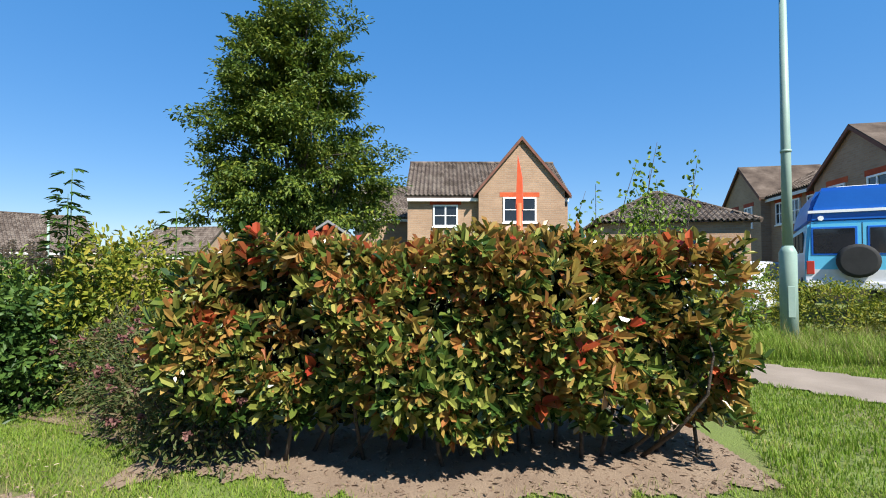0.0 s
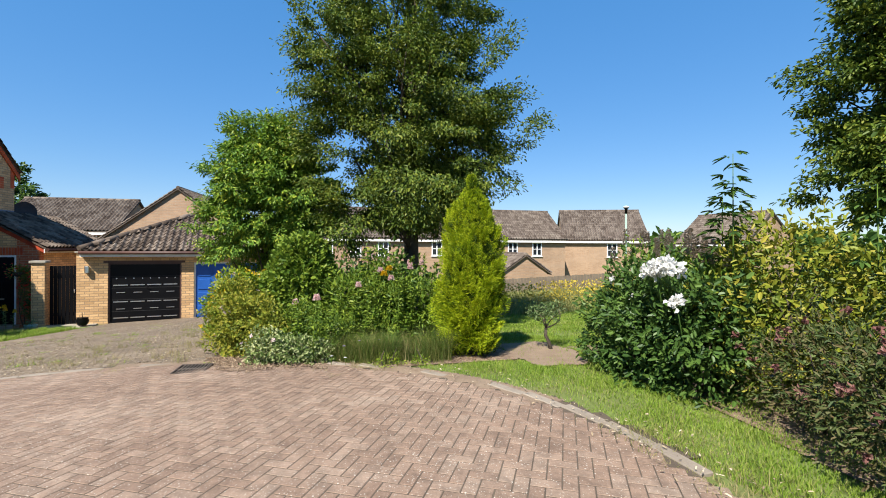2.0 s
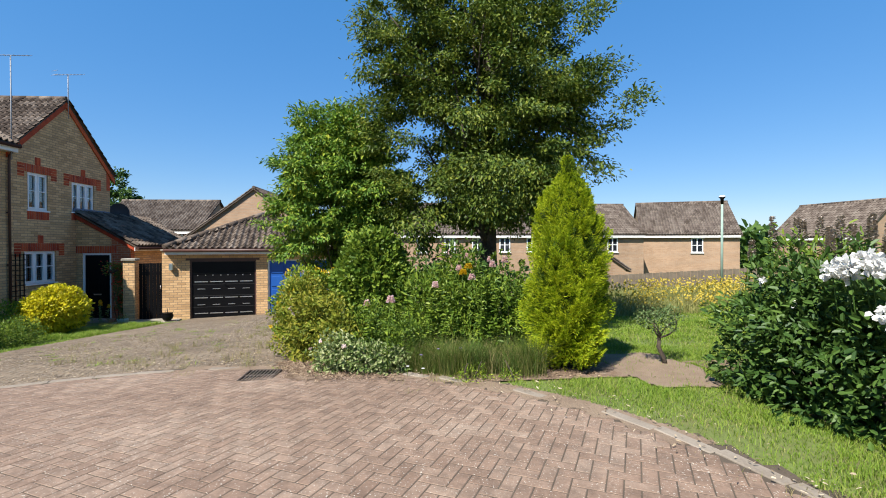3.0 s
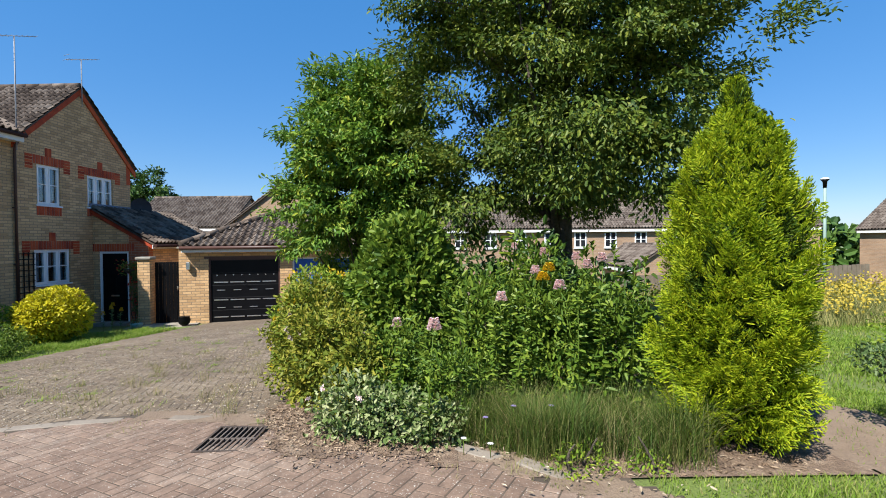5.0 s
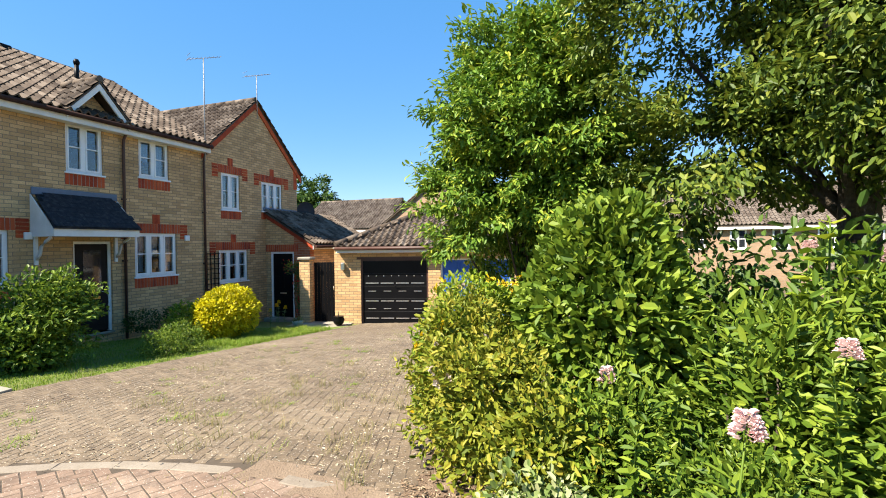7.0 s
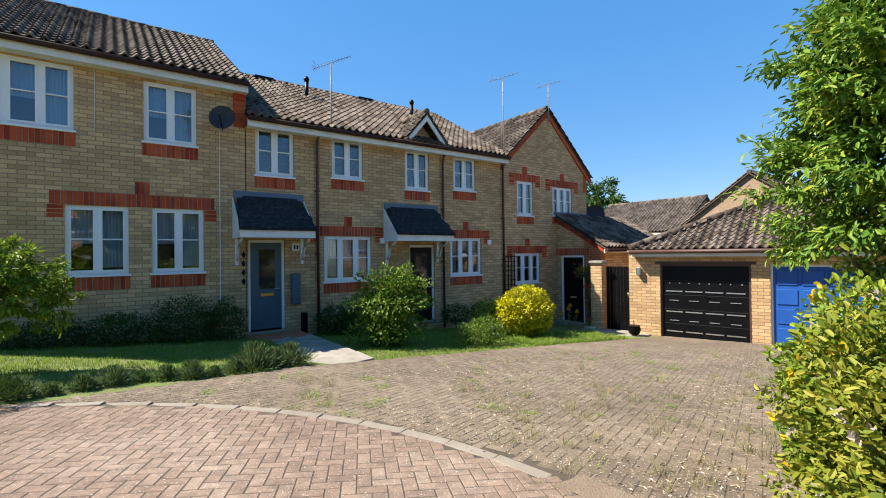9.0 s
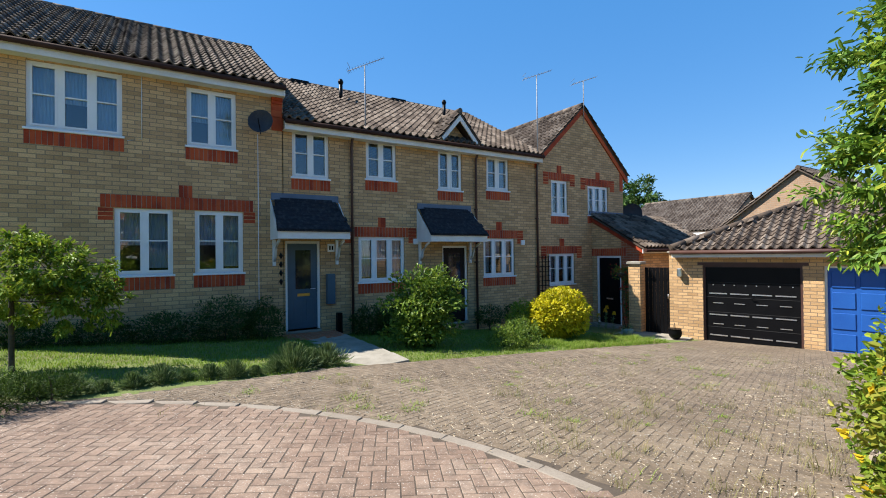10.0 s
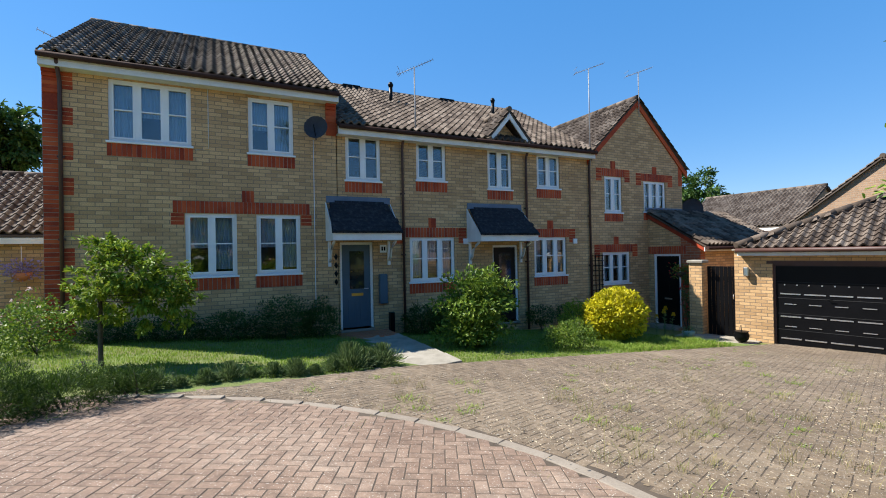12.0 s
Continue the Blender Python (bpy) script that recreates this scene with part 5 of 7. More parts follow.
def spike(x, y, z0, z1, mt, label, leafm=LEAF_MID, head=0.16, name="flower_spike", slim=1.0):
    """A single upright stem with narrow leaves and a tapering head of small petals."""
    e = empty(name, (x, y, z0), label=label, category="flower", group="flower spikes")
    h = z1 - z0
    bend = rng.normal() * 0.05
    part("stem", tube([(0, 0, -0.05), (bend * 0.5, 0, h * 0.5), (bend, bend, h)], [0.006, 0.005, 0.003], 5), leafm, e)
    n = 22
    t = rng.uniform(0.2, 0.85, n)
    a = rng.uniform(0, math.tau, n)
    D = np.stack([np.cos(a), np.sin(a), np.full(n, 0.6)], 1)
    P = np.stack([bend * t, np.zeros(n), h * t], 1)
    part("leaves", leaf_mesh("leaves", P, D, np.repeat([[0, 0, 1.0]], n, 0), 0.09, 0.025), leafm, e)
    n = 110
    t = rng.random(n)
    a = rng.uniform(0, math.tau, n)
    r = 0.042 * slim * (1 - t * 0.7)
    P = np.stack([bend + np.cos(a) * r, bend + np.sin(a) * r, h - head * 0.6 + head * t], 1)
    D = np.stack([np.cos(a), np.sin(a), np.full(n, 0.5)], 1)
    part("petals", leaf_mesh("petals", P, D, D + [0, 0, 1.0], 0.026, 0.024, 0.3), mt, e)["kind"] = "stuff"
    return e


# the photinia hedge, along its own line
HC, HA, HB = np.array([-1.97, 3.33]), np.array([0.945, 0.33]), np.array([-0.33, 0.945])


def hedge_xy(a, b):
    return HC[0] + HA[0] * a + HB[0] * b, HC[1] + HA[1] * a + HB[1] * b


def photinia():
    h = empty("photinia_hedge", (0, 0, 0), label="clipped photinia hedge with glossy green, bronze and red leaves", category="hedge")
    z0, zt, a0, a1, dep = 0.05, 1.53, -1.75, 1.9, 1.25
    n = 3700
    u = rng.random(n)
    face = np.where(u < 0.56, 0, np.where(u < 0.84, 1, np.where(u < 0.92, 2, 3)))
    a = rng.uniform(a0, a1, n)
    b = rng.random(n) * dep
    z = z0 + 0.24 + rng.random(n) ** 0.85 * (zt - z0 - 0.24)
    O = np.zeros((n, 3))
    bulge = 0.12 * np.sin(a * 2.3 + 1) + 0.1 * np.sin(a * 5.1 + z * 4) + 0.12 * np.sin((z - 0.1) / 1.6 * math.pi)
    b = np.where(face == 0, -bulge + rng.random(n) ** 2 * 0.22 + 0.8 * np.maximum(0, 0.6 - z), b)
    z = np.where(face == 1, zt + 0.06 * np.sin(a * 3.7) + 0.05 * np.sin(a * 9 + b * 5) - rng.random(n) ** 2 * 0.15, z)
    a = np.where(face == 2, a0 - 0.1 * np.sin(z * 4) + rng.random(n) ** 2 * 0.2, np.where(face == 3, a1 + 0.14 * np.sin(z * 2.2) - rng.random(n) ** 2 * 0.2, a))
    for f, way in ((0, (0, -1, 0.45)), (1, (0, -0.15, 1)), (2, (-1, 0, 0.4)), (3, (1, 0, 0.4))):
        O[face == f] = way
    ax, bx = O[:, :1] * HA, O[:, 1:2] * HB
    W = unit(np.concatenate([ax + bx, O[:, 2:]], 1))
    z = np.where((a < -1.0) & (z > 0.5), z - 0.2 * (-1.0 - a) * (z - 0.4), z)
    X, Y = hedge_xy(a, b + 0.06)
    C = np.stack([X, Y, z], 1)
    hollow = np.array([noise.noise(Vector((p * 1.9, q * 2.6, 4.4))) + 0.5 * noise.noise(Vector((p * 5.0, q * 5.0, 1.7))) for p, q in zip(a, z)])
    full = (hollow > np.where(face == 1, -0.6, np.where(z < 0.5, 0.1, -0.1) + np.where((a < -0.4) & (z < 1.0), 0.22, 0.0))) | (rng.random(n) < 0.22)
    C, W, z, face, a = C[full], W[full], z[full], face[full], a[full]
    n = len(C)
    young = (rng.random(n) < np.where(face == 1, 0.13, 0.025)) & (z > 0.5)
    bronze = ~young & (rng.random(n) < np.where((face == 1) | (z > 1.3), 0.65, np.where(z > 0.9, 0.34, 0.2)))
    for sel, mt, nm, per, ln in ((~young & ~bronze, LEAF_PHOTINIA, "foliage", 9, 0.1), (bronze, LEAF_BRONZE, "bronze_foliage", 9, 0.098), (young, LEAF_RED, "red_shoots", 7, 0.115)):
        c, w = C[sel], W[sel]
        m = len(c)
        k = np.repeat(np.arange(m), per)
        w2 = unit(w + rng.normal(size=(m, 3)) * 0.45)[k]
        side = unit(np.cross(w2, rng.normal(size=(m * per, 3))))
        s = np.tile(np.linspace(0, 1, per), m)[:, None]
        P = c[k] - w2 * 0.07 + w2 * s * 0.09
        D = unit(side * (1.15 - 0.6 * s) + w2 * (0.35 + 0.7 * s))
        ob = part("red_shoot" if nm == "red_shoots" else nm, leaf_mesh(nm, P, D, w2, ln * rng.uniform(0.65, 1.25, m * per), ln * 0.44 * rng.uniform(0.8, 1.2, m * per), 0.24, 0.52), mt, h, {"foliage": "glossy olive oval leaves", "bronze_foliage": "bronze young leaves", "red_shoots": "bright red young leaves"}[nm])
        ob["kind"] = "stuff"
    # inner leaves, coloured near-black for the shade between the stems
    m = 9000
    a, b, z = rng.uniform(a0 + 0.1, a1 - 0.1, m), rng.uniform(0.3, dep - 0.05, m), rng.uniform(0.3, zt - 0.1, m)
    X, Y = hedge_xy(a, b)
    ob = part("inner_foliage", leaf_mesh("inner_foliage", np.stack([X, Y, z], 1), unit(rng.normal(size=(m, 3))), unit(rng.normal(size=(m, 3)) + [0, 0, 0.5]), 0.09, 0.04), LEAF_INNER_SHADE, h)
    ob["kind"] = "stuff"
    for i in range(26):
        a = a0 + 0.1 + (a1 - a0 - 0.2) * i / 25
        p, q = hedge_xy(a, 0.55 + rng.normal() * 0.12), hedge_xy(a + rng.normal() * 0.25, rng.uniform(0.05, 1.0))
        part("stem", limb((*p, 0.0), (*q, rng.uniform(0.9, 1.5)), 0.016, 0.005, 0.25), BARK, h)
    return h


photinia()
shrub("spiraea", "low spiraea with rusty leaves and dusky pink heads", [(-3.75, 3.2, 0.5, 0.55, 0.45, 0.55), (-4.4, 3.45, 0.5, 0.6, 0.5, 0.52), (-5.1, 3.75, 0.5, 0.6, 0.5, 0.5)], 12000, 0.048, 0.016, LEAF_RUST, stems=16,
      flowers=[(90, 0.032, PETAL_DUSK, 14, "dusky pink flower head")], depth=0.5)
shrub("forsythia", "bushy lime-green shrub in the border", [(-5.9, 4.15, 0.85, 0.85, 0.7, 0.85), (-5.1, 4.45, 0.85, 0.6, 0.6, 0.75), (-6.6, 4.4, 0.75, 0.6, 0.6, 0.75)], 11000, 0.07, 0.032, LEAF_OLIVE, stems=14, depth=0.45)
shrub("rose_bush", "dark green rose bush with white blooms", [(-6.7, 3.35, 0.55, 0.55, 0.45, 0.72), (-6.15, 3.4, 0.6, 0.5, 0.42, 0.7), (-7.15, 3.3, 0.5, 0.5, 0.42, 0.7)], 9500, 0.07, 0.036, LEAF_DARK, stems=14,
      flowers=[(5, 0.035, PETAL_WHITE, 12, "small white rose")], rough=0.2)
shrub("spiraea", "tall leafy spiraea with pale upright flower heads", [(-7.25, 3.75, 0.62, 0.55, 0.5, 0.76), (-6.6, 4.0, 0.7, 0.6, 0.5, 0.74), (-7.7, 4.3, 0.6, 0.5, 0.5, 0.72)], 9500, 0.075, 0.024, LEAF_MID, stems=14, rough=0.2)
for i in range(30):
    x, y = -7.1 + rng.normal() * 0.45, 3.85 + rng.normal() * 0.28
    spike(x, y, gz(x, y) + 0.7, rng.uniform(1.28, 1.6), PETAL_FADED, "pale faded flower spike above the spiraea", LEAF_MID, 0.2, slim=0.55)
for dx, dy, dz in ((0, 0, 0), (0.12, 0.03, 0.03), (-0.13, 0.0, -0.01), (0.05, 0.05, 0.06), (0.22, 0.05, 0.0), (-0.06, 0.04, -0.03), (0.2, 0.06, -0.28)):
    r = empty("white_rose", (-6.1 + dx, 2.95 + dy, 1.25 + dz), label="large white double rose bloom", category="flower", group="white roses")
    m = 40
    P = rng.normal(size=(m, 3)) * 0.021
    part("petals", leaf_mesh("petals", P, unit(P + rng.normal(size=(m, 3)) * 0.02), unit(rng.normal(size=(m, 3))), 0.046, 0.046, 0.35), PETAL_WHITE, r)["kind"] = "stuff"
    part("stem", tube([(0, 0, -0.02), (-0.06, 0.1, -0.3), (-0.08, 0.25, -0.75)], 0.005, 5), LEAF_DARK, r)
# tall sapling shoots over the lime-green shrub
for x, y, zt in ((-6.16, 3.8, 2.36), (-6.45, 3.95, 2.0), (-5.2, 4.2, 1.95), (-6.05, 3.7, 2.1)):
    e = empty("sapling", (x, y, gz(x, y)), label="tall green sapling shoot with pointed leaflets", category="sapling", group="saplings")
    h = zt - gz(x, y)
    part("stem", tube([(0, 0, 0), (0.03, 0, h * 0.6), (0, 0.02, h)], [0.012, 0.008, 0.003], 6), LEAF_MID, e)
    whorls = 17
    t = np.repeat(np.linspace(0.6, 1.0, whorls), 6)
    n = len(t)
    a = np.repeat(np.arange(whorls) * 2.4, 6)
    out = np.stack([np.cos(a), np.sin(a), np.full(n, 0.45)], 1)
    fan = np.tile(np.linspace(-1.1, 1.1, 6), whorls)
    D = np.stack([np.cos(a + fan), np.sin(a + fan), rng.uniform(-0.45, 0.15, n)], 1)
    P = np.stack([np.zeros(n), np.zeros(n), h * t], 1) + out * (0.17 * (1.12 - t) / 0.5)[:, None]
    part("leaves", leaf_mesh("leaves", P, D, np.repeat([[0, 0, 1.0]], n, 0), 0.12 * rng.uniform(0.7, 1.2, n), 0.034), LEAF_DARK, e)
# small bare-stemmed shrub by the lawn
small = shrub("small_shrub", "small pale grey-green shrub on a crooked trunk", [(-8.45, 2.9, 0.5, 0.2, 0.22, 0.13), (-8.5, 3.05, 0.58, 0.15, 0.16, 0.11), (-8.4, 2.74, 0.55, 0.14, 0.15, 0.1)], 620, 0.04, 0.02, LEAF_GREY, stems=0)
root = Vector((-8.42, 2.98, gz(-8.42, 2.98)))
part("trunk", tube([root - Vector((0, 0, 0.05)), root + Vector((0, -0.03, 0.08)), root + Vector((0.02, -0.1, 0.2)), root + Vector((0, -0.08, 0.32))], [0.035, 0.026, 0.024, 0.02], 7), BARK, small)
for dx, dy, dz in ((0.0, 0.1, 0.56), (-0.1, -0.05, 0.6), (0.05, -0.26, 0.56), (-0.05, -0.16, 0.5), (0.1, 0.0, 0.5), (-0.02, 0.16, 0.5)):
    part("branch", limb(root + Vector((0, -0.08, 0.3)), root + Vector((dx, dy, dz)), 0.012, 0.004, 0.5), BARK, small)
# bed
shrub("dogwood", "rounded bright green leafy shrub", [(-10.2, -0.62, 0.72, 0.6, 0.58, 0.9)], 12000, 0.08, 0.048, LEAF_MID, stems=14, depth=0.35, rough=0.05, jitter=0.6, up=0.4)
shrub("hypericum", "lime and bronze leafy shrub with yellow flowers", [(-10.15, -1.65, 0.3, 0.5, 0.4, 0.58), (-9.7, -1.36, 0.28, 0.45, 0.4, 0.52), (-9.25, -0.95, 0.15, 0.35, 0.3, 0.42)], 15000, 0.05, 0.026, LEAF_OLIVE, stems=12,
      flowers=[(26, 0.03, PETAL_FADED, 8, "faded seed head")], rough=0.2)
shrub("hypericum", "green shrub covered in yellow flowers", [(-10.8, -1.8, 0.38, 0.5, 0.45, 0.6), (-11.3, -1.5, 0.45, 0.4, 0.4, 0.55), (-10.2, -1.75, 0.3, 0.35, 0.3, 0.5)], 16000, 0.05, 0.028, LEAF_LIME, stems=8, flowers=[(80, 0.045, PETAL_YELLOW, 7, "yellow flower")])
shrub("variegated_shrub", "low variegated cream and green plant", [(-8.72, -0.92, 0.08, 0.26, 0.28, 0.24), (-8.6, -0.55, 0.08, 0.24, 0.28, 0.22), (-8.5, -0.25, 0.04, 0.2, 0.22, 0.18)], 3600, 0.042, 0.026, LEAF_CREAM, stems=6, flowers=[(5, 0.022, PETAL_PINK, 12, "pink flower head")], rough=0.2)
shrub("perennial_clump", "dense clump of leafy border perennials", [(-9.5, 0.15, 0.38, 0.42, 0.42, 0.56), (-9.25, 0.75, 0.42, 0.45, 0.42, 0.58), (-9.75, 0.65, 0.55, 0.5, 0.5, 0.66), (-9.1, 1.25, 0.36, 0.4, 0.38, 0.52)], 13000, 0.072, 0.026, LEAF_MID, stems=18, rough=0.26, jitter=0.7)
shrub("perennial_clump", "tall leafy perennials with large dark leaves", [(-10.6, 0.75, 0.5, 0.6, 0.6, 0.8), (-10.0, 1.3, 0.45, 0.5, 0.5, 0.72), (-11.3, 0.2, 0.5, 0.6, 0.6, 0.75)], 6000, 0.1, 0.05, LEAF_DARK, stems=14, rough=0.22)
shrub("perennial_clump", "leafy plants at the corner of the bed", [(-9.3, -0.55, 0.15, 0.35, 0.35, 0.42), (-8.95, -0.1, 0.15, 0.32, 0.32, 0.36)], 6000, 0.055, 0.02, LEAF_MID, stems=8, rough=0.26)
# upright leafy stems that stand out of the clumps
for i in range(34):
    x, y = -9.35 + rng.uniform(-0.75, 0.7), rng.uniform(-0.75, 1.4)
    z1 = min(1.3, 0.55 + 0.38 * max(0.0, y + 0.4) + 0.3 * max(0.0, -8.9 - x)) + rng.uniform(-0.16, 0.06)
    e = empty("tall_perennial", (x, y, gz(x, y)), label="tall leafy perennial plant standing in the bed", category="plant", group="tall perennials")
    h = z1 - gz(x, y)
    lean = rng.normal(size=2) * 0.07
    part("stem", tube([(0, 0, -0.04), (lean[0] * 0.4, lean[1] * 0.4, h * 0.5), (lean[0], lean[1], h)], [0.006, 0.005, 0.003], 5), LEAF_MID, e)
    n = 64
    t = np.sort(rng.uniform(0.25, 1.0, n))
    a = np.arange(n) * 2.4 + rng.normal(size=n) * 0.3
    D = np.stack([np.cos(a), np.sin(a), np.where(t > 0.93, 1.3, rng.uniform(-0.1, 0.55, n))], 1)
    P = np.stack([lean[0] * t, lean[1] * t, h * t], 1)
    part("leaves", leaf_mesh("leaves", P, D, np.repeat([[0, 0, 1.0]], n, 0) + rng.normal(size=(n, 3)) * 0.2, 0.094 * (1.2 - 0.6 * t), 0.036), LEAF_MID, e)
for x, y, z1 in ((-8.4, -0.28, 0.8), (-9.38, -0.61, 0.63), (-9.1, 0.25, 0.9), (-9.35, 0.6, 1.1), (-8.9, 0.85, 1.0), (-9.85, 0.75, 1.25), (-9.9, 1.15, 1.2), (-10.2, 0.5, 1.3), (-9.4, 1.0, 1.15), (-9.6, 1.3, 1.2)):
    spike(x, y, gz(x, y), z1, PETAL_PINK, "pale pink flower spike among the perennials", head=0.075, slim=0.75)
for x, y, z1 in ((-9.48, 0.72, 1.12), (-9.3, 0.62, 1.05)):
    spike(x, y, gz(x, y), z1, PETAL_YELLOW, "orange-yellow rose bloom on a tall stem", LEAF_DARK, 0.07)
shrub("border_shrub", "mixed green shrubs at the back of the border", [(-9.2, 5.2, 0.2, 0.8, 0.6, 0.42), (-8.2, 4.9, 0.3, 0.7, 0.5, 0.5), (-10.4, 5.6, 0.15, 0.9, 0.7, 0.4)], 5000, 0.06, 0.026, LEAF_LIME, stems=12)
# green hedge and sapling behind the photinia
shrub("laurel_hedge", "bright green clipped hedge", [(-2.6, 7.4, 0.9, 1.0, 0.5, 0.88), (-1.2, 7.9, 0.9, 1.0, 0.5, 0.88), (0.2, 8.4, 0.9, 1.0, 0.5, 0.85)], 6000, 0.08, 0.035, LEAF_MID, category="hedge", stems=10)
shrub("conifer_shrub", "bushy climbing shrub with small leaves", [(-0.5, 6.9, 1.25, 0.5, 0.5, 0.9), (-1.2, 6.7, 1.1, 0.45, 0.5, 0.75)], 3800, 0.06, 0.03, LEAF_MID, stems=10)
for i in range(9):
    x, y = -1.5 + 0.16 * i + rng.normal() * 0.1, 5.8 + 0.06 * i
    zt = (2.2, 2.5, 2.1, 2.3, 2.45, 2.75, 2.35, 2.6, 2.3)[i]
    e = empty("birch_shoot", (x, y, gz(x, y)), label="thin arching birch shoot with small round leaves", category="sapling", group="birch shoots")
    dx = rng.uniform(-0.1, 0.4)
    h = zt - gz(x, y)
    pts = [(dx * t * t, 0.05 * t, h * t) for t in (0, 0.3, 0.6, 0.85, 1.0)]
    part("stem", tube(pts, [0.01, 0.008, 0.006, 0.004, 0.002], 5), BARK, e)
    n = 46
    t = rng.uniform(0.6, 1.0, n)
    P = np.stack([dx * t * t, 0.05 * t, h * t], 1) + rng.normal(size=(n, 3)) * 0.06
    part("leaves", leaf_mesh("leaves", P, unit(rng.normal(size=(n, 3)) + [0, 0, -0.3]), unit(rng.normal(size=(n, 3))), 0.055, 0.042), LEAF_MID, e)
shrub("roadside_shrub", "yellow-green shrub by the footpath", [(1.6, 10.6, 0.6, 0.8, 0.6, 0.75), (2.7, 10.4, 0.55, 0.8, 0.6, 0.65), (3.7, 10.2, 0.45, 0.7, 0.6, 0.55)], 12000, 0.06, 0.028, LEAF_OLIVE, stems=10)
shrub("roadside_shrub", "low rust-tinged shrub by the footpath", [(3.6, 8.9, 0.35, 0.7, 0.5, 0.45), (4.7, 8.7, 0.35, 0.7, 0.5, 0.5)], 9000, 0.055, 0.022, LEAF_RUST, stems=8)
# large-leaved sapling in the bed
e = empty("lilac_sapling", (-9.75, 0.45, gz(-9.75, 0.45)), label="young sapling with large pale green heart-shaped leaves", category="sapling")
part("stem", tube([(0, 0, 0), (0.02, 0.02, 0.9), (0, 0.04, 1.55)], [0.012, 0.009, 0.004], 6), LEAF_MID, e)
a = np.arange(18) * 2.2
t = np.linspace(0.62, 1.0, 18)
D = np.stack([np.cos(a), np.sin(a), rng.uniform(-0.3, 0.3, 18)], 1)
part("leaves", leaf_mesh("leaves", np.stack([0 * t, 0.04 * t, 1.55 * t], 1) + D * 0.05, D, np.repeat([[0, 0, 1.0]], 18, 0), 0.15, 0.13, 0.12, 0.35), LEAF_LIME, e)
# front gardens
shrub("yellow_shrub", "rounded golden variegated shrub", [(-15.75, -9.45, -0.3, 0.74, 0.66, 0.62), (-15.3, -9.5, -0.35, 0.5, 0.5, 0.5)], 9500, 0.085, 0.046, LEAF_YELLOW, stems=9, rough=0.07, up=0.7)
shrub("green_shrub", "dark green shrub beside the golden one", [(-14.9, -9.95, -0.5, 0.42, 0.42, 0.5)], 1800, 0.07, 0.035, LEAF_LIME, stems=6)
shrub("viburnum", "upright shrub with pale-edged leaves in the lawn", [(-11.75, -9.6, 0.1, 0.82, 0.7, 0.7), (-11.6, -9.5, -0.35, 0.5, 0.5, 0.45), (-12.1, -9.6, 0.4, 0.5, 0.5, 0.5)], 9000, 0.085, 0.044, LEAF_MID, stems=14, depth=0.6, rough=0.24)
shrub("low_shrub", "low rounded grey-green shrub at the lawn edge", [(-13.75, -8.75, -0.55, 0.5, 0.42, 0.35), (-13.3, -8.7, -0.55, 0.4, 0.38, 0.32)], 3400, 0.05, 0.022, LEAF_MID, stems=7)
shrub("foundation_shrub", "low dark shrub against the house wall", [(-8.2, -11.9, -0.2, 0.7, 0.4, 0.55), (-7.1, -11.9, -0.25, 0.5, 0.35, 0.45), (-9.0, -11.9, -0.22, 0.4, 0.35, 0.52)], 11000, 0.05, 0.022, LEAF_HEATH, stems=9)
shrub("foundation_shrub", "sparse plants against the house wall", [(-6.1, -12.0, -0.2, 0.6, 0.3, 0.3), (-5.0, -12.0, -0.15, 0.6, 0.3, 0.3)], 6000, 0.05, 0.02, LEAF_HEATH, stems=7)
shrub("foundation_shrub", "strappy plants under the window", [(-11.6, -12.0, -0.5, 0.5, 0.3, 0.4), (-12.3, -12.0, -0.5, 0.4, 0.3, 0.35)], 1600, 0.2, 0.02, LEAF_HEATH, stems=5)
shrub("foundation_shrub", "low plants beside the porch", [(-15.4, -12.0, -0.6, 0.5, 0.3, 0.3), (-16.4, -12.0, -0.6, 0.4, 0.3, 0.3)], 1600, 0.06, 0.03, LEAF_HEATH, stems=5)
shrub("climbing_rose", "pink-flowered rose and mixed plants by the corner", [(-4.2, -10.9, 0.1, 0.5, 0.5, 0.55), (-3.6, -10.0, 0.15, 0.5, 0.5, 0.6), (-3.9, -11.6, 0.2, 0.4, 0.4, 0.55)], 4200, 0.06, 0.032, LEAF_MID, stems=9, flowers=[(16, 0.03, PETAL_PINK, 9, "pink rose")])
shrub("heather", "dense dark green heather at the kerb", [(-4.9, -6.75, 0.02, 0.62, 0.6, 0.29), (-5.5, -6.95, -0.04, 0.5, 0.48, 0.26), (-4.2, -6.65, 0.04, 0.62, 0.6, 0.32), (-5.95, -7.2, -0.08, 0.36, 0.34, 0.2)], 34000, 0.05, 0.008, LEAF_HEATH, stems=8, depth=0.4, up=0.2)
shrub("phlox", "small mound of lilac flowers", [(-5.35, -8.6, -0.1, 0.22, 0.2, 0.12)], 500, 0.03, 0.012, LEAF_GREY, stems=3, flowers=[(40, 0.018, PETAL_LILAC, 5, "lilac flower")])
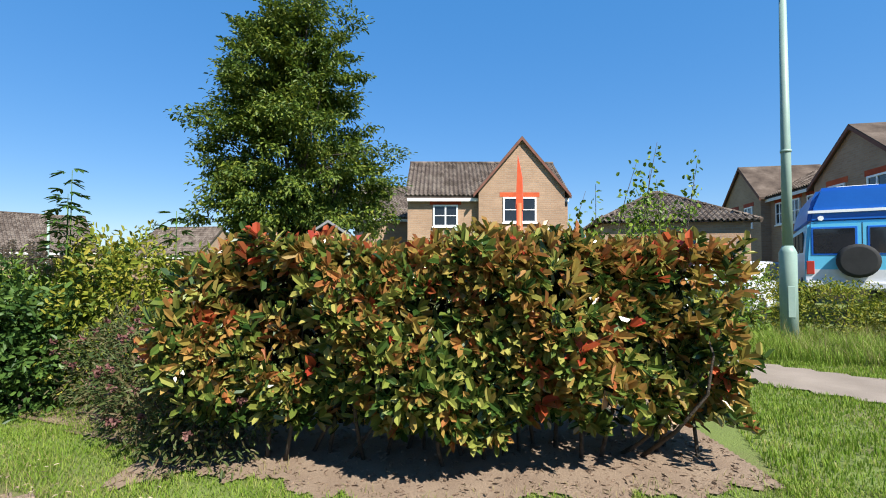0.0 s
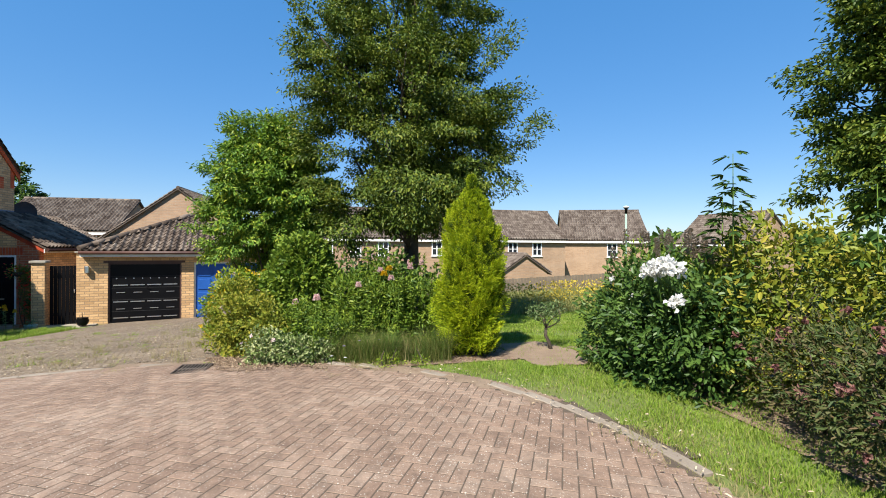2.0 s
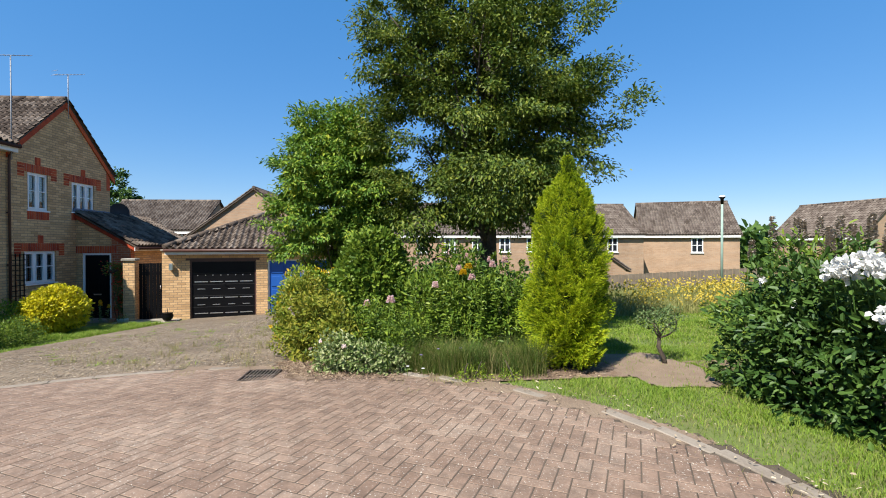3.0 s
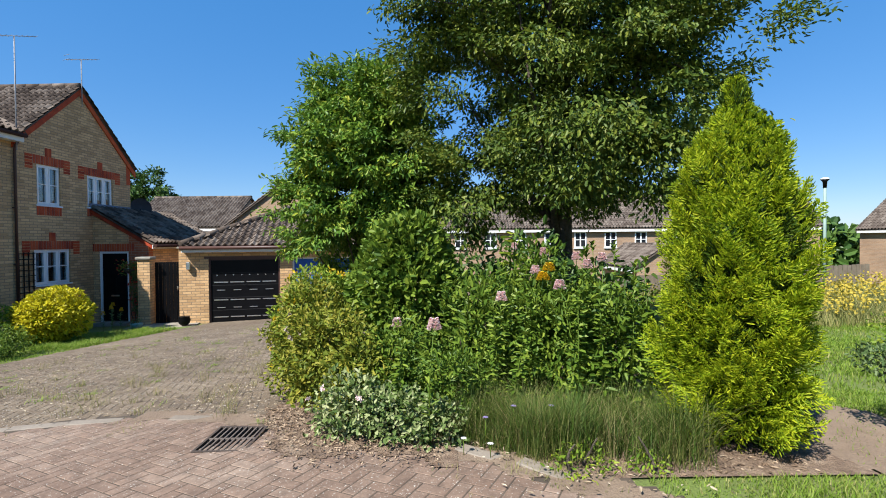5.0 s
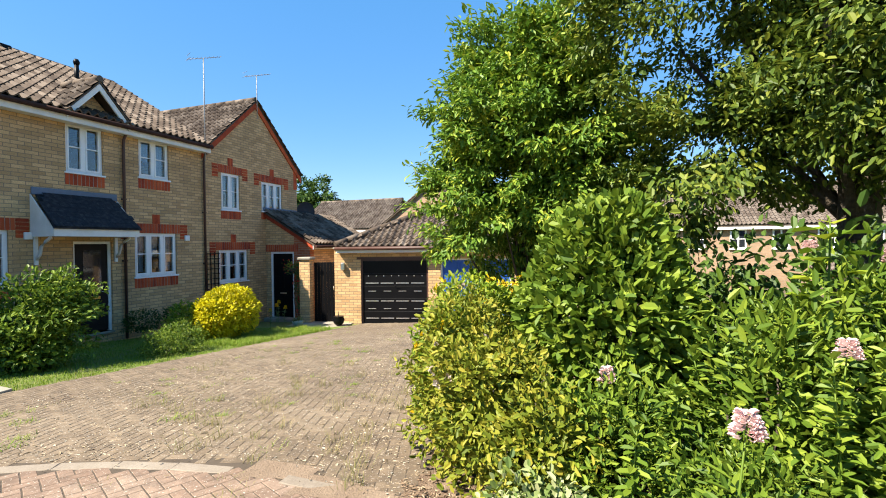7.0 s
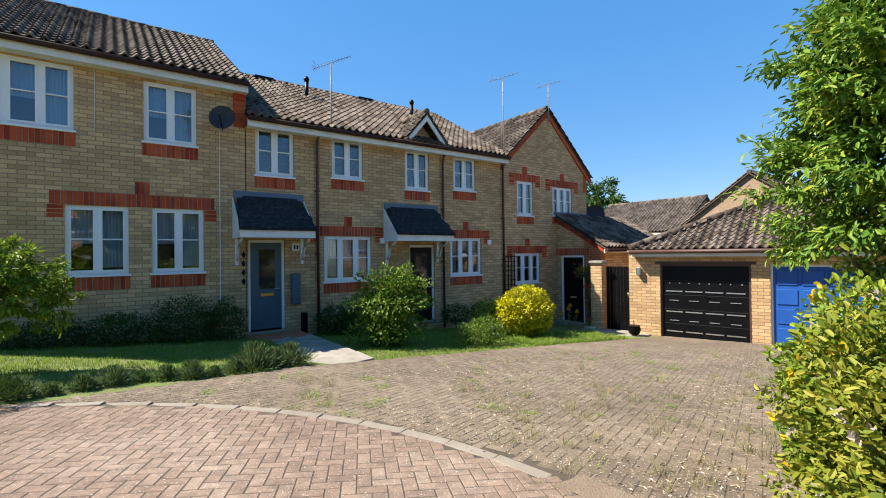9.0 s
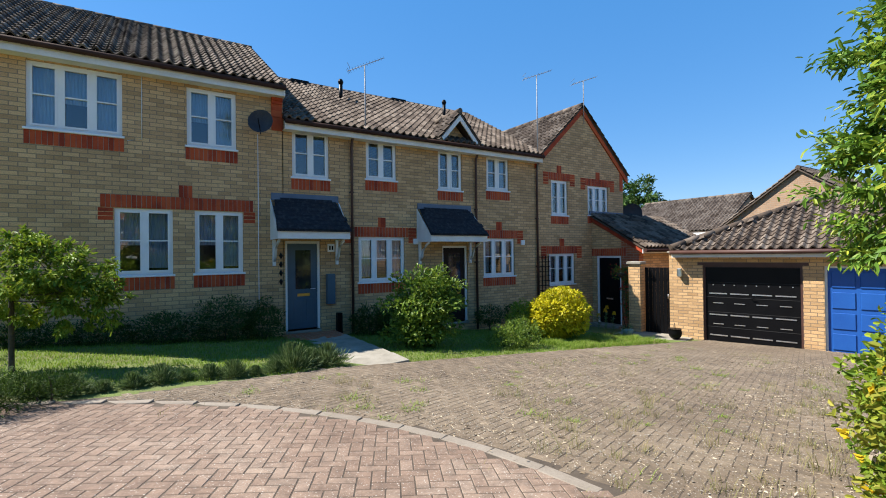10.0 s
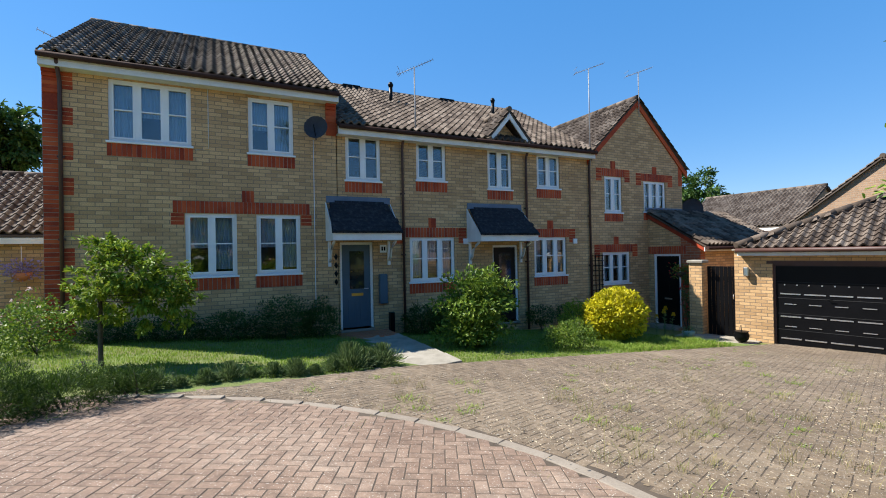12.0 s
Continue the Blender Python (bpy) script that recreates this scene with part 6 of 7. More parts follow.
for i in range(13):
    t = i / 12
    x, y = -5.9 - 3.3 * t, -7.55 - 0.55 * t + 0.1 * math.sin(i)
    big = 0.13 + (0.12 if i > 9 else 0.0) + 0.04 * math.sin(i * 2.1)
    z = gz(x, y)
    e = empty("lavender", (x, y, z), label="grey-green lavender clump along the paving edge", category="lavender", group="lavender row")
    n = 1100
    P = np.stack([rng.normal(size=n) * big * 0.42, rng.normal(size=n) * big * 0.36, np.zeros(n)], 1)
    D = unit(np.concatenate([P[:, :2] * 1.6, np.full((n, 1), big)], 1) + rng.normal(size=(n, 3)) * 0.12)
    part("foliage", leaf_mesh("foliage", P * 0.7 + D * rng.uniform(0, big * 0.8, n)[:, None], D, unit(rng.normal(size=(n, 3))), big * 0.4, 0.008), LEAF_GREY, e)
    n = 90
    D = unit(np.concatenate([rng.normal(size=(n, 2)) * 0.28, np.ones((n, 1))], 1))
    part("bloom", leaf_mesh("bloom", D * big * 0.9, D, unit(rng.normal(size=(n, 3))), big * 0.55, 0.012), LEAF_GREY, e)

# ---- grass ----
def scatter(n, x0, x1, y0, y1, ok):
    x, y = rng.uniform(x0, x1, n), rng.uniform(y0, y1, n)
    k = ok(x, y)
    x, y = x[k], y[k]
    return np.stack([x, y, ground(x, y) - 0.01], 1)


def off_paving(x, y):
    return ~(in_red(x, y) | in_drive(x, y) | in_path(x, y) | in_house_path(x, y)) & (circle_edge(x, y) > 0.16)


def patchy(x, y, cut=0.35):
    v = 0.5 + 0.25 * np.sin(x * 2.1 + np.sin(y * 1.7)) + 0.25 * np.sin(y * 2.9 + np.sin(x * 2.3) * 1.5)
    return v + rng.random(len(x)) * 0.5 > cut


def lawn(name, label, n, x0, x1, y0, y1, ok, h, mt, w=0.006, lean=0.35):
    P = scatter(n, x0, x1, y0, y1, ok)
    ob = part(name, blade_mesh(name, P, h * rng.uniform(0.45, 1.0, len(P)) * (0.75 + 0.35 * np.sin(P[:, 0] * 6.3 + np.sin(P[:, 1] * 9)) * np.sin(P[:, 1] * 7.1 + 1)) * 1.25, w, lean), mt)
    return tagged(ob, label, "grass", kind="stuff")


lawn("lawn_grass", "short dry lawn grass beside the turning circle", 230000, -9.5, 2.5, 1.0, 4.6, lambda x, y: off_paving(x, y) & ~in_bed(x, y) & ~in_hedge_soil(x, y) & (y < 4.2) & patchy(x, y, 0.45) & (~in_shrub_soil(x, y) | (rng.random(len(x)) < 0.08)), 0.045, GRASS, 0.005, 0.8)
lawn("lawn_grass", "mown grass strip in front of the meadow", 70000, -13.2, -8.4, 2.2, 8.5, lambda x, y: off_paving(x, y) & ~in_bed(x, y) & patchy(x, y, 0.35) & ~in_shrub_soil(x, y) & ((x < -9.3) | (y > 4.0)), 0.05, GRASS, 0.009, 0.7)
lawn("lawn_grass", "rough grass beyond the footpath", 120000, 0.0, 7.0, 3.2, 10.5, lambda x, y: off_paving(x, y) & ~in_hedge_soil(x, y), 0.06, GRASS, 0.009)
lawn("lawn_grass", "mown front lawn", 90000, -18.1, -3.0, -12.3, -7.7, lambda x, y: off_paving(x, y) & patchy(x, y, 0.25), 0.05, GRASS, 0.008)
lawn("tall_grass", "long grass round the lamp post", 26000, 0.9, 6.5, 8.2, 10.6, lambda x, y: off_paving(x, y) & patchy(x, y, 0.3), 0.34, GRASS, 0.008, 0.7)
lawn("dry_grass", "reddish seed heads over the long grass", 2500, 1.6, 6.5, 8.2, 10.2, lambda x, y: off_paving(x, y), 0.5, GRASS_DRY, 0.006, 0.6)
lawn("tall_grass", "fine wispy tall grass in the planting bed", 30000, -9.2, -7.95, -0.3, 1.45, lambda x, y: in_bed(x, y) & patchy(x * 1.7, y * 1.9, 0.72) & (rng.random(len(x)) < np.exp(-((x + 8.45) / 0.34) ** 2)), 0.4, GRASS_TALL, 0.0036, 0.7)
lawn("tall_grass", "wild uncut grass at the end of the front garden", 11000, -18.1, -14.6, -9.6, -8.0, lambda x, y: off_paving(x, y), 0.13, GRASS, 0.008, 0.6)
lawn("dry_grass", "dry straw-coloured tufts at the edge of the paving", 60000, -9.6, 2.6, 0.2, 3.3, lambda x, y: (circle_edge(x, y) > -0.12) & (circle_edge(x, y) < 0.15 + 0.5 * rng.random(len(x))) & patchy(x, y, 0.72), 0.06, GRASS_DRY, 0.004, 1.0)
lawn("meadow_grass", "rough meadow grass with seed heads", 60000, -24, -8.5, 3.0, 14, lambda x, y: (y > 3.4) & ((x < -12.8) | (y > 7.0)) & patchy(x, y, 0.2), 0.3, GRASS_MEADOW, 0.012, 0.6)
P = scatter(6500, -18.5, -13.2, 3.4, 11.5, lambda x, y: patchy(x, y, 0.85))
P[:, 2] += rng.uniform(0.15, 0.7, len(P))
D = unit(rng.normal(size=(len(P), 3)) + [0, 0, 0.5])
tagged(part("meadow_flowers", leaf_mesh("meadow_flowers", P, D, unit(rng.normal(size=(len(P), 3)) + [0, 0, 0.6]), 0.06, 0.055), PETAL_MEADOW), "yellow meadow flowers", "flowers", kind="stuff")
# weeds in the paving joints
P = scatter(1500, -18, -5.5, -7.6, 1.5, lambda x, y: (in_drive(x, y) | (in_red(x, y) & (circle_edge(x, y) > -0.5) & (x < -6))) & patchy(x, y, 0.95))
k = np.repeat(np.arange(len(P)), 14)
Q = P[k] + np.concatenate([rng.normal(size=(len(k), 2)) * 0.05, np.zeros((len(k), 1))], 1)
tagged(part("joint_weeds", blade_mesh("joint_weeds", Q, rng.uniform(0.015, 0.05, len(k)), 0.004, 1.4), GRASS_DRY), "dry weeds growing in the paving joints", "weeds", kind="stuff")
P = scatter(40, -18, -5.5, -7.6, -1.0, lambda x, y: in_drive(x, y))
k = np.repeat(np.arange(len(P)), 26)
Q = P[k] + np.concatenate([rng.normal(size=(len(k), 2)) * 0.06, np.zeros((len(k), 1))], 1)
tagged(part("joint_weeds", blade_mesh("joint_weeds", Q, rng.uniform(0.015, 0.06, len(k)), 0.006, 1.3), GRASS), "green weeds growing in the paving joints", "weeds", kind="stuff")
# chips over the bed
P = scatter(7000, -10.6, -7.6, -2.3, 2.0, in_bed)
P[:, 2] += 0.018
D = unit(np.concatenate([rng.normal(size=(len(P), 2)), rng.normal(size=(len(P), 1)) * 0.15], 1))
tagged(part("bark_chips", leaf_mesh("bark_chips", P, D, unit(rng.normal(size=(len(P), 3)) * 0.3 + [0, 0, 1]), rng.uniform(0.015, 0.05, len(P)), 0.014), CHIPS), "scattered bark chips on the bed", "bark chips", kind="stuff")
# dry leaves and crumbs of soil under the hedge
P = scatter(5200, -4.4, 1.0, 2.5, 4.8, lambda x, y: in_hedge_soil(x, y))
P[:, 2] += 0.016
D = unit(np.concatenate([rng.normal(size=(len(P), 2)), rng.normal(size=(len(P), 1)) * 0.2], 1))
tagged(part("dry_leaves", leaf_mesh("dry_leaves", P, D, unit(rng.normal(size=(len(P), 3)) * 0.4 + [0, 0, 1]), rng.uniform(0.012, 0.06, len(P)), rng.uniform(0.01, 0.025, len(P))), MULCH), "brown fallen leaves on the soil under the hedge", "fallen leaves", kind="stuff")
lawn("dry_grass", "dry straggling grass at the edge of the hedge soil", 5000, -4.6, 1.2, 2.4, 4.2, lambda x, y: in_hedge_soil(x, y - 0.02) & ~in_hedge_soil(x, y - 0.16), 0.06, GRASS_DRY, 0.005, 0.8)
# gravel, straw and dust washed over the kerb
P = scatter(22000, -10.5, 3.2, -4.5, 3.4, lambda x, y: (np.abs(circle_edge(x, y) - 0.1) < 0.45 * rng.random(len(x))) & ((y > -2.0) | (x < -6.0)) & (rng.random(len(x)) < np.where(y > -1.6, 0.8, 0.12)))
P[:, 2] += 0.03 + 0.03 * rng.random(len(P))
D = unit(np.concatenate([rng.normal(size=(len(P), 2)), rng.normal(size=(len(P), 1)) * 0.2], 1))
tagged(part("path_litter", leaf_mesh("path_litter", P, D, unit(rng.normal(size=(len(P), 3)) * 0.3 + [0, 0, 1]), rng.uniform(0.008, 0.045, len(P)), rng.uniform(0.005, 0.016, len(P))), LITTER), "fine gravel and straw lying along the kerb", "gravel", kind="stuff")
# mulch spilt from the bed over the paving
P = scatter(14000, -9.6, -6.9, -2.3, -0.2, lambda x, y: (circle_edge(x, y) > -0.7 * rng.random(len(x)) * (0.4 + 0.6 * np.exp(-((y + 1.2) / 0.7) ** 2))) & (circle_edge(x, y) < 0.35) & (y > -1.62 + 0.42 * (x + 8.87) - 0.12 * rng.random(len(x)) ** 3))
P[:, 2] += 0.022 + 0.02 * rng.random(len(P))
D = unit(np.concatenate([rng.normal(size=(len(P), 2)), rng.normal(size=(len(P), 1)) * 0.2], 1))
tagged(part("bark_chips", leaf_mesh("bark_chips", P, D, unit(rng.normal(size=(len(P), 3)) * 0.3 + [0, 0, 1]), rng.uniform(0.012, 0.045, len(P)), rng.uniform(0.006, 0.016, len(P))), CHIPS), "bark chips spilt from the bed onto the paving", "bark chips", kind="stuff")
# tufts of dry and green grass out on the driveway
def tufts(label, spots, per, reach, h0, h1, w, lean, mt):
    k = np.repeat(np.arange(len(spots)), per)
    size = rng.uniform(0.5, 1.3, len(spots))[k]
    Q = spots[k] + np.concatenate([rng.normal(size=(len(k), 2)) * reach * size[:, None], np.zeros((len(k), 1))], 1)
    tagged(part("joint_weeds", blade_mesh("joint_weeds", Q, rng.uniform(h0, h1, len(k)) * size, w, lean), mt), label, "weeds", kind="stuff")


def by_bed(x, y):
    return in_drive(x, y) & (circle_edge(x, y) > 0.1) & (rng.random(len(x)) < np.exp(-((y + 2.6) / 1.4) ** 2) + 0.12)


tufts("straw-dry grass tufts on the driveway", scatter(330, -16, -6.6, -6.8, -1.6, by_bed), 46, 0.06, 0.03, 0.15, 0.0035, 0.9, GRASS_DRY)
tufts("fresh green weeds in the driveway joints", scatter(150, -17, -6.4, -7.4, -1.6, lambda x, y: in_drive(x, y) & patchy(x, y, 0.8)), 60, 0.055, 0.015, 0.06, 0.007, 1.6, GRASS)
tufts("grass growing along the kerb", scatter(1500, -9.6, -4, -7.4, 0.3, lambda x, y: np.abs(circle_edge(x, y) - 0.07) < 0.09)[::22], 50, 0.05, 0.015, 0.06, 0.005, 1.4, GRASS)
# seed heads, straw and small flowers among the wispy grass
P = scatter(260, -8.75, -8.05, -0.2, 1.4, in_bed)
k = np.repeat(np.arange(len(P)), 5)
Q = P[k] + np.concatenate([rng.normal(size=(len(k), 2)) * 0.02, np.zeros((len(k), 1))], 1)
tagged(part("dry_grass", blade_mesh("dry_grass", Q, rng.uniform(0.15, 0.36, len(k)), 0.004, 0.8), GRASS_DRY), "straw stems among the tall grass", "grass", kind="stuff")
for x, y, z, mt, lb in ((-8.35, 0.1, 0.22, PETAL_LILAC, "small blue flower"), (-8.45, 0.3, 0.26, PETAL_LILAC, "small blue flower"), (-8.4, 0.55, 0.27, PETAL_LILAC, "small blue flower"), (-8.25, -0.05, 0.12, PETAL_WHITE, "small white daisy"), (-8.2, 0.12, 0.1, PETAL_WHITE, "small white daisy")):
    e = empty("wild_flower", (x, y, gz(x, y)), label=lb + " on a thin stem in the grass", category="flower", group="wild flowers")
    part("stem", tube([(0, 0, 0), (0.01, 0, z)], 0.003, 5), LEAF_MID, e)
    aa = np.linspace(0, math.tau, 9)[:-1]
    part("petals", leaf_mesh("petals", np.repeat([[0.01, 0, z]], 8, 0), np.stack([np.cos(aa), np.sin(aa), np.full(8, 0.3)], 1), np.repeat([[0, 0, 1.0]], 8, 0), 0.022, 0.014), mt, e)
shrub("yellowing_plant", "low lime-green leafy plant at the front of the bed", [(-7.98, 0.65, 0.0, 0.14, 0.2, 0.14), (-8.0, 1.05, 0.0, 0.1, 0.12, 0.1)], 600, 0.03, 0.014, LEAF_LIME, stems=3)
# straw and grit lying in patches on the driveway
P = scatter(34000, -17.5, -6.0, -7.2, -1.3, lambda x, y: in_drive(x, y) & (0.5 + 0.3 * np.sin(x * 1.3 + 1.5 * np.sin(y * 0.9)) * np.sin(y * 1.7 + x * 0.4) + 0.5 * (rng.random(len(x)) - 0.5) > 0.55))
P[:, 2] += 0.016
D = unit(np.concatenate([rng.normal(size=(len(P), 2)), rng.normal(size=(len(P), 1)) * 0.15], 1))
tagged(part("path_litter", leaf_mesh("path_litter", P, D, unit(rng.normal(size=(len(P), 3)) * 0.25 + [0, 0, 1]), rng.uniform(0.01, 0.05, len(P)), rng.uniform(0.006, 0.018, len(P))), LITTER), "straw and grit scattered over the driveway", "gravel", kind="stuff")

# pale chips of grit all over the driveway
P = scatter(4500, -17.5, -6.0, -7.2, -1.3, in_drive)
P[:, 2] += 0.022
D = unit(np.concatenate([rng.normal(size=(len(P), 2)), rng.normal(size=(len(P), 1)) * 0.1], 1))
tagged(part("grit", leaf_mesh("grit", P, D, unit(rng.normal(size=(len(P), 3)) * 0.2 + [0, 0, 1]), rng.uniform(0.008, 0.03, len(P)), rng.uniform(0.008, 0.02, len(P))), CONCRETE), "pale chips of grit on the driveway", "gravel", kind="stuff")
# far woods on the skyline to the west
n = 9000
a = rng.uniform(2.2, 3.9, n)
r = 150 + rng.normal(size=n) * 6
P = np.stack([r * np.cos(a), r * np.sin(a), -6 + rng.random(n) ** 0.7 * (9.5 + 1.5 * np.sin(a * 23) + 1.0 * np.sin(a * 61))], 1)
D = unit(rng.normal(size=(n, 3)) + [0, 0, 0.4])
tagged(part("far_woods", leaf_mesh("far_woods", P, D, unit(rng.normal(size=(n, 3)) + [0.6, 0, 0.6]), 2.6, 1.7), LEAF_DARK), "dark green woods along the skyline", "woods", kind="stuff")

# ---- other houses ----
F0, R0, E0 = Vector((-0.33, 0.945, 0)), Vector((0.945, 0.33, 0)), Vector((-1.05, 0.68, 0))


def far_house(label, x, y, z, rz, w, d, eave, rise, gable=None, wins=(), wall=BUFF_FAR, gable_ends=True, hip=False, roof=TILE_FAR):
    """Front faces local -y. Ridge along local x, with an optional front gable (x0, x1, rise); wins: (x, z, width, height)."""
    h = empty("house", (x, y, z), rz, label=label, category="house")
    part("wall", box(-w / 2, w / 2, 0, d, -0.5, eave), wall, h)
    ov = 0.25
    if not hip:
        part("gable_wall", prism([(0, eave), (d, eave), (d / 2, eave + rise)], w - 0.02, "x", -w / 2 + 0.01), wall, h)
        for s in (0, 1):
            y0 = -ov if s == 0 else d + ov
            ze = eave - ov * rise / (d / 2)
            deck = part("roof", slab_quad((-w / 2 - 0.12, y0, ze), (w / 2 + 0.12, y0, ze), (w / 2 + 0.12, d / 2, eave + rise), (-w / 2 - 0.12, d / 2, eave + rise), 0.06), roof, h, "brown tiled roof")
            ln = math.hypot(d / 2 + ov, eave + rise - ze)
            if s == 0:
                tiled_slope(deck, (-w / 2 - 0.12, y0, ze + 0.03), (1, 0, 0), (0, d / 2 + ov, eave + rise - ze), w + 0.24, ln, mt=roof)
            else:
                tiled_slope(deck, (w / 2 + 0.12, y0, ze + 0.03), (-1, 0, 0), (0, -d / 2 - ov, eave + rise - ze), w + 0.24, ln, mt=roof)
        ridge(h, (-w / 2 - 0.12, d / 2, eave + rise + 0.02), (w / 2 + 0.12, d / 2, eave + rise + 0.02))
        part("fascia", box(-w / 2, w / 2, -ov, -ov + 0.03, eave - ov * rise / (d / 2) - 0.2, eave - ov * rise / (d / 2) - 0.05), WHITE_WOOD, h)
    else:
        zr, r = eave + rise, d / 2
        c = [(-w / 2 - ov, -ov, eave), (w / 2 + ov, -ov, eave), (w / 2 + ov, d + ov, eave), (-w / 2 - ov, d + ov, eave)]
        a, b = (-w / 2 + r, d / 2, zr), (w / 2 - r, d / 2, zr)
        for q in ((c[0], c[1], b, a), (c[1], c[2], b), (c[2], c[3], a, b), (c[3], c[0], a)):
            bm = bmesh.new()
            bm.faces.new([bm.verts.new(v) for v in q])
            part("roof_slope", bm, roof, h)
        sl2 = math.hypot(r + ov, rise)
        tiled_slope(h, (c[0][0], c[0][1], eave + 0.02), (1, 0, 0), (0, r + ov, rise), w + 2 * ov, sl2, keep=lambda p, q: q / sl2 * (r + ov) - 0.1 < p < w + 2 * ov - q / sl2 * (r + ov) + 0.1, mt=roof)
        tiled_slope(h, (c[1][0], c[1][1], eave + 0.02), (0, 1, 0), (-(r + ov), 0, rise), d + 2 * ov, sl2, keep=lambda p, q: q / sl2 * (r + ov) - 0.1 < p < d + 2 * ov - q / sl2 * (r + ov) + 0.1, mt=roof)
        tiled_slope(h, (c[3][0], c[3][1], eave + 0.02), (0, -1, 0), (r + ov, 0, rise), d + 2 * ov, sl2, keep=lambda p, q: q / sl2 * (r + ov) - 0.1 < p < d + 2 * ov - q / sl2 * (r + ov) + 0.1, mt=roof)
        for p, q in ((c[0], a), (c[1], b), (c[2], b), (c[3], a), (a, b)):
            ridge(h, p, q, 0.1)
    gy = 0.0
    if gable:
        g0, g1, gr = gable
        gm, gy = (g0 + g1) / 2, -0.45
        part("front_gable", prism([(g0, -0.5), (g1, -0.5), (g1, eave + 0.15), (gm, eave + gr), (g0, eave + 0.15)], 0.6, "y", gy), wall, h)
        for s in (-1, 1):
            xe = gm + s * (g1 - g0 + 0.5) / 2
            part("gable_roof", slab_quad((xe, gy - 0.15, eave - 0.05), (xe, d / 2, eave - 0.05), (gm, d / 2, eave + gr + 0.12), (gm, gy - 0.15, eave + gr + 0.12), 0.12), roof, h)
            part("verge_band", slab_quad((xe, gy - 0.16, eave - 0.08), (xe, gy - 0.1, eave - 0.08), (gm, gy - 0.1, eave + gr + 0.08), (gm, gy - 0.16, eave + gr + 0.08), 0.15), VERGE, h, "red-brown verge band")
    for wx, wz, ww, wh in wins:
        yy = gy if gable and gable[0] < wx < gable[1] else 0.0
        f = 0.07
        bm = holed_wall(wx - ww / 2, wx + ww / 2, wz, wz + wh, yy - 0.05, yy + 0.01,
                        [(wx + p, wx + q, wz + u, wz + v) for p, q in ((-ww / 2 + f, -f / 2), (f / 2, ww / 2 - f)) for u, v in ((f, wh * 0.5 - 0.02), (wh * 0.5 + 0.02, wh - f))])
        wi = part("window", bm, WHITE, h)
        for s in (0, 1):
            part("pane", box(wx - ww / 2 + f if s == 0 else wx + f / 2, wx - f / 2 if s == 0 else wx + ww / 2 - f, yy - 0.02, yy - 0.005, wz + f, wz + wh - f), DARK_GLASS, wi)
        part("lintel", box(wx - ww / 2 - 0.15, wx + ww / 2 + 0.15, yy - 0.012, yy, wz + wh + 0.01, wz + wh + 0.22), RED, wi)
        part("window_sill", box(wx - ww / 2 - 0.05, wx + ww / 2 + 0.05, yy - 0.09, yy, wz - 0.06, wz - 0.005), WHITE, wi)
    return h


def at(px, depth):
    """A point seen past the hedge from the start of the walk: sideways share and distance ahead."""
    p = E0 + F0 * depth + R0 * px * depth
    return p.x, p.y


x, y = at(0.10, 21.0)
far_house("detached brick house with a front gable and white windows", x, y, gz(x, y), 19.2, 7.4, 6.5, 4.55, 2.1, (-0.45, 3.45, 2.45), [(-1.95, 3.05, 1.15, 1.0), (1.4, 3.2, 1.5, 1.15)])
x, y = at(-0.085, 27.0)
far_house("pale rendered house gable behind the tree", x, y, gz(x, y), 40, 4.0, 5.0, 4.2, 2.0, None, [], wall=BUFF_FAR)
x, y = at(0.51, 16.5)
far_house("low garage with a hipped tiled roof", x, y, gz(x, y), 8, 5.0, 4.8, 2.85, 1.4, hip=True)
far_house("brown brick terrace with a front gable and white windows", 7.25, 28.5, gz(7.25, 28.5), -83, 9.3, 7.0, 4.85, 1.75, (-4.65, 0.0, 1.9), [(-3.3, 3.3, 0.95, 1.15), (-1.4, 3.3, 0.95, 1.15), (1.0, 3.3, 0.8, 1.1), (2.4, 3.3, 0.8, 1.1), (3.8, 3.3, 0.8, 1.1), (-2.4, 0.6, 1.2, 1.2), (1.6, 0.6, 1.2, 1.2)], roof=TILE)
far_house("brown brick house with its gable to the road", 8.1, 21.2, gz(8.1, 21.2), -83, 5.2, 7.0, 4.6, 1.5, (-2.5, 2.5, 1.75), [(-1.0, 3.3, 1.0, 1.1), (1.2, 3.3, 1.0, 1.1), (-1.0, 0.6, 1.2, 1.2)], roof=TILE)
far_house("row of pale brick houses with grey-brown roofs", -34.5, 6.6, gz(-34.5, 6.6), 90, 18.5, 7.0, 2.25 - gz(-34.5, 6.6), 2.2, None,
          [(-8.2 + 1.9 * i, 2.25 - gz(-34.5, 6.6) - 1.35, 0.75, 1.0) for i in range(9)])
far_house("pale brick house with a tiled roof", -36.5, 20.4, gz(-36.5, 20.4), 70, 6.6, 7.0, 2.3 - gz(-36.5, 20.4), 2.5, None, [(0.5, 2.3 - gz(-36.5, 20.4) - 1.5, 0.8, 1.1)])
far_house("pale brick house seen gable-on", -33.5, 27.5, gz(-33.5, 27.5), 10, 6.0, 5.2, 2.1 - gz(-33.5, 27.5), 2.2)
far_house("pale brick house behind the garages", -32.0, -16.6, gz(-32.0, -16.6), 90, 6.2, 6.0, 2.45 - gz(-32.0, -16.6), 1.9, None, [(1.6, 2.45 - gz(-32.0, -16.6) - 1.5, 1.3, 1.1)])
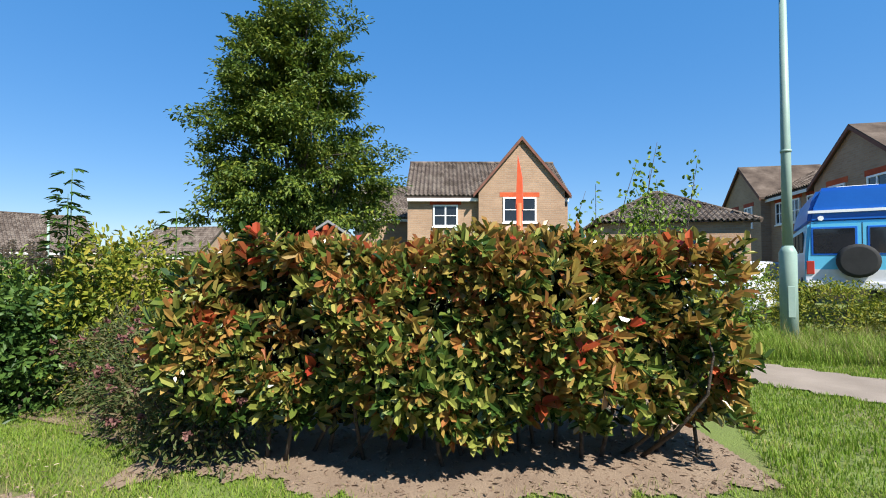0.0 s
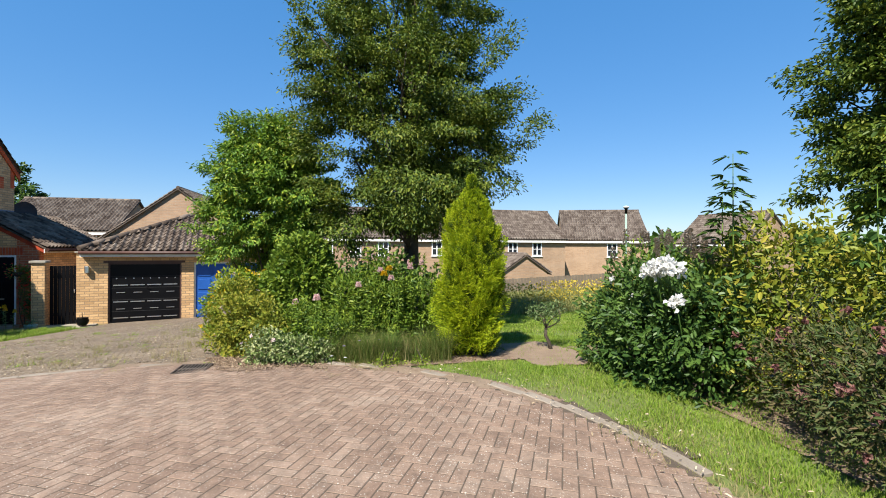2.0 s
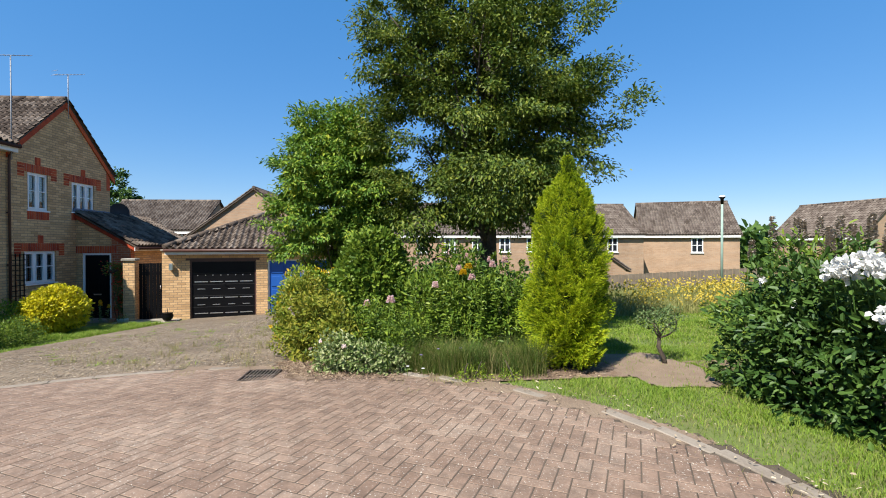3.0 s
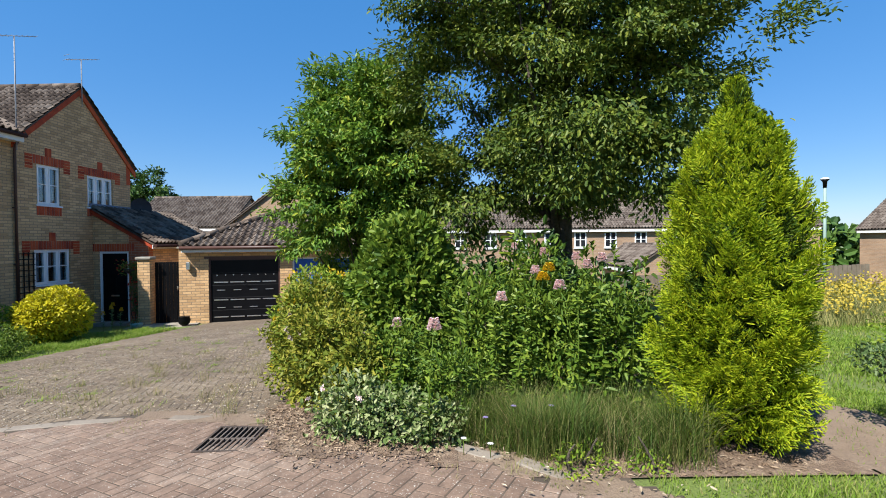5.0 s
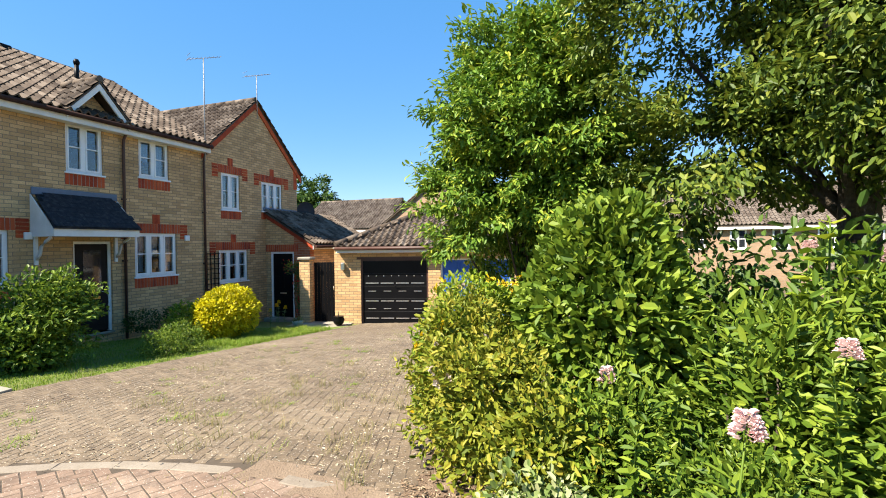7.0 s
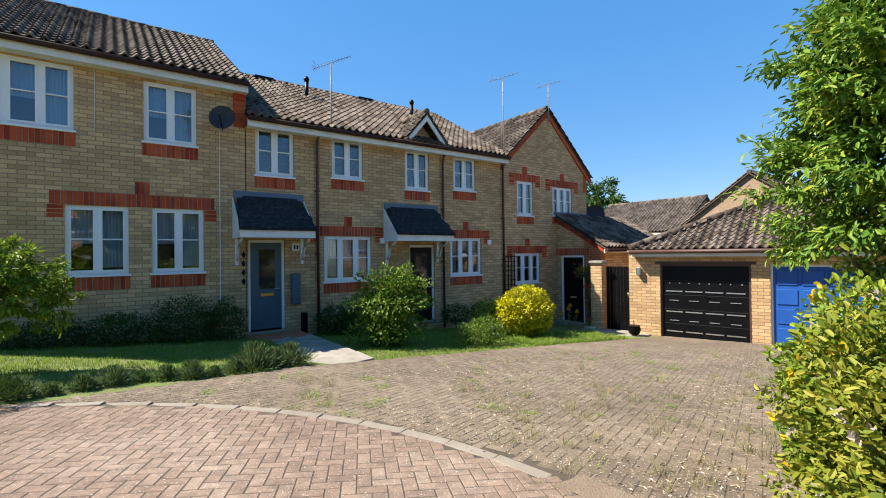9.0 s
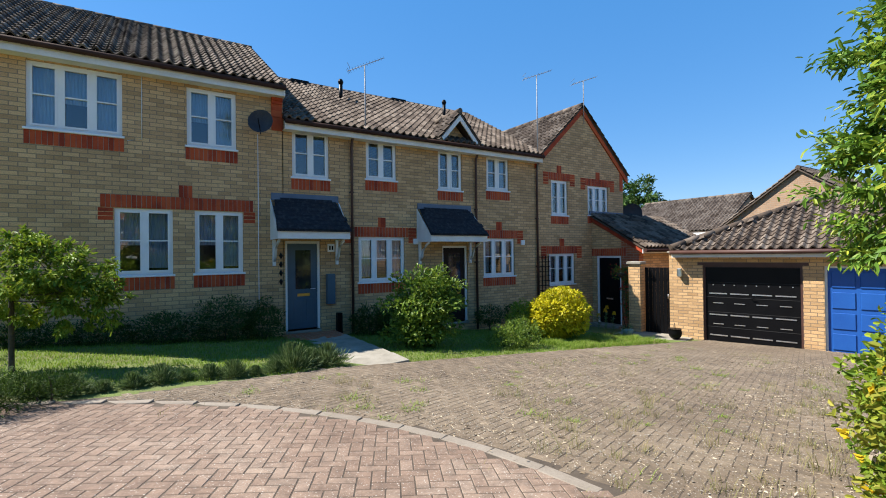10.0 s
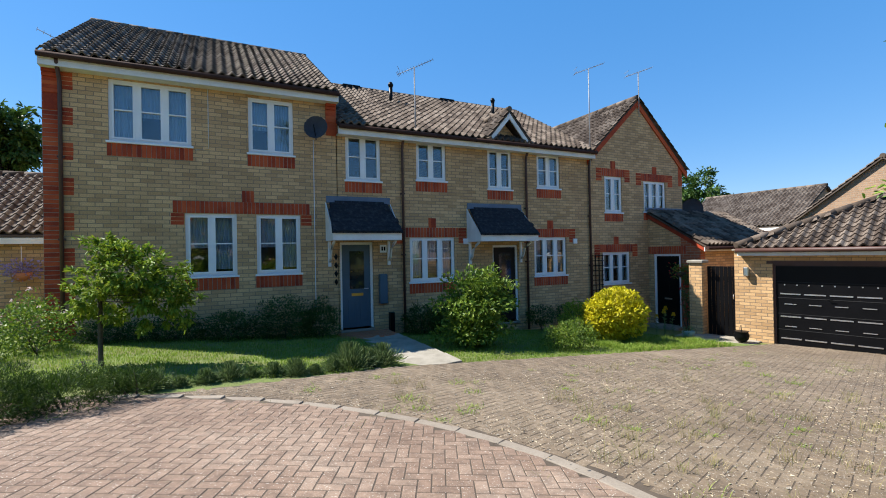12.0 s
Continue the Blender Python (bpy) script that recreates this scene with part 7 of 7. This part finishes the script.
far_house("pink-lit brick house gable behind the garages", -32.5, -12.8, gz(-32.5, -12.8), 0, 6.0, 7.2, 1.95 - gz(-32.5, -12.8), 2.65)
far_house("neighbouring garage with a tiled roof", -1.0, -15.0, gz(-1.0, -15.0), 180, 5.6, 5.5, 2.05 - gz(-1.0, -15.0), 1.6, None, [], wall=BUFF)
# low roofs below the far row
far_house("low outbuilding with a tiled roof", -29.5, 8.5, gz(-29.5, 8.5), 0, 5.0, 2.6, 2.2, 0.9)

# timber fence at the end of the meadow
fence = empty("fence", (0, 0, 0), label="weathered close-boarded timber fence", category="fence")
for k in range(110):
    x, y = -25.0 + 0.02 * k, -1.0 + 0.15 * k
    z = gz(x, y)
    part("board", box(x - 0.01, x + 0.01, y, y + 0.143, z, z + 0.85 + 0.01 * (k % 3)), TIMBER, fence)
# shed
shed = empty("shed", (-6.1, 8.4, gz(-6.1, 8.4)), 24, label="dark timber shed with a grey felt roof", category="shed")
part("wall", prism([(-0.9, 0), (0.9, 0), (0.9, 1.55), (0, 2.12), (-0.9, 1.55)], 1.6, "y", 0.0), DARK_WOOD, shed)
for k in range(10):
    part("cladding_board", box(-0.9, 0.9, -0.02, -0.002, 0.05 + 0.15 * k, 0.185 + 0.15 * k), DARK_WOOD, shed)
for s in (-1, 1):
    part("roof", slab_quad((s * 1.08, -0.15, 1.47), (s * 1.08, 1.75, 1.47), (0, 1.75, 2.2), (0, -0.15, 2.2), 0.05), GREY_FELT, shed, "grey roofing felt")

# ---- street things ----
lamp = empty("street_lamp", (1.84, 9.6, gz(1.84, 9.6)), label="grey-green steel street lamp post", category="street lamp")
part("base", tube([(0, 0, -0.2), (0, 0, 1.55), (0, 0, 1.66)], [0.125, 0.125, 0.075], 16), POST_GREEN, lamp)
part("pole", tube([(0, 0, 1.66), (0, 0, 3.2), (0, 0, 6.0)], [0.075, 0.07, 0.05], 14), POST_GREEN, lamp)
part("collar", tube([(0, 0, 3.2), (0, 0, 3.24)], 0.08, 14), POST_GREEN, lamp)
part("access_door", box(-0.05, 0.05, -0.13, -0.118, 0.5, 1.0, 0.004), POST_GREEN, lamp)
part("lantern", tube([(0, 0, 6.0), (0, -0.5, 6.1), (0, -0.9, 6.1)], [0.05, 0.09, 0.06], 10), POST_GREEN, lamp)
l2 = empty("street_lamp", (-20.0, 11.6, gz(-20, 11.6)), label="distant pale street lamp", category="street lamp")
part("pole", tube([(0, 0, 0), (0, 0, 3.1 - gz(-20, 11.6))], [0.05, 0.04], 8), POST_GREEN, l2)
part("lantern", tube([(0, 0, 2.95 - gz(-20, 11.6)), (0, 0, 3.14 - gz(-20, 11.6)), (0, 0, 3.21 - gz(-20, 11.6))], [0.05, 0.06, 0.12], 10), BLACK, l2)
part("cap", tube([(0, 0, 3.21 - gz(-20, 11.6)), (0, 0, 3.25 - gz(-20, 11.6)), (0, 0, 3.28 - gz(-20, 11.6))], [0.125, 0.11, 0.04], 10), WHITE, l2, "pale domed cap")
pole = empty("marker_pole", (-1.8, 5.1, gz(-1.8, 5.1)), label="orange-red plastic marker pole with a folded top", category="pole")
part("shaft", tube([(0, 0, 0), (0, 0, 1.95)], 0.03, 10), POLE_RED, pole)
part("pennant", prism([(-0.034, 1.9), (0.036, 1.88), (0.03, 2.2), (-0.012, 2.42)], 0.03, "y", -0.015), POLE_RED, pole)


def van():
    v = empty("camper_van", (4.35, 13.1, gz(4.3, 13.1) + 0.38), -15, label="pale blue camper van with a royal blue high roof", category="van")
    # local: rear at y = 0 facing -y, front at +y
    prof = [(-0.98, 0.42), (0.98, 0.42), (1.0, 1.1), (0.93, 1.95), (-0.93, 1.95), (-1.0, 1.1)]
    body = prism(prof, 4.9, "y", 0.0)
    bmesh.ops.bevel(body, geom=list(body.edges), offset=0.06, segments=2, affect="EDGES")
    b = part("body", body, CAR_BLUE, v)
    top = prism([(-0.95, 1.9), (0.95, 1.9), (0.9, 2.3), (0.74, 2.72), (-0.74, 2.72), (-0.9, 2.3)], 4.3, "y", 0.03)
    bmesh.ops.bevel(top, geom=list(top.edges), offset=0.08, segments=2, affect="EDGES")
    part("high_roof", top, CAR_NAVY, v, "royal blue moulded high roof")
    part("roof_hatch", box(-0.35, 0.45, 0.8, 1.7, 2.7, 2.82, 0.03), WHITE, v)
    part("roof_stripe", box(-0.93, 0.93, -0.012, 0.02, 2.14, 2.2), WHITE, v)
    for i, (dx, dz) in enumerate(((-0.6, 2.42), (-0.1, 2.4), (0.5, 2.42), (-0.7, 2.02), (0.7, 2.04))):
        part("flower_decal", tube([(dx, 0.02 + (0.1 if dz > 2.3 else 0), dz), (dx, -0.006 + (0.1 if dz > 2.3 else 0), dz)], 0.06, 6), WHITE, v)
    for s in (-1, 1):
        part("rear_window", box(s * 0.48 - 0.36, s * 0.48 + 0.36, -0.02, 0.02, 1.22, 1.78, 0.01), DARK_GLASS, v)
        part("window_seal", box(s * 0.48 - 0.4, s * 0.48 + 0.4, -0.012, 0.03, 1.18, 1.82, 0.01), CAR_NAVY, v)
        part("tail_light", box(s * 0.9 - 0.07, s * 0.9 + 0.07, -0.03, 0.03, 0.75, 1.05, 0.01), PETAL_RED, v)
        for yy in (0.6, 1.7, 2.8):
            part("side_window", box(s * 0.985 - 0.012, s * 0.985 + 0.012, yy, yy + 0.85, 1.25, 1.75, 0.008), DARK_GLASS, v)
        for yy in (1.0, 3.9):
            w = part("wheel", tube([(s * 0.75, yy, 0.33), (s * 0.99, yy, 0.33)], 0.33, 20), RUBBER, v)
            part("rim", tube([(s * 0.98, yy, 0.33), (s * 1.0, yy, 0.33)], 0.2, 16), CHROME, w)
    sp = part("spare_wheel", tube([(-0.1, -0.02, 1.05), (-0.1, -0.08, 1.05), (-0.1, -0.2, 1.05), (-0.1, -0.23, 1.05)], [0.34, 0.37, 0.37, 0.3], 22), RUBBER, v, "black covered spare wheel")
    part("bumper", box(-0.98, 0.98, -0.1, 0.05, 0.42, 0.6, 0.03), CAR_SILVER, v, "silver rear bumper")
    part("lower_band", box(-0.985, 0.985, -0.008, 0.03, 0.6, 0.86), CAR_SILVER, v)
    part("door_gap", box(-0.006, 0.006, -0.005, 0.02, 0.62, 1.9), RUBBER, v)
    return v


van()
car = empty("car", (2.3, 14.3, gz(2.3, 14.3)), 60, label="silver parked car half hidden by shrubs", category="car")
body = prism([(-2.0, 0.3), (2.0, 0.3), (2.05, 0.75), (1.2, 0.95), (0.7, 1.4), (-0.9, 1.42), (-1.6, 0.98), (-2.05, 0.9)], 1.65, "y", -0.82)
bmesh.ops.bevel(body, geom=list(body.edges), offset=0.07, segments=2, affect="EDGES")
part("body", body, CAR_SILVER, car)
for s in (-1, 1):
    part("side_window", prism([(-1.3, 0.98), (0.95, 0.98), (0.6, 1.34), (-0.85, 1.36)], 0.02, "y", s * 0.826 - 0.01), DARK_GLASS, car)
    for xx in (-1.3, 1.3):
        part("wheel", tube([(xx, s * 0.62, 0.3), (xx, s * 0.84, 0.3)], 0.3, 18), RUBBER, car)

# ---- things on and by the houses ----
aerial(-17.7, YF + 0.2, 4.0, 3.15, (-0.9, 0.4))
aerial(-20.1, YF + 0.1, 5.9, 1.55, (-0.9, 0.35), label="small television aerial on the gable peak")
aerial(-11.6, YF + 0.2, 4.3, 1.9, (-0.8, 0.5), 14)
aerial(-3.7, YF - 2.5, 5.5, 1.0, (0.9, 0.3), label="television aerial on the end wall")
dish(-9.02, YF + 0.32, 4.28, 0.27, (0.35, 0.9, 0.3))
dish(-23.1, YF - 0.1, 2.75, 0.38, (0.8, 0.55, 0.2), "large dark satellite dish on the end wall")
for x, z0 in ((-12.0, 6.3), (-15.9, 6.3)):
    f = empty("flue", (x, YF - 2.7, z0 - 0.3), label="black metal flue pipe on the roof", category="flue")
    part("pipe", tube([(0, 0, 0), (0, 0, 0.75)], 0.06, 10), BLACK, f)
    part("cowl", tube([(0, 0, 0.68), (0, 0, 0.78), (0, 0, 0.86)], [0.06, 0.09, 0.05], 10), BLACK, f)
for x in (-11.0, -14.6):
    v = empty("roof_vent", (x, YF - 3.85, 6.84), label="dark ridge vent box on the roof", category="vent")
    part("box", box(-0.3, 0.3, -0.12, 0.12, 0, 0.16, 0.02), BLACK, v)
for x, z in ((-13.15, 1.62), (-17.15, 1.6)):
    v = empty("wall_vent", (x, YF, z), label="square white wall vent", category="vent", group="wall vents")
    part("cover", box(-0.08, 0.08, 0.001, 0.05, -0.08, 0.08, 0.01), WHITE, v)
cab = empty("wall_cable", (0, 0, 0), label="thin pale cable clipped to the brickwork", category="cable")
part("wire", tube([(-9.0, YF + 0.012, 4.1), (-9.0, YF + 0.012, 0.2), (-9.0, YF + 0.012, -0.3)], 0.008, 5), WHITE, cab)
cab2 = empty("wall_cable", (0, 0, 0), label="thin pale cable below the eaves", category="cable")
part("wire", tube([(-6.75, YF + 0.012, 5.0), (-6.75, YF + 0.012, 3.7), (-6.5, YF + 0.012, 3.65)], 0.007, 5), WHITE, cab2)
lb = empty("meter_box", (-10.68, YF, 0.2), label="slim grey-blue post box beside the door", category="box")
part("case", box(-0.1, 0.1, 0.001, 0.14, -0.15, 0.6, 0.01), TEAL_DOOR, lb)
num = empty("number_plaque", (-10.72, YF, 1.45), label="small pale house plaque with dark bars", category="sign")
part("plate", box(-0.09, 0.09, 0.001, 0.012, -0.1, 0.1, 0.003), WHITE, num)
for dx in (-0.035, 0.03):
    part("bar", box(dx - 0.02, dx + 0.02, 0.012, 0.016, -0.05, 0.05), BLACK, num)
bin_ = empty("bin_box", (-10.85, YF + 0.2, gz(-10.85, YF + 0.2)), label="small black drain cover box by the wall", category="box")
part("case", box(-0.06, 0.06, -0.08, 0.08, 0, 0.55, 0.01), BLACK, bin_)
# steps at the blue door
st = empty("door_steps", (-10.03, YF, gz(-10.0, -12.0)), label="brick and concrete front door steps", category="steps")
hgt = -0.61 - gz(-10.0, -12.0)
part("tread", box(-0.75, 0.6, 0.055, 0.95, hgt - 0.16, hgt, 0.01), RED_WALL, st)
part("tread", box(-0.75, 0.6, 0.95, 1.3, -0.2, hgt - 0.162, 0.01), RED_WALL, st)
part("tread", box(-0.75, 0.6, 0.055, 0.95, -0.2, hgt - 0.162), RED_WALL, st)
# mobile of little lanterns by the door
ch = empty("hanging_ornament", (-9.42, YF + 0.35, 1.35), label="dark string of diamond ornaments beside the door", category="ornament")
for k in range(4):
    part("diamond", tube([(0, 0, -0.2 * k), (0, 0, -0.2 * k - 0.08), (0, 0, -0.2 * k - 0.16)], [0.004, 0.05, 0.004], 4), BLACK, ch)
# trellis by the end house
tr = empty("trellis", (-18.08, YF + 0.02, 0), label="dark wooden lattice trellis against the wall", category="trellis")
for k in range(4):
    part("upright", box(-0.24 + 0.15 * k, -0.215 + 0.15 * k, 0, 0.02, -0.6, 1.15), DARK_WOOD, tr)
for k in range(11):
    part("slat", box(-0.26, 0.26, 0.02, 0.036, -0.5 + 0.16 * k, -0.475 + 0.16 * k), DARK_WOOD, tr)
# slab by the gate, pots and climbers
sl = empty("concrete_slab", (-19.0, -9.0, gz(-19.0, -9.0)), GANG, label="pale concrete slab in front of the gate", category="slab")
part("slab", box(-1.0, 0.9, -0.55, 0.55, -0.1, 0.03, 0.01), CONCRETE, sl)
pt = empty("plant_pot", (-18.95, -8.35, gz(-18.95, -8.35) + 0.03), label="black glazed garden pot", category="pot")
part("pot", tube([(0, 0, 0), (0, 0, 0.06), (0, 0, 0.16), (0, 0, 0.24), (0, 0, 0.26)], [0.1, 0.15, 0.18, 0.15, 0.17], 16), BLACK, pt)
part("stalk", tube([(0, 0, 0.24), (0.02, 0, 0.42)], 0.012, 5), BARK, pt)
pt = empty("plant_pot", (-18.55, -9.55, gz(-18.55, -9.55) + 0.02), label="grey-green bowl planted with white flowers", category="pot")
part("pot", tube([(0, 0, 0), (0, 0, 0.14), (0, 0, 0.16)], [0.12, 0.17, 0.16], 14), POST_GREEN, pt)
P = rng.normal(size=(90, 3)) * [0.09, 0.09, 0.05] + [0, 0, 0.2]
part("plant", leaf_mesh("plant", P, unit(rng.normal(size=(90, 3)) + [0, 0, 0.6]), unit(rng.normal(size=(90, 3))), 0.05, 0.025), LEAF_GREY, pt)
shrub("climber", "climbing plant with red flowers on the porch corner", [(-20.1, -10.55, -0.1, 0.22, 0.26, 0.6), (-20.1, -10.6, 0.45, 0.2, 0.25, 0.3), (-20.05, -10.4, -0.7, 0.25, 0.3, 0.35)], 2200, 0.055, 0.03, LEAF_DARK, stems=5,
      flowers=[(60, 0.045, PETAL_RED, 8, "red flower")])
hb = empty("hanging_basket", (-19.98, -10.75, 0.55), label="hanging basket of red and green plants", category="basket")
part("bowl", tube([(0, 0, -0.16), (0, 0, -0.1), (0, 0, 0)], [0.04, 0.13, 0.17], 12), BARK, hb)
P = rng.normal(size=(260, 3)) * [0.13, 0.13, 0.09] + [0, 0, 0.05]
part("plants", leaf_mesh("plants", P, unit(P), unit(rng.normal(size=(260, 3))), 0.06, 0.035), LEAF_MID, hb)
part("blossom", leaf_mesh("blossom", P[:60] * 1.15, unit(P[:60]), unit(rng.normal(size=(60, 3))), 0.05, 0.045), PETAL_RED, hb)["kind"] = "stuff"
part("chain", tube([(0, 0, 0.02), (0, 0, 0.5)], 0.005, 4), BLACK, hb)
hb = empty("hanging_basket", (-2.9, -14.75, 1.05), label="hanging basket of lilac flowers on a white bracket", category="basket")
part("bowl", tube([(0, 0, -0.2), (0, 0, -0.12), (0, 0, 0)], [0.05, 0.17, 0.2], 12), TERRACOTTA, hb)
P = rng.normal(size=(260, 3)) * [0.17, 0.15, 0.1] + [0, 0, 0.06]
part("blossom", leaf_mesh("blossom", P, unit(P), unit(rng.normal(size=(260, 3))), 0.06, 0.05), PETAL_LILAC, hb)["kind"] = "stuff"
part("chain", tube([(0, 0, 0), (0, 0, 0.6)], 0.006, 4), WHITE, hb)
for i, (x, y) in enumerate(((-18.1, -10.2), (-18.4, -9.9), (-17.9, -9.8), (-18.6, -10.3))):
    spike(x, y, gz(x, y), gz(x, y) + 0.55 + 0.08 * i, PETAL_YELLOW, "tall garden plant with a yellowish head", LEAF_GREY, 0.1)
# drain grate
dr = empty("drain_grate", (-8.66, -1.79, gz(-8.66, -1.79)), 2, label="rusty iron drain grate set in the paving", category="drain")
fr = bmesh.new()
for q in ((-0.225, -0.205, -0.19, 0.19), (0.205, 0.225, -0.19, 0.19), (-0.205, 0.205, -0.19, -0.172), (-0.205, 0.205, 0.172, 0.19)):
    add_box(fr, q[0], q[1], q[2], q[3], -0.01, 0.024)
part("frame", fr, IRON, dr)
for k in range(8):
    part("bar", box(-0.205, 0.205, -0.144 + 0.041 * k, -0.133 + 0.041 * k, 0.008, 0.023), IRON_WORN, dr)
part("cross_bar", box(-0.009, 0.009, -0.172, 0.172, 0.008, 0.021), IRON_WORN, dr)
# shallow black slab stands in for the shaded depth below the bars
part("pit", box(-0.205, 0.205, -0.172, 0.172, -0.03, 0.007), DRAIN_SHADE, dr)

# ---- kerbs and block paving, piece by piece ----
kerb = tagged(new("kerb"), "curved edging of weathered sandy concrete blocks", "kerb", kind="structure")
th = 96.0
while th < 264:
    a = radians(th)
    rr = 4.82 - 0.33 * math.exp(-((th - 148) / 32) ** 2)
    x, y = CX + math.cos(a) * (rr + 0.065), CY + math.sin(a) * (rr + 0.065)
    hide = (162 < th < 186 and rng.random() < 0.75) or (122 < th < 162 and rng.random() < 0.72)
    if not hide:
        b = part("kerb_block", box(-0.052, 0.052, -0.221, 0.221, -0.12, 0.010 + rng.uniform(0, 0.005), 0.006), KERB, kerb)
        b.matrix_world = pose(x, y, gz(x, y), 0, 0, th + rng.normal() * 0.8)
    th += math.degrees(0.446 / rr)
hp = tagged(new("house_path"), "pale concrete slab path to the blue door", "path", kind="structure")
for k in range(6):
    y = -8.2 - 0.62 * k
    x = -9.97 - 0.09 * (-7.86 - y)
    for s in (0, 1):
        b = part("slab", box(-0.25, 0.25, -0.3, 0.3, -0.06, 0.015, 0.006), CONCRETE, hp)
        b.matrix_world = pose(x - 0.26 + 0.52 * s, y, gz(x, y), -1.5, 3, rng.normal() * 0.6)


def paver(dx, dy):
    c = 0.004
    v = [(-dx, -dy, -0.004), (dx, -dy, -0.004), (dx, dy, -0.004), (-dx, dy, -0.004), (-dx + c, -dy + c, 0), (dx - c, -dy + c, 0), (dx - c, dy - c, 0), (-dx + c, dy - c, 0)]
    return np.array(v), np.array([(4, 5, 6, 7), (0, 1, 5, 4), (1, 2, 6, 5), (2, 3, 7, 6), (3, 0, 4, 7)])


def herringbone(name, label, turn, inside, x0, x1, y0, y1, joined_mat, one_mat, near, joint):
    """Blocks of 200 x 100 mm laid in herringbone; those in the near stretch are objects of their own."""
    holder = tagged(new(name), label, "paving", kind="structure")
    u = 0.093
    ca, sa = math.cos(radians(turn)), math.sin(radians(turn))
    n = int(max(x1 - x0, y1 - y0) / u * 0.75)
    cx, cy = (x0 + x1) / 2, (y0 + y1) / 2
    I, J = np.meshgrid(np.arange(-n, n), np.arange(-n, n), indexing="ij")
    V, F, count, singles = [], [], 0, []
    for kind, (ox, oy, dx, dy) in ((0, (1.0, 0.5, 0.093 - joint, 0.0465 - joint)), (3, (0.5, 1.0, 0.0465 - joint, 0.093 - joint))):
        sel = (I - J) % 4 == kind
        px, py = (I[sel] + ox) * u, (J[sel] + oy) * u
        wx, wy = cx + px * ca - py * sa, cy + px * sa + py * ca
        ok = inside(wx, wy) & (wx > x0) & (wx < x1) & (wy > y0) & (wy < y1)
        wx, wy = wx[ok], wy[ok]
        close = near(wx, wy)
        pv, pf = paver(dx, dy)
        me = raw_mesh("paving_block", pv, pf)
        for x, y in zip(wx[close], wy[close]):
            if len(singles) < 300:
                b = part("paving_block", me, one_mat, holder)
                tilt = Vector((gz(x - 0.05, y) - gz(x + 0.05, y), gz(x, y - 0.05) - gz(x, y + 0.05), 0.1))
                lie = Vector((0, 0, 1)).rotation_difference(tilt).to_matrix().to_4x4()
                b.matrix_local = Matrix.Translation((x, y, gz(x, y) + 0.006 + rng.uniform(-0.0004, 0.0008))) @ lie @ pose(0, 0, 0, 0, 0, turn + rng.normal() * 0.5)
                singles.append(b)
        wx, wy = wx[~close], wy[~close]
        m = len(wx)
        lx, ly = pv[:, 0] * ca - pv[:, 1] * sa, pv[:, 0] * sa + pv[:, 1] * ca
        X, Y = wx[:, None] + lx, wy[:, None] + ly
        Z = ground(X, Y) + 0.006 + pv[:, 2] + rng.uniform(-0.0004, 0.0008, m)[:, None] + (rng.normal(size=(m, 1)) * lx + rng.normal(size=(m, 1)) * ly) * 0.001
        V.append(np.stack([X, Y, Z], -1).reshape(-1, 3))
        F.append((np.arange(m)[:, None, None] * 8 + pf + count).reshape(-1, 4))
        count += m * 8
    rest = part("paving_blocks", raw_mesh("paving_blocks", np.concatenate(V), np.concatenate(F)), joined_mat, holder)
    rest["kind"] = "stuff"


herringbone("turning_circle", "worn red block paving laid in herringbone", 154, lambda x, y: in_red(x, y) & (circle_edge(x, y) < -0.0) | (in_red(x, y) & (x > CX)), -9.5, 3.0, -7.4, 2.5, PAVE_RED, PAVE_RED_ONE,
            lambda x, y: (np.hypot(x + 8.0, y + 3.3) < 1.25) & (circle_edge(x, y) < -0.05), 0.0026)
herringbone("driveway", "weathered brown block paving with weeds in the joints", 19, in_drive, -20.6, -6.0, -8.3, -1.2, PAVE_BROWN, PAVE_BROWN_ONE, lambda x, y: (np.hypot(x + 9.9, y + 3.9) < 1.25) & in_drive(x, y), 0.0022)
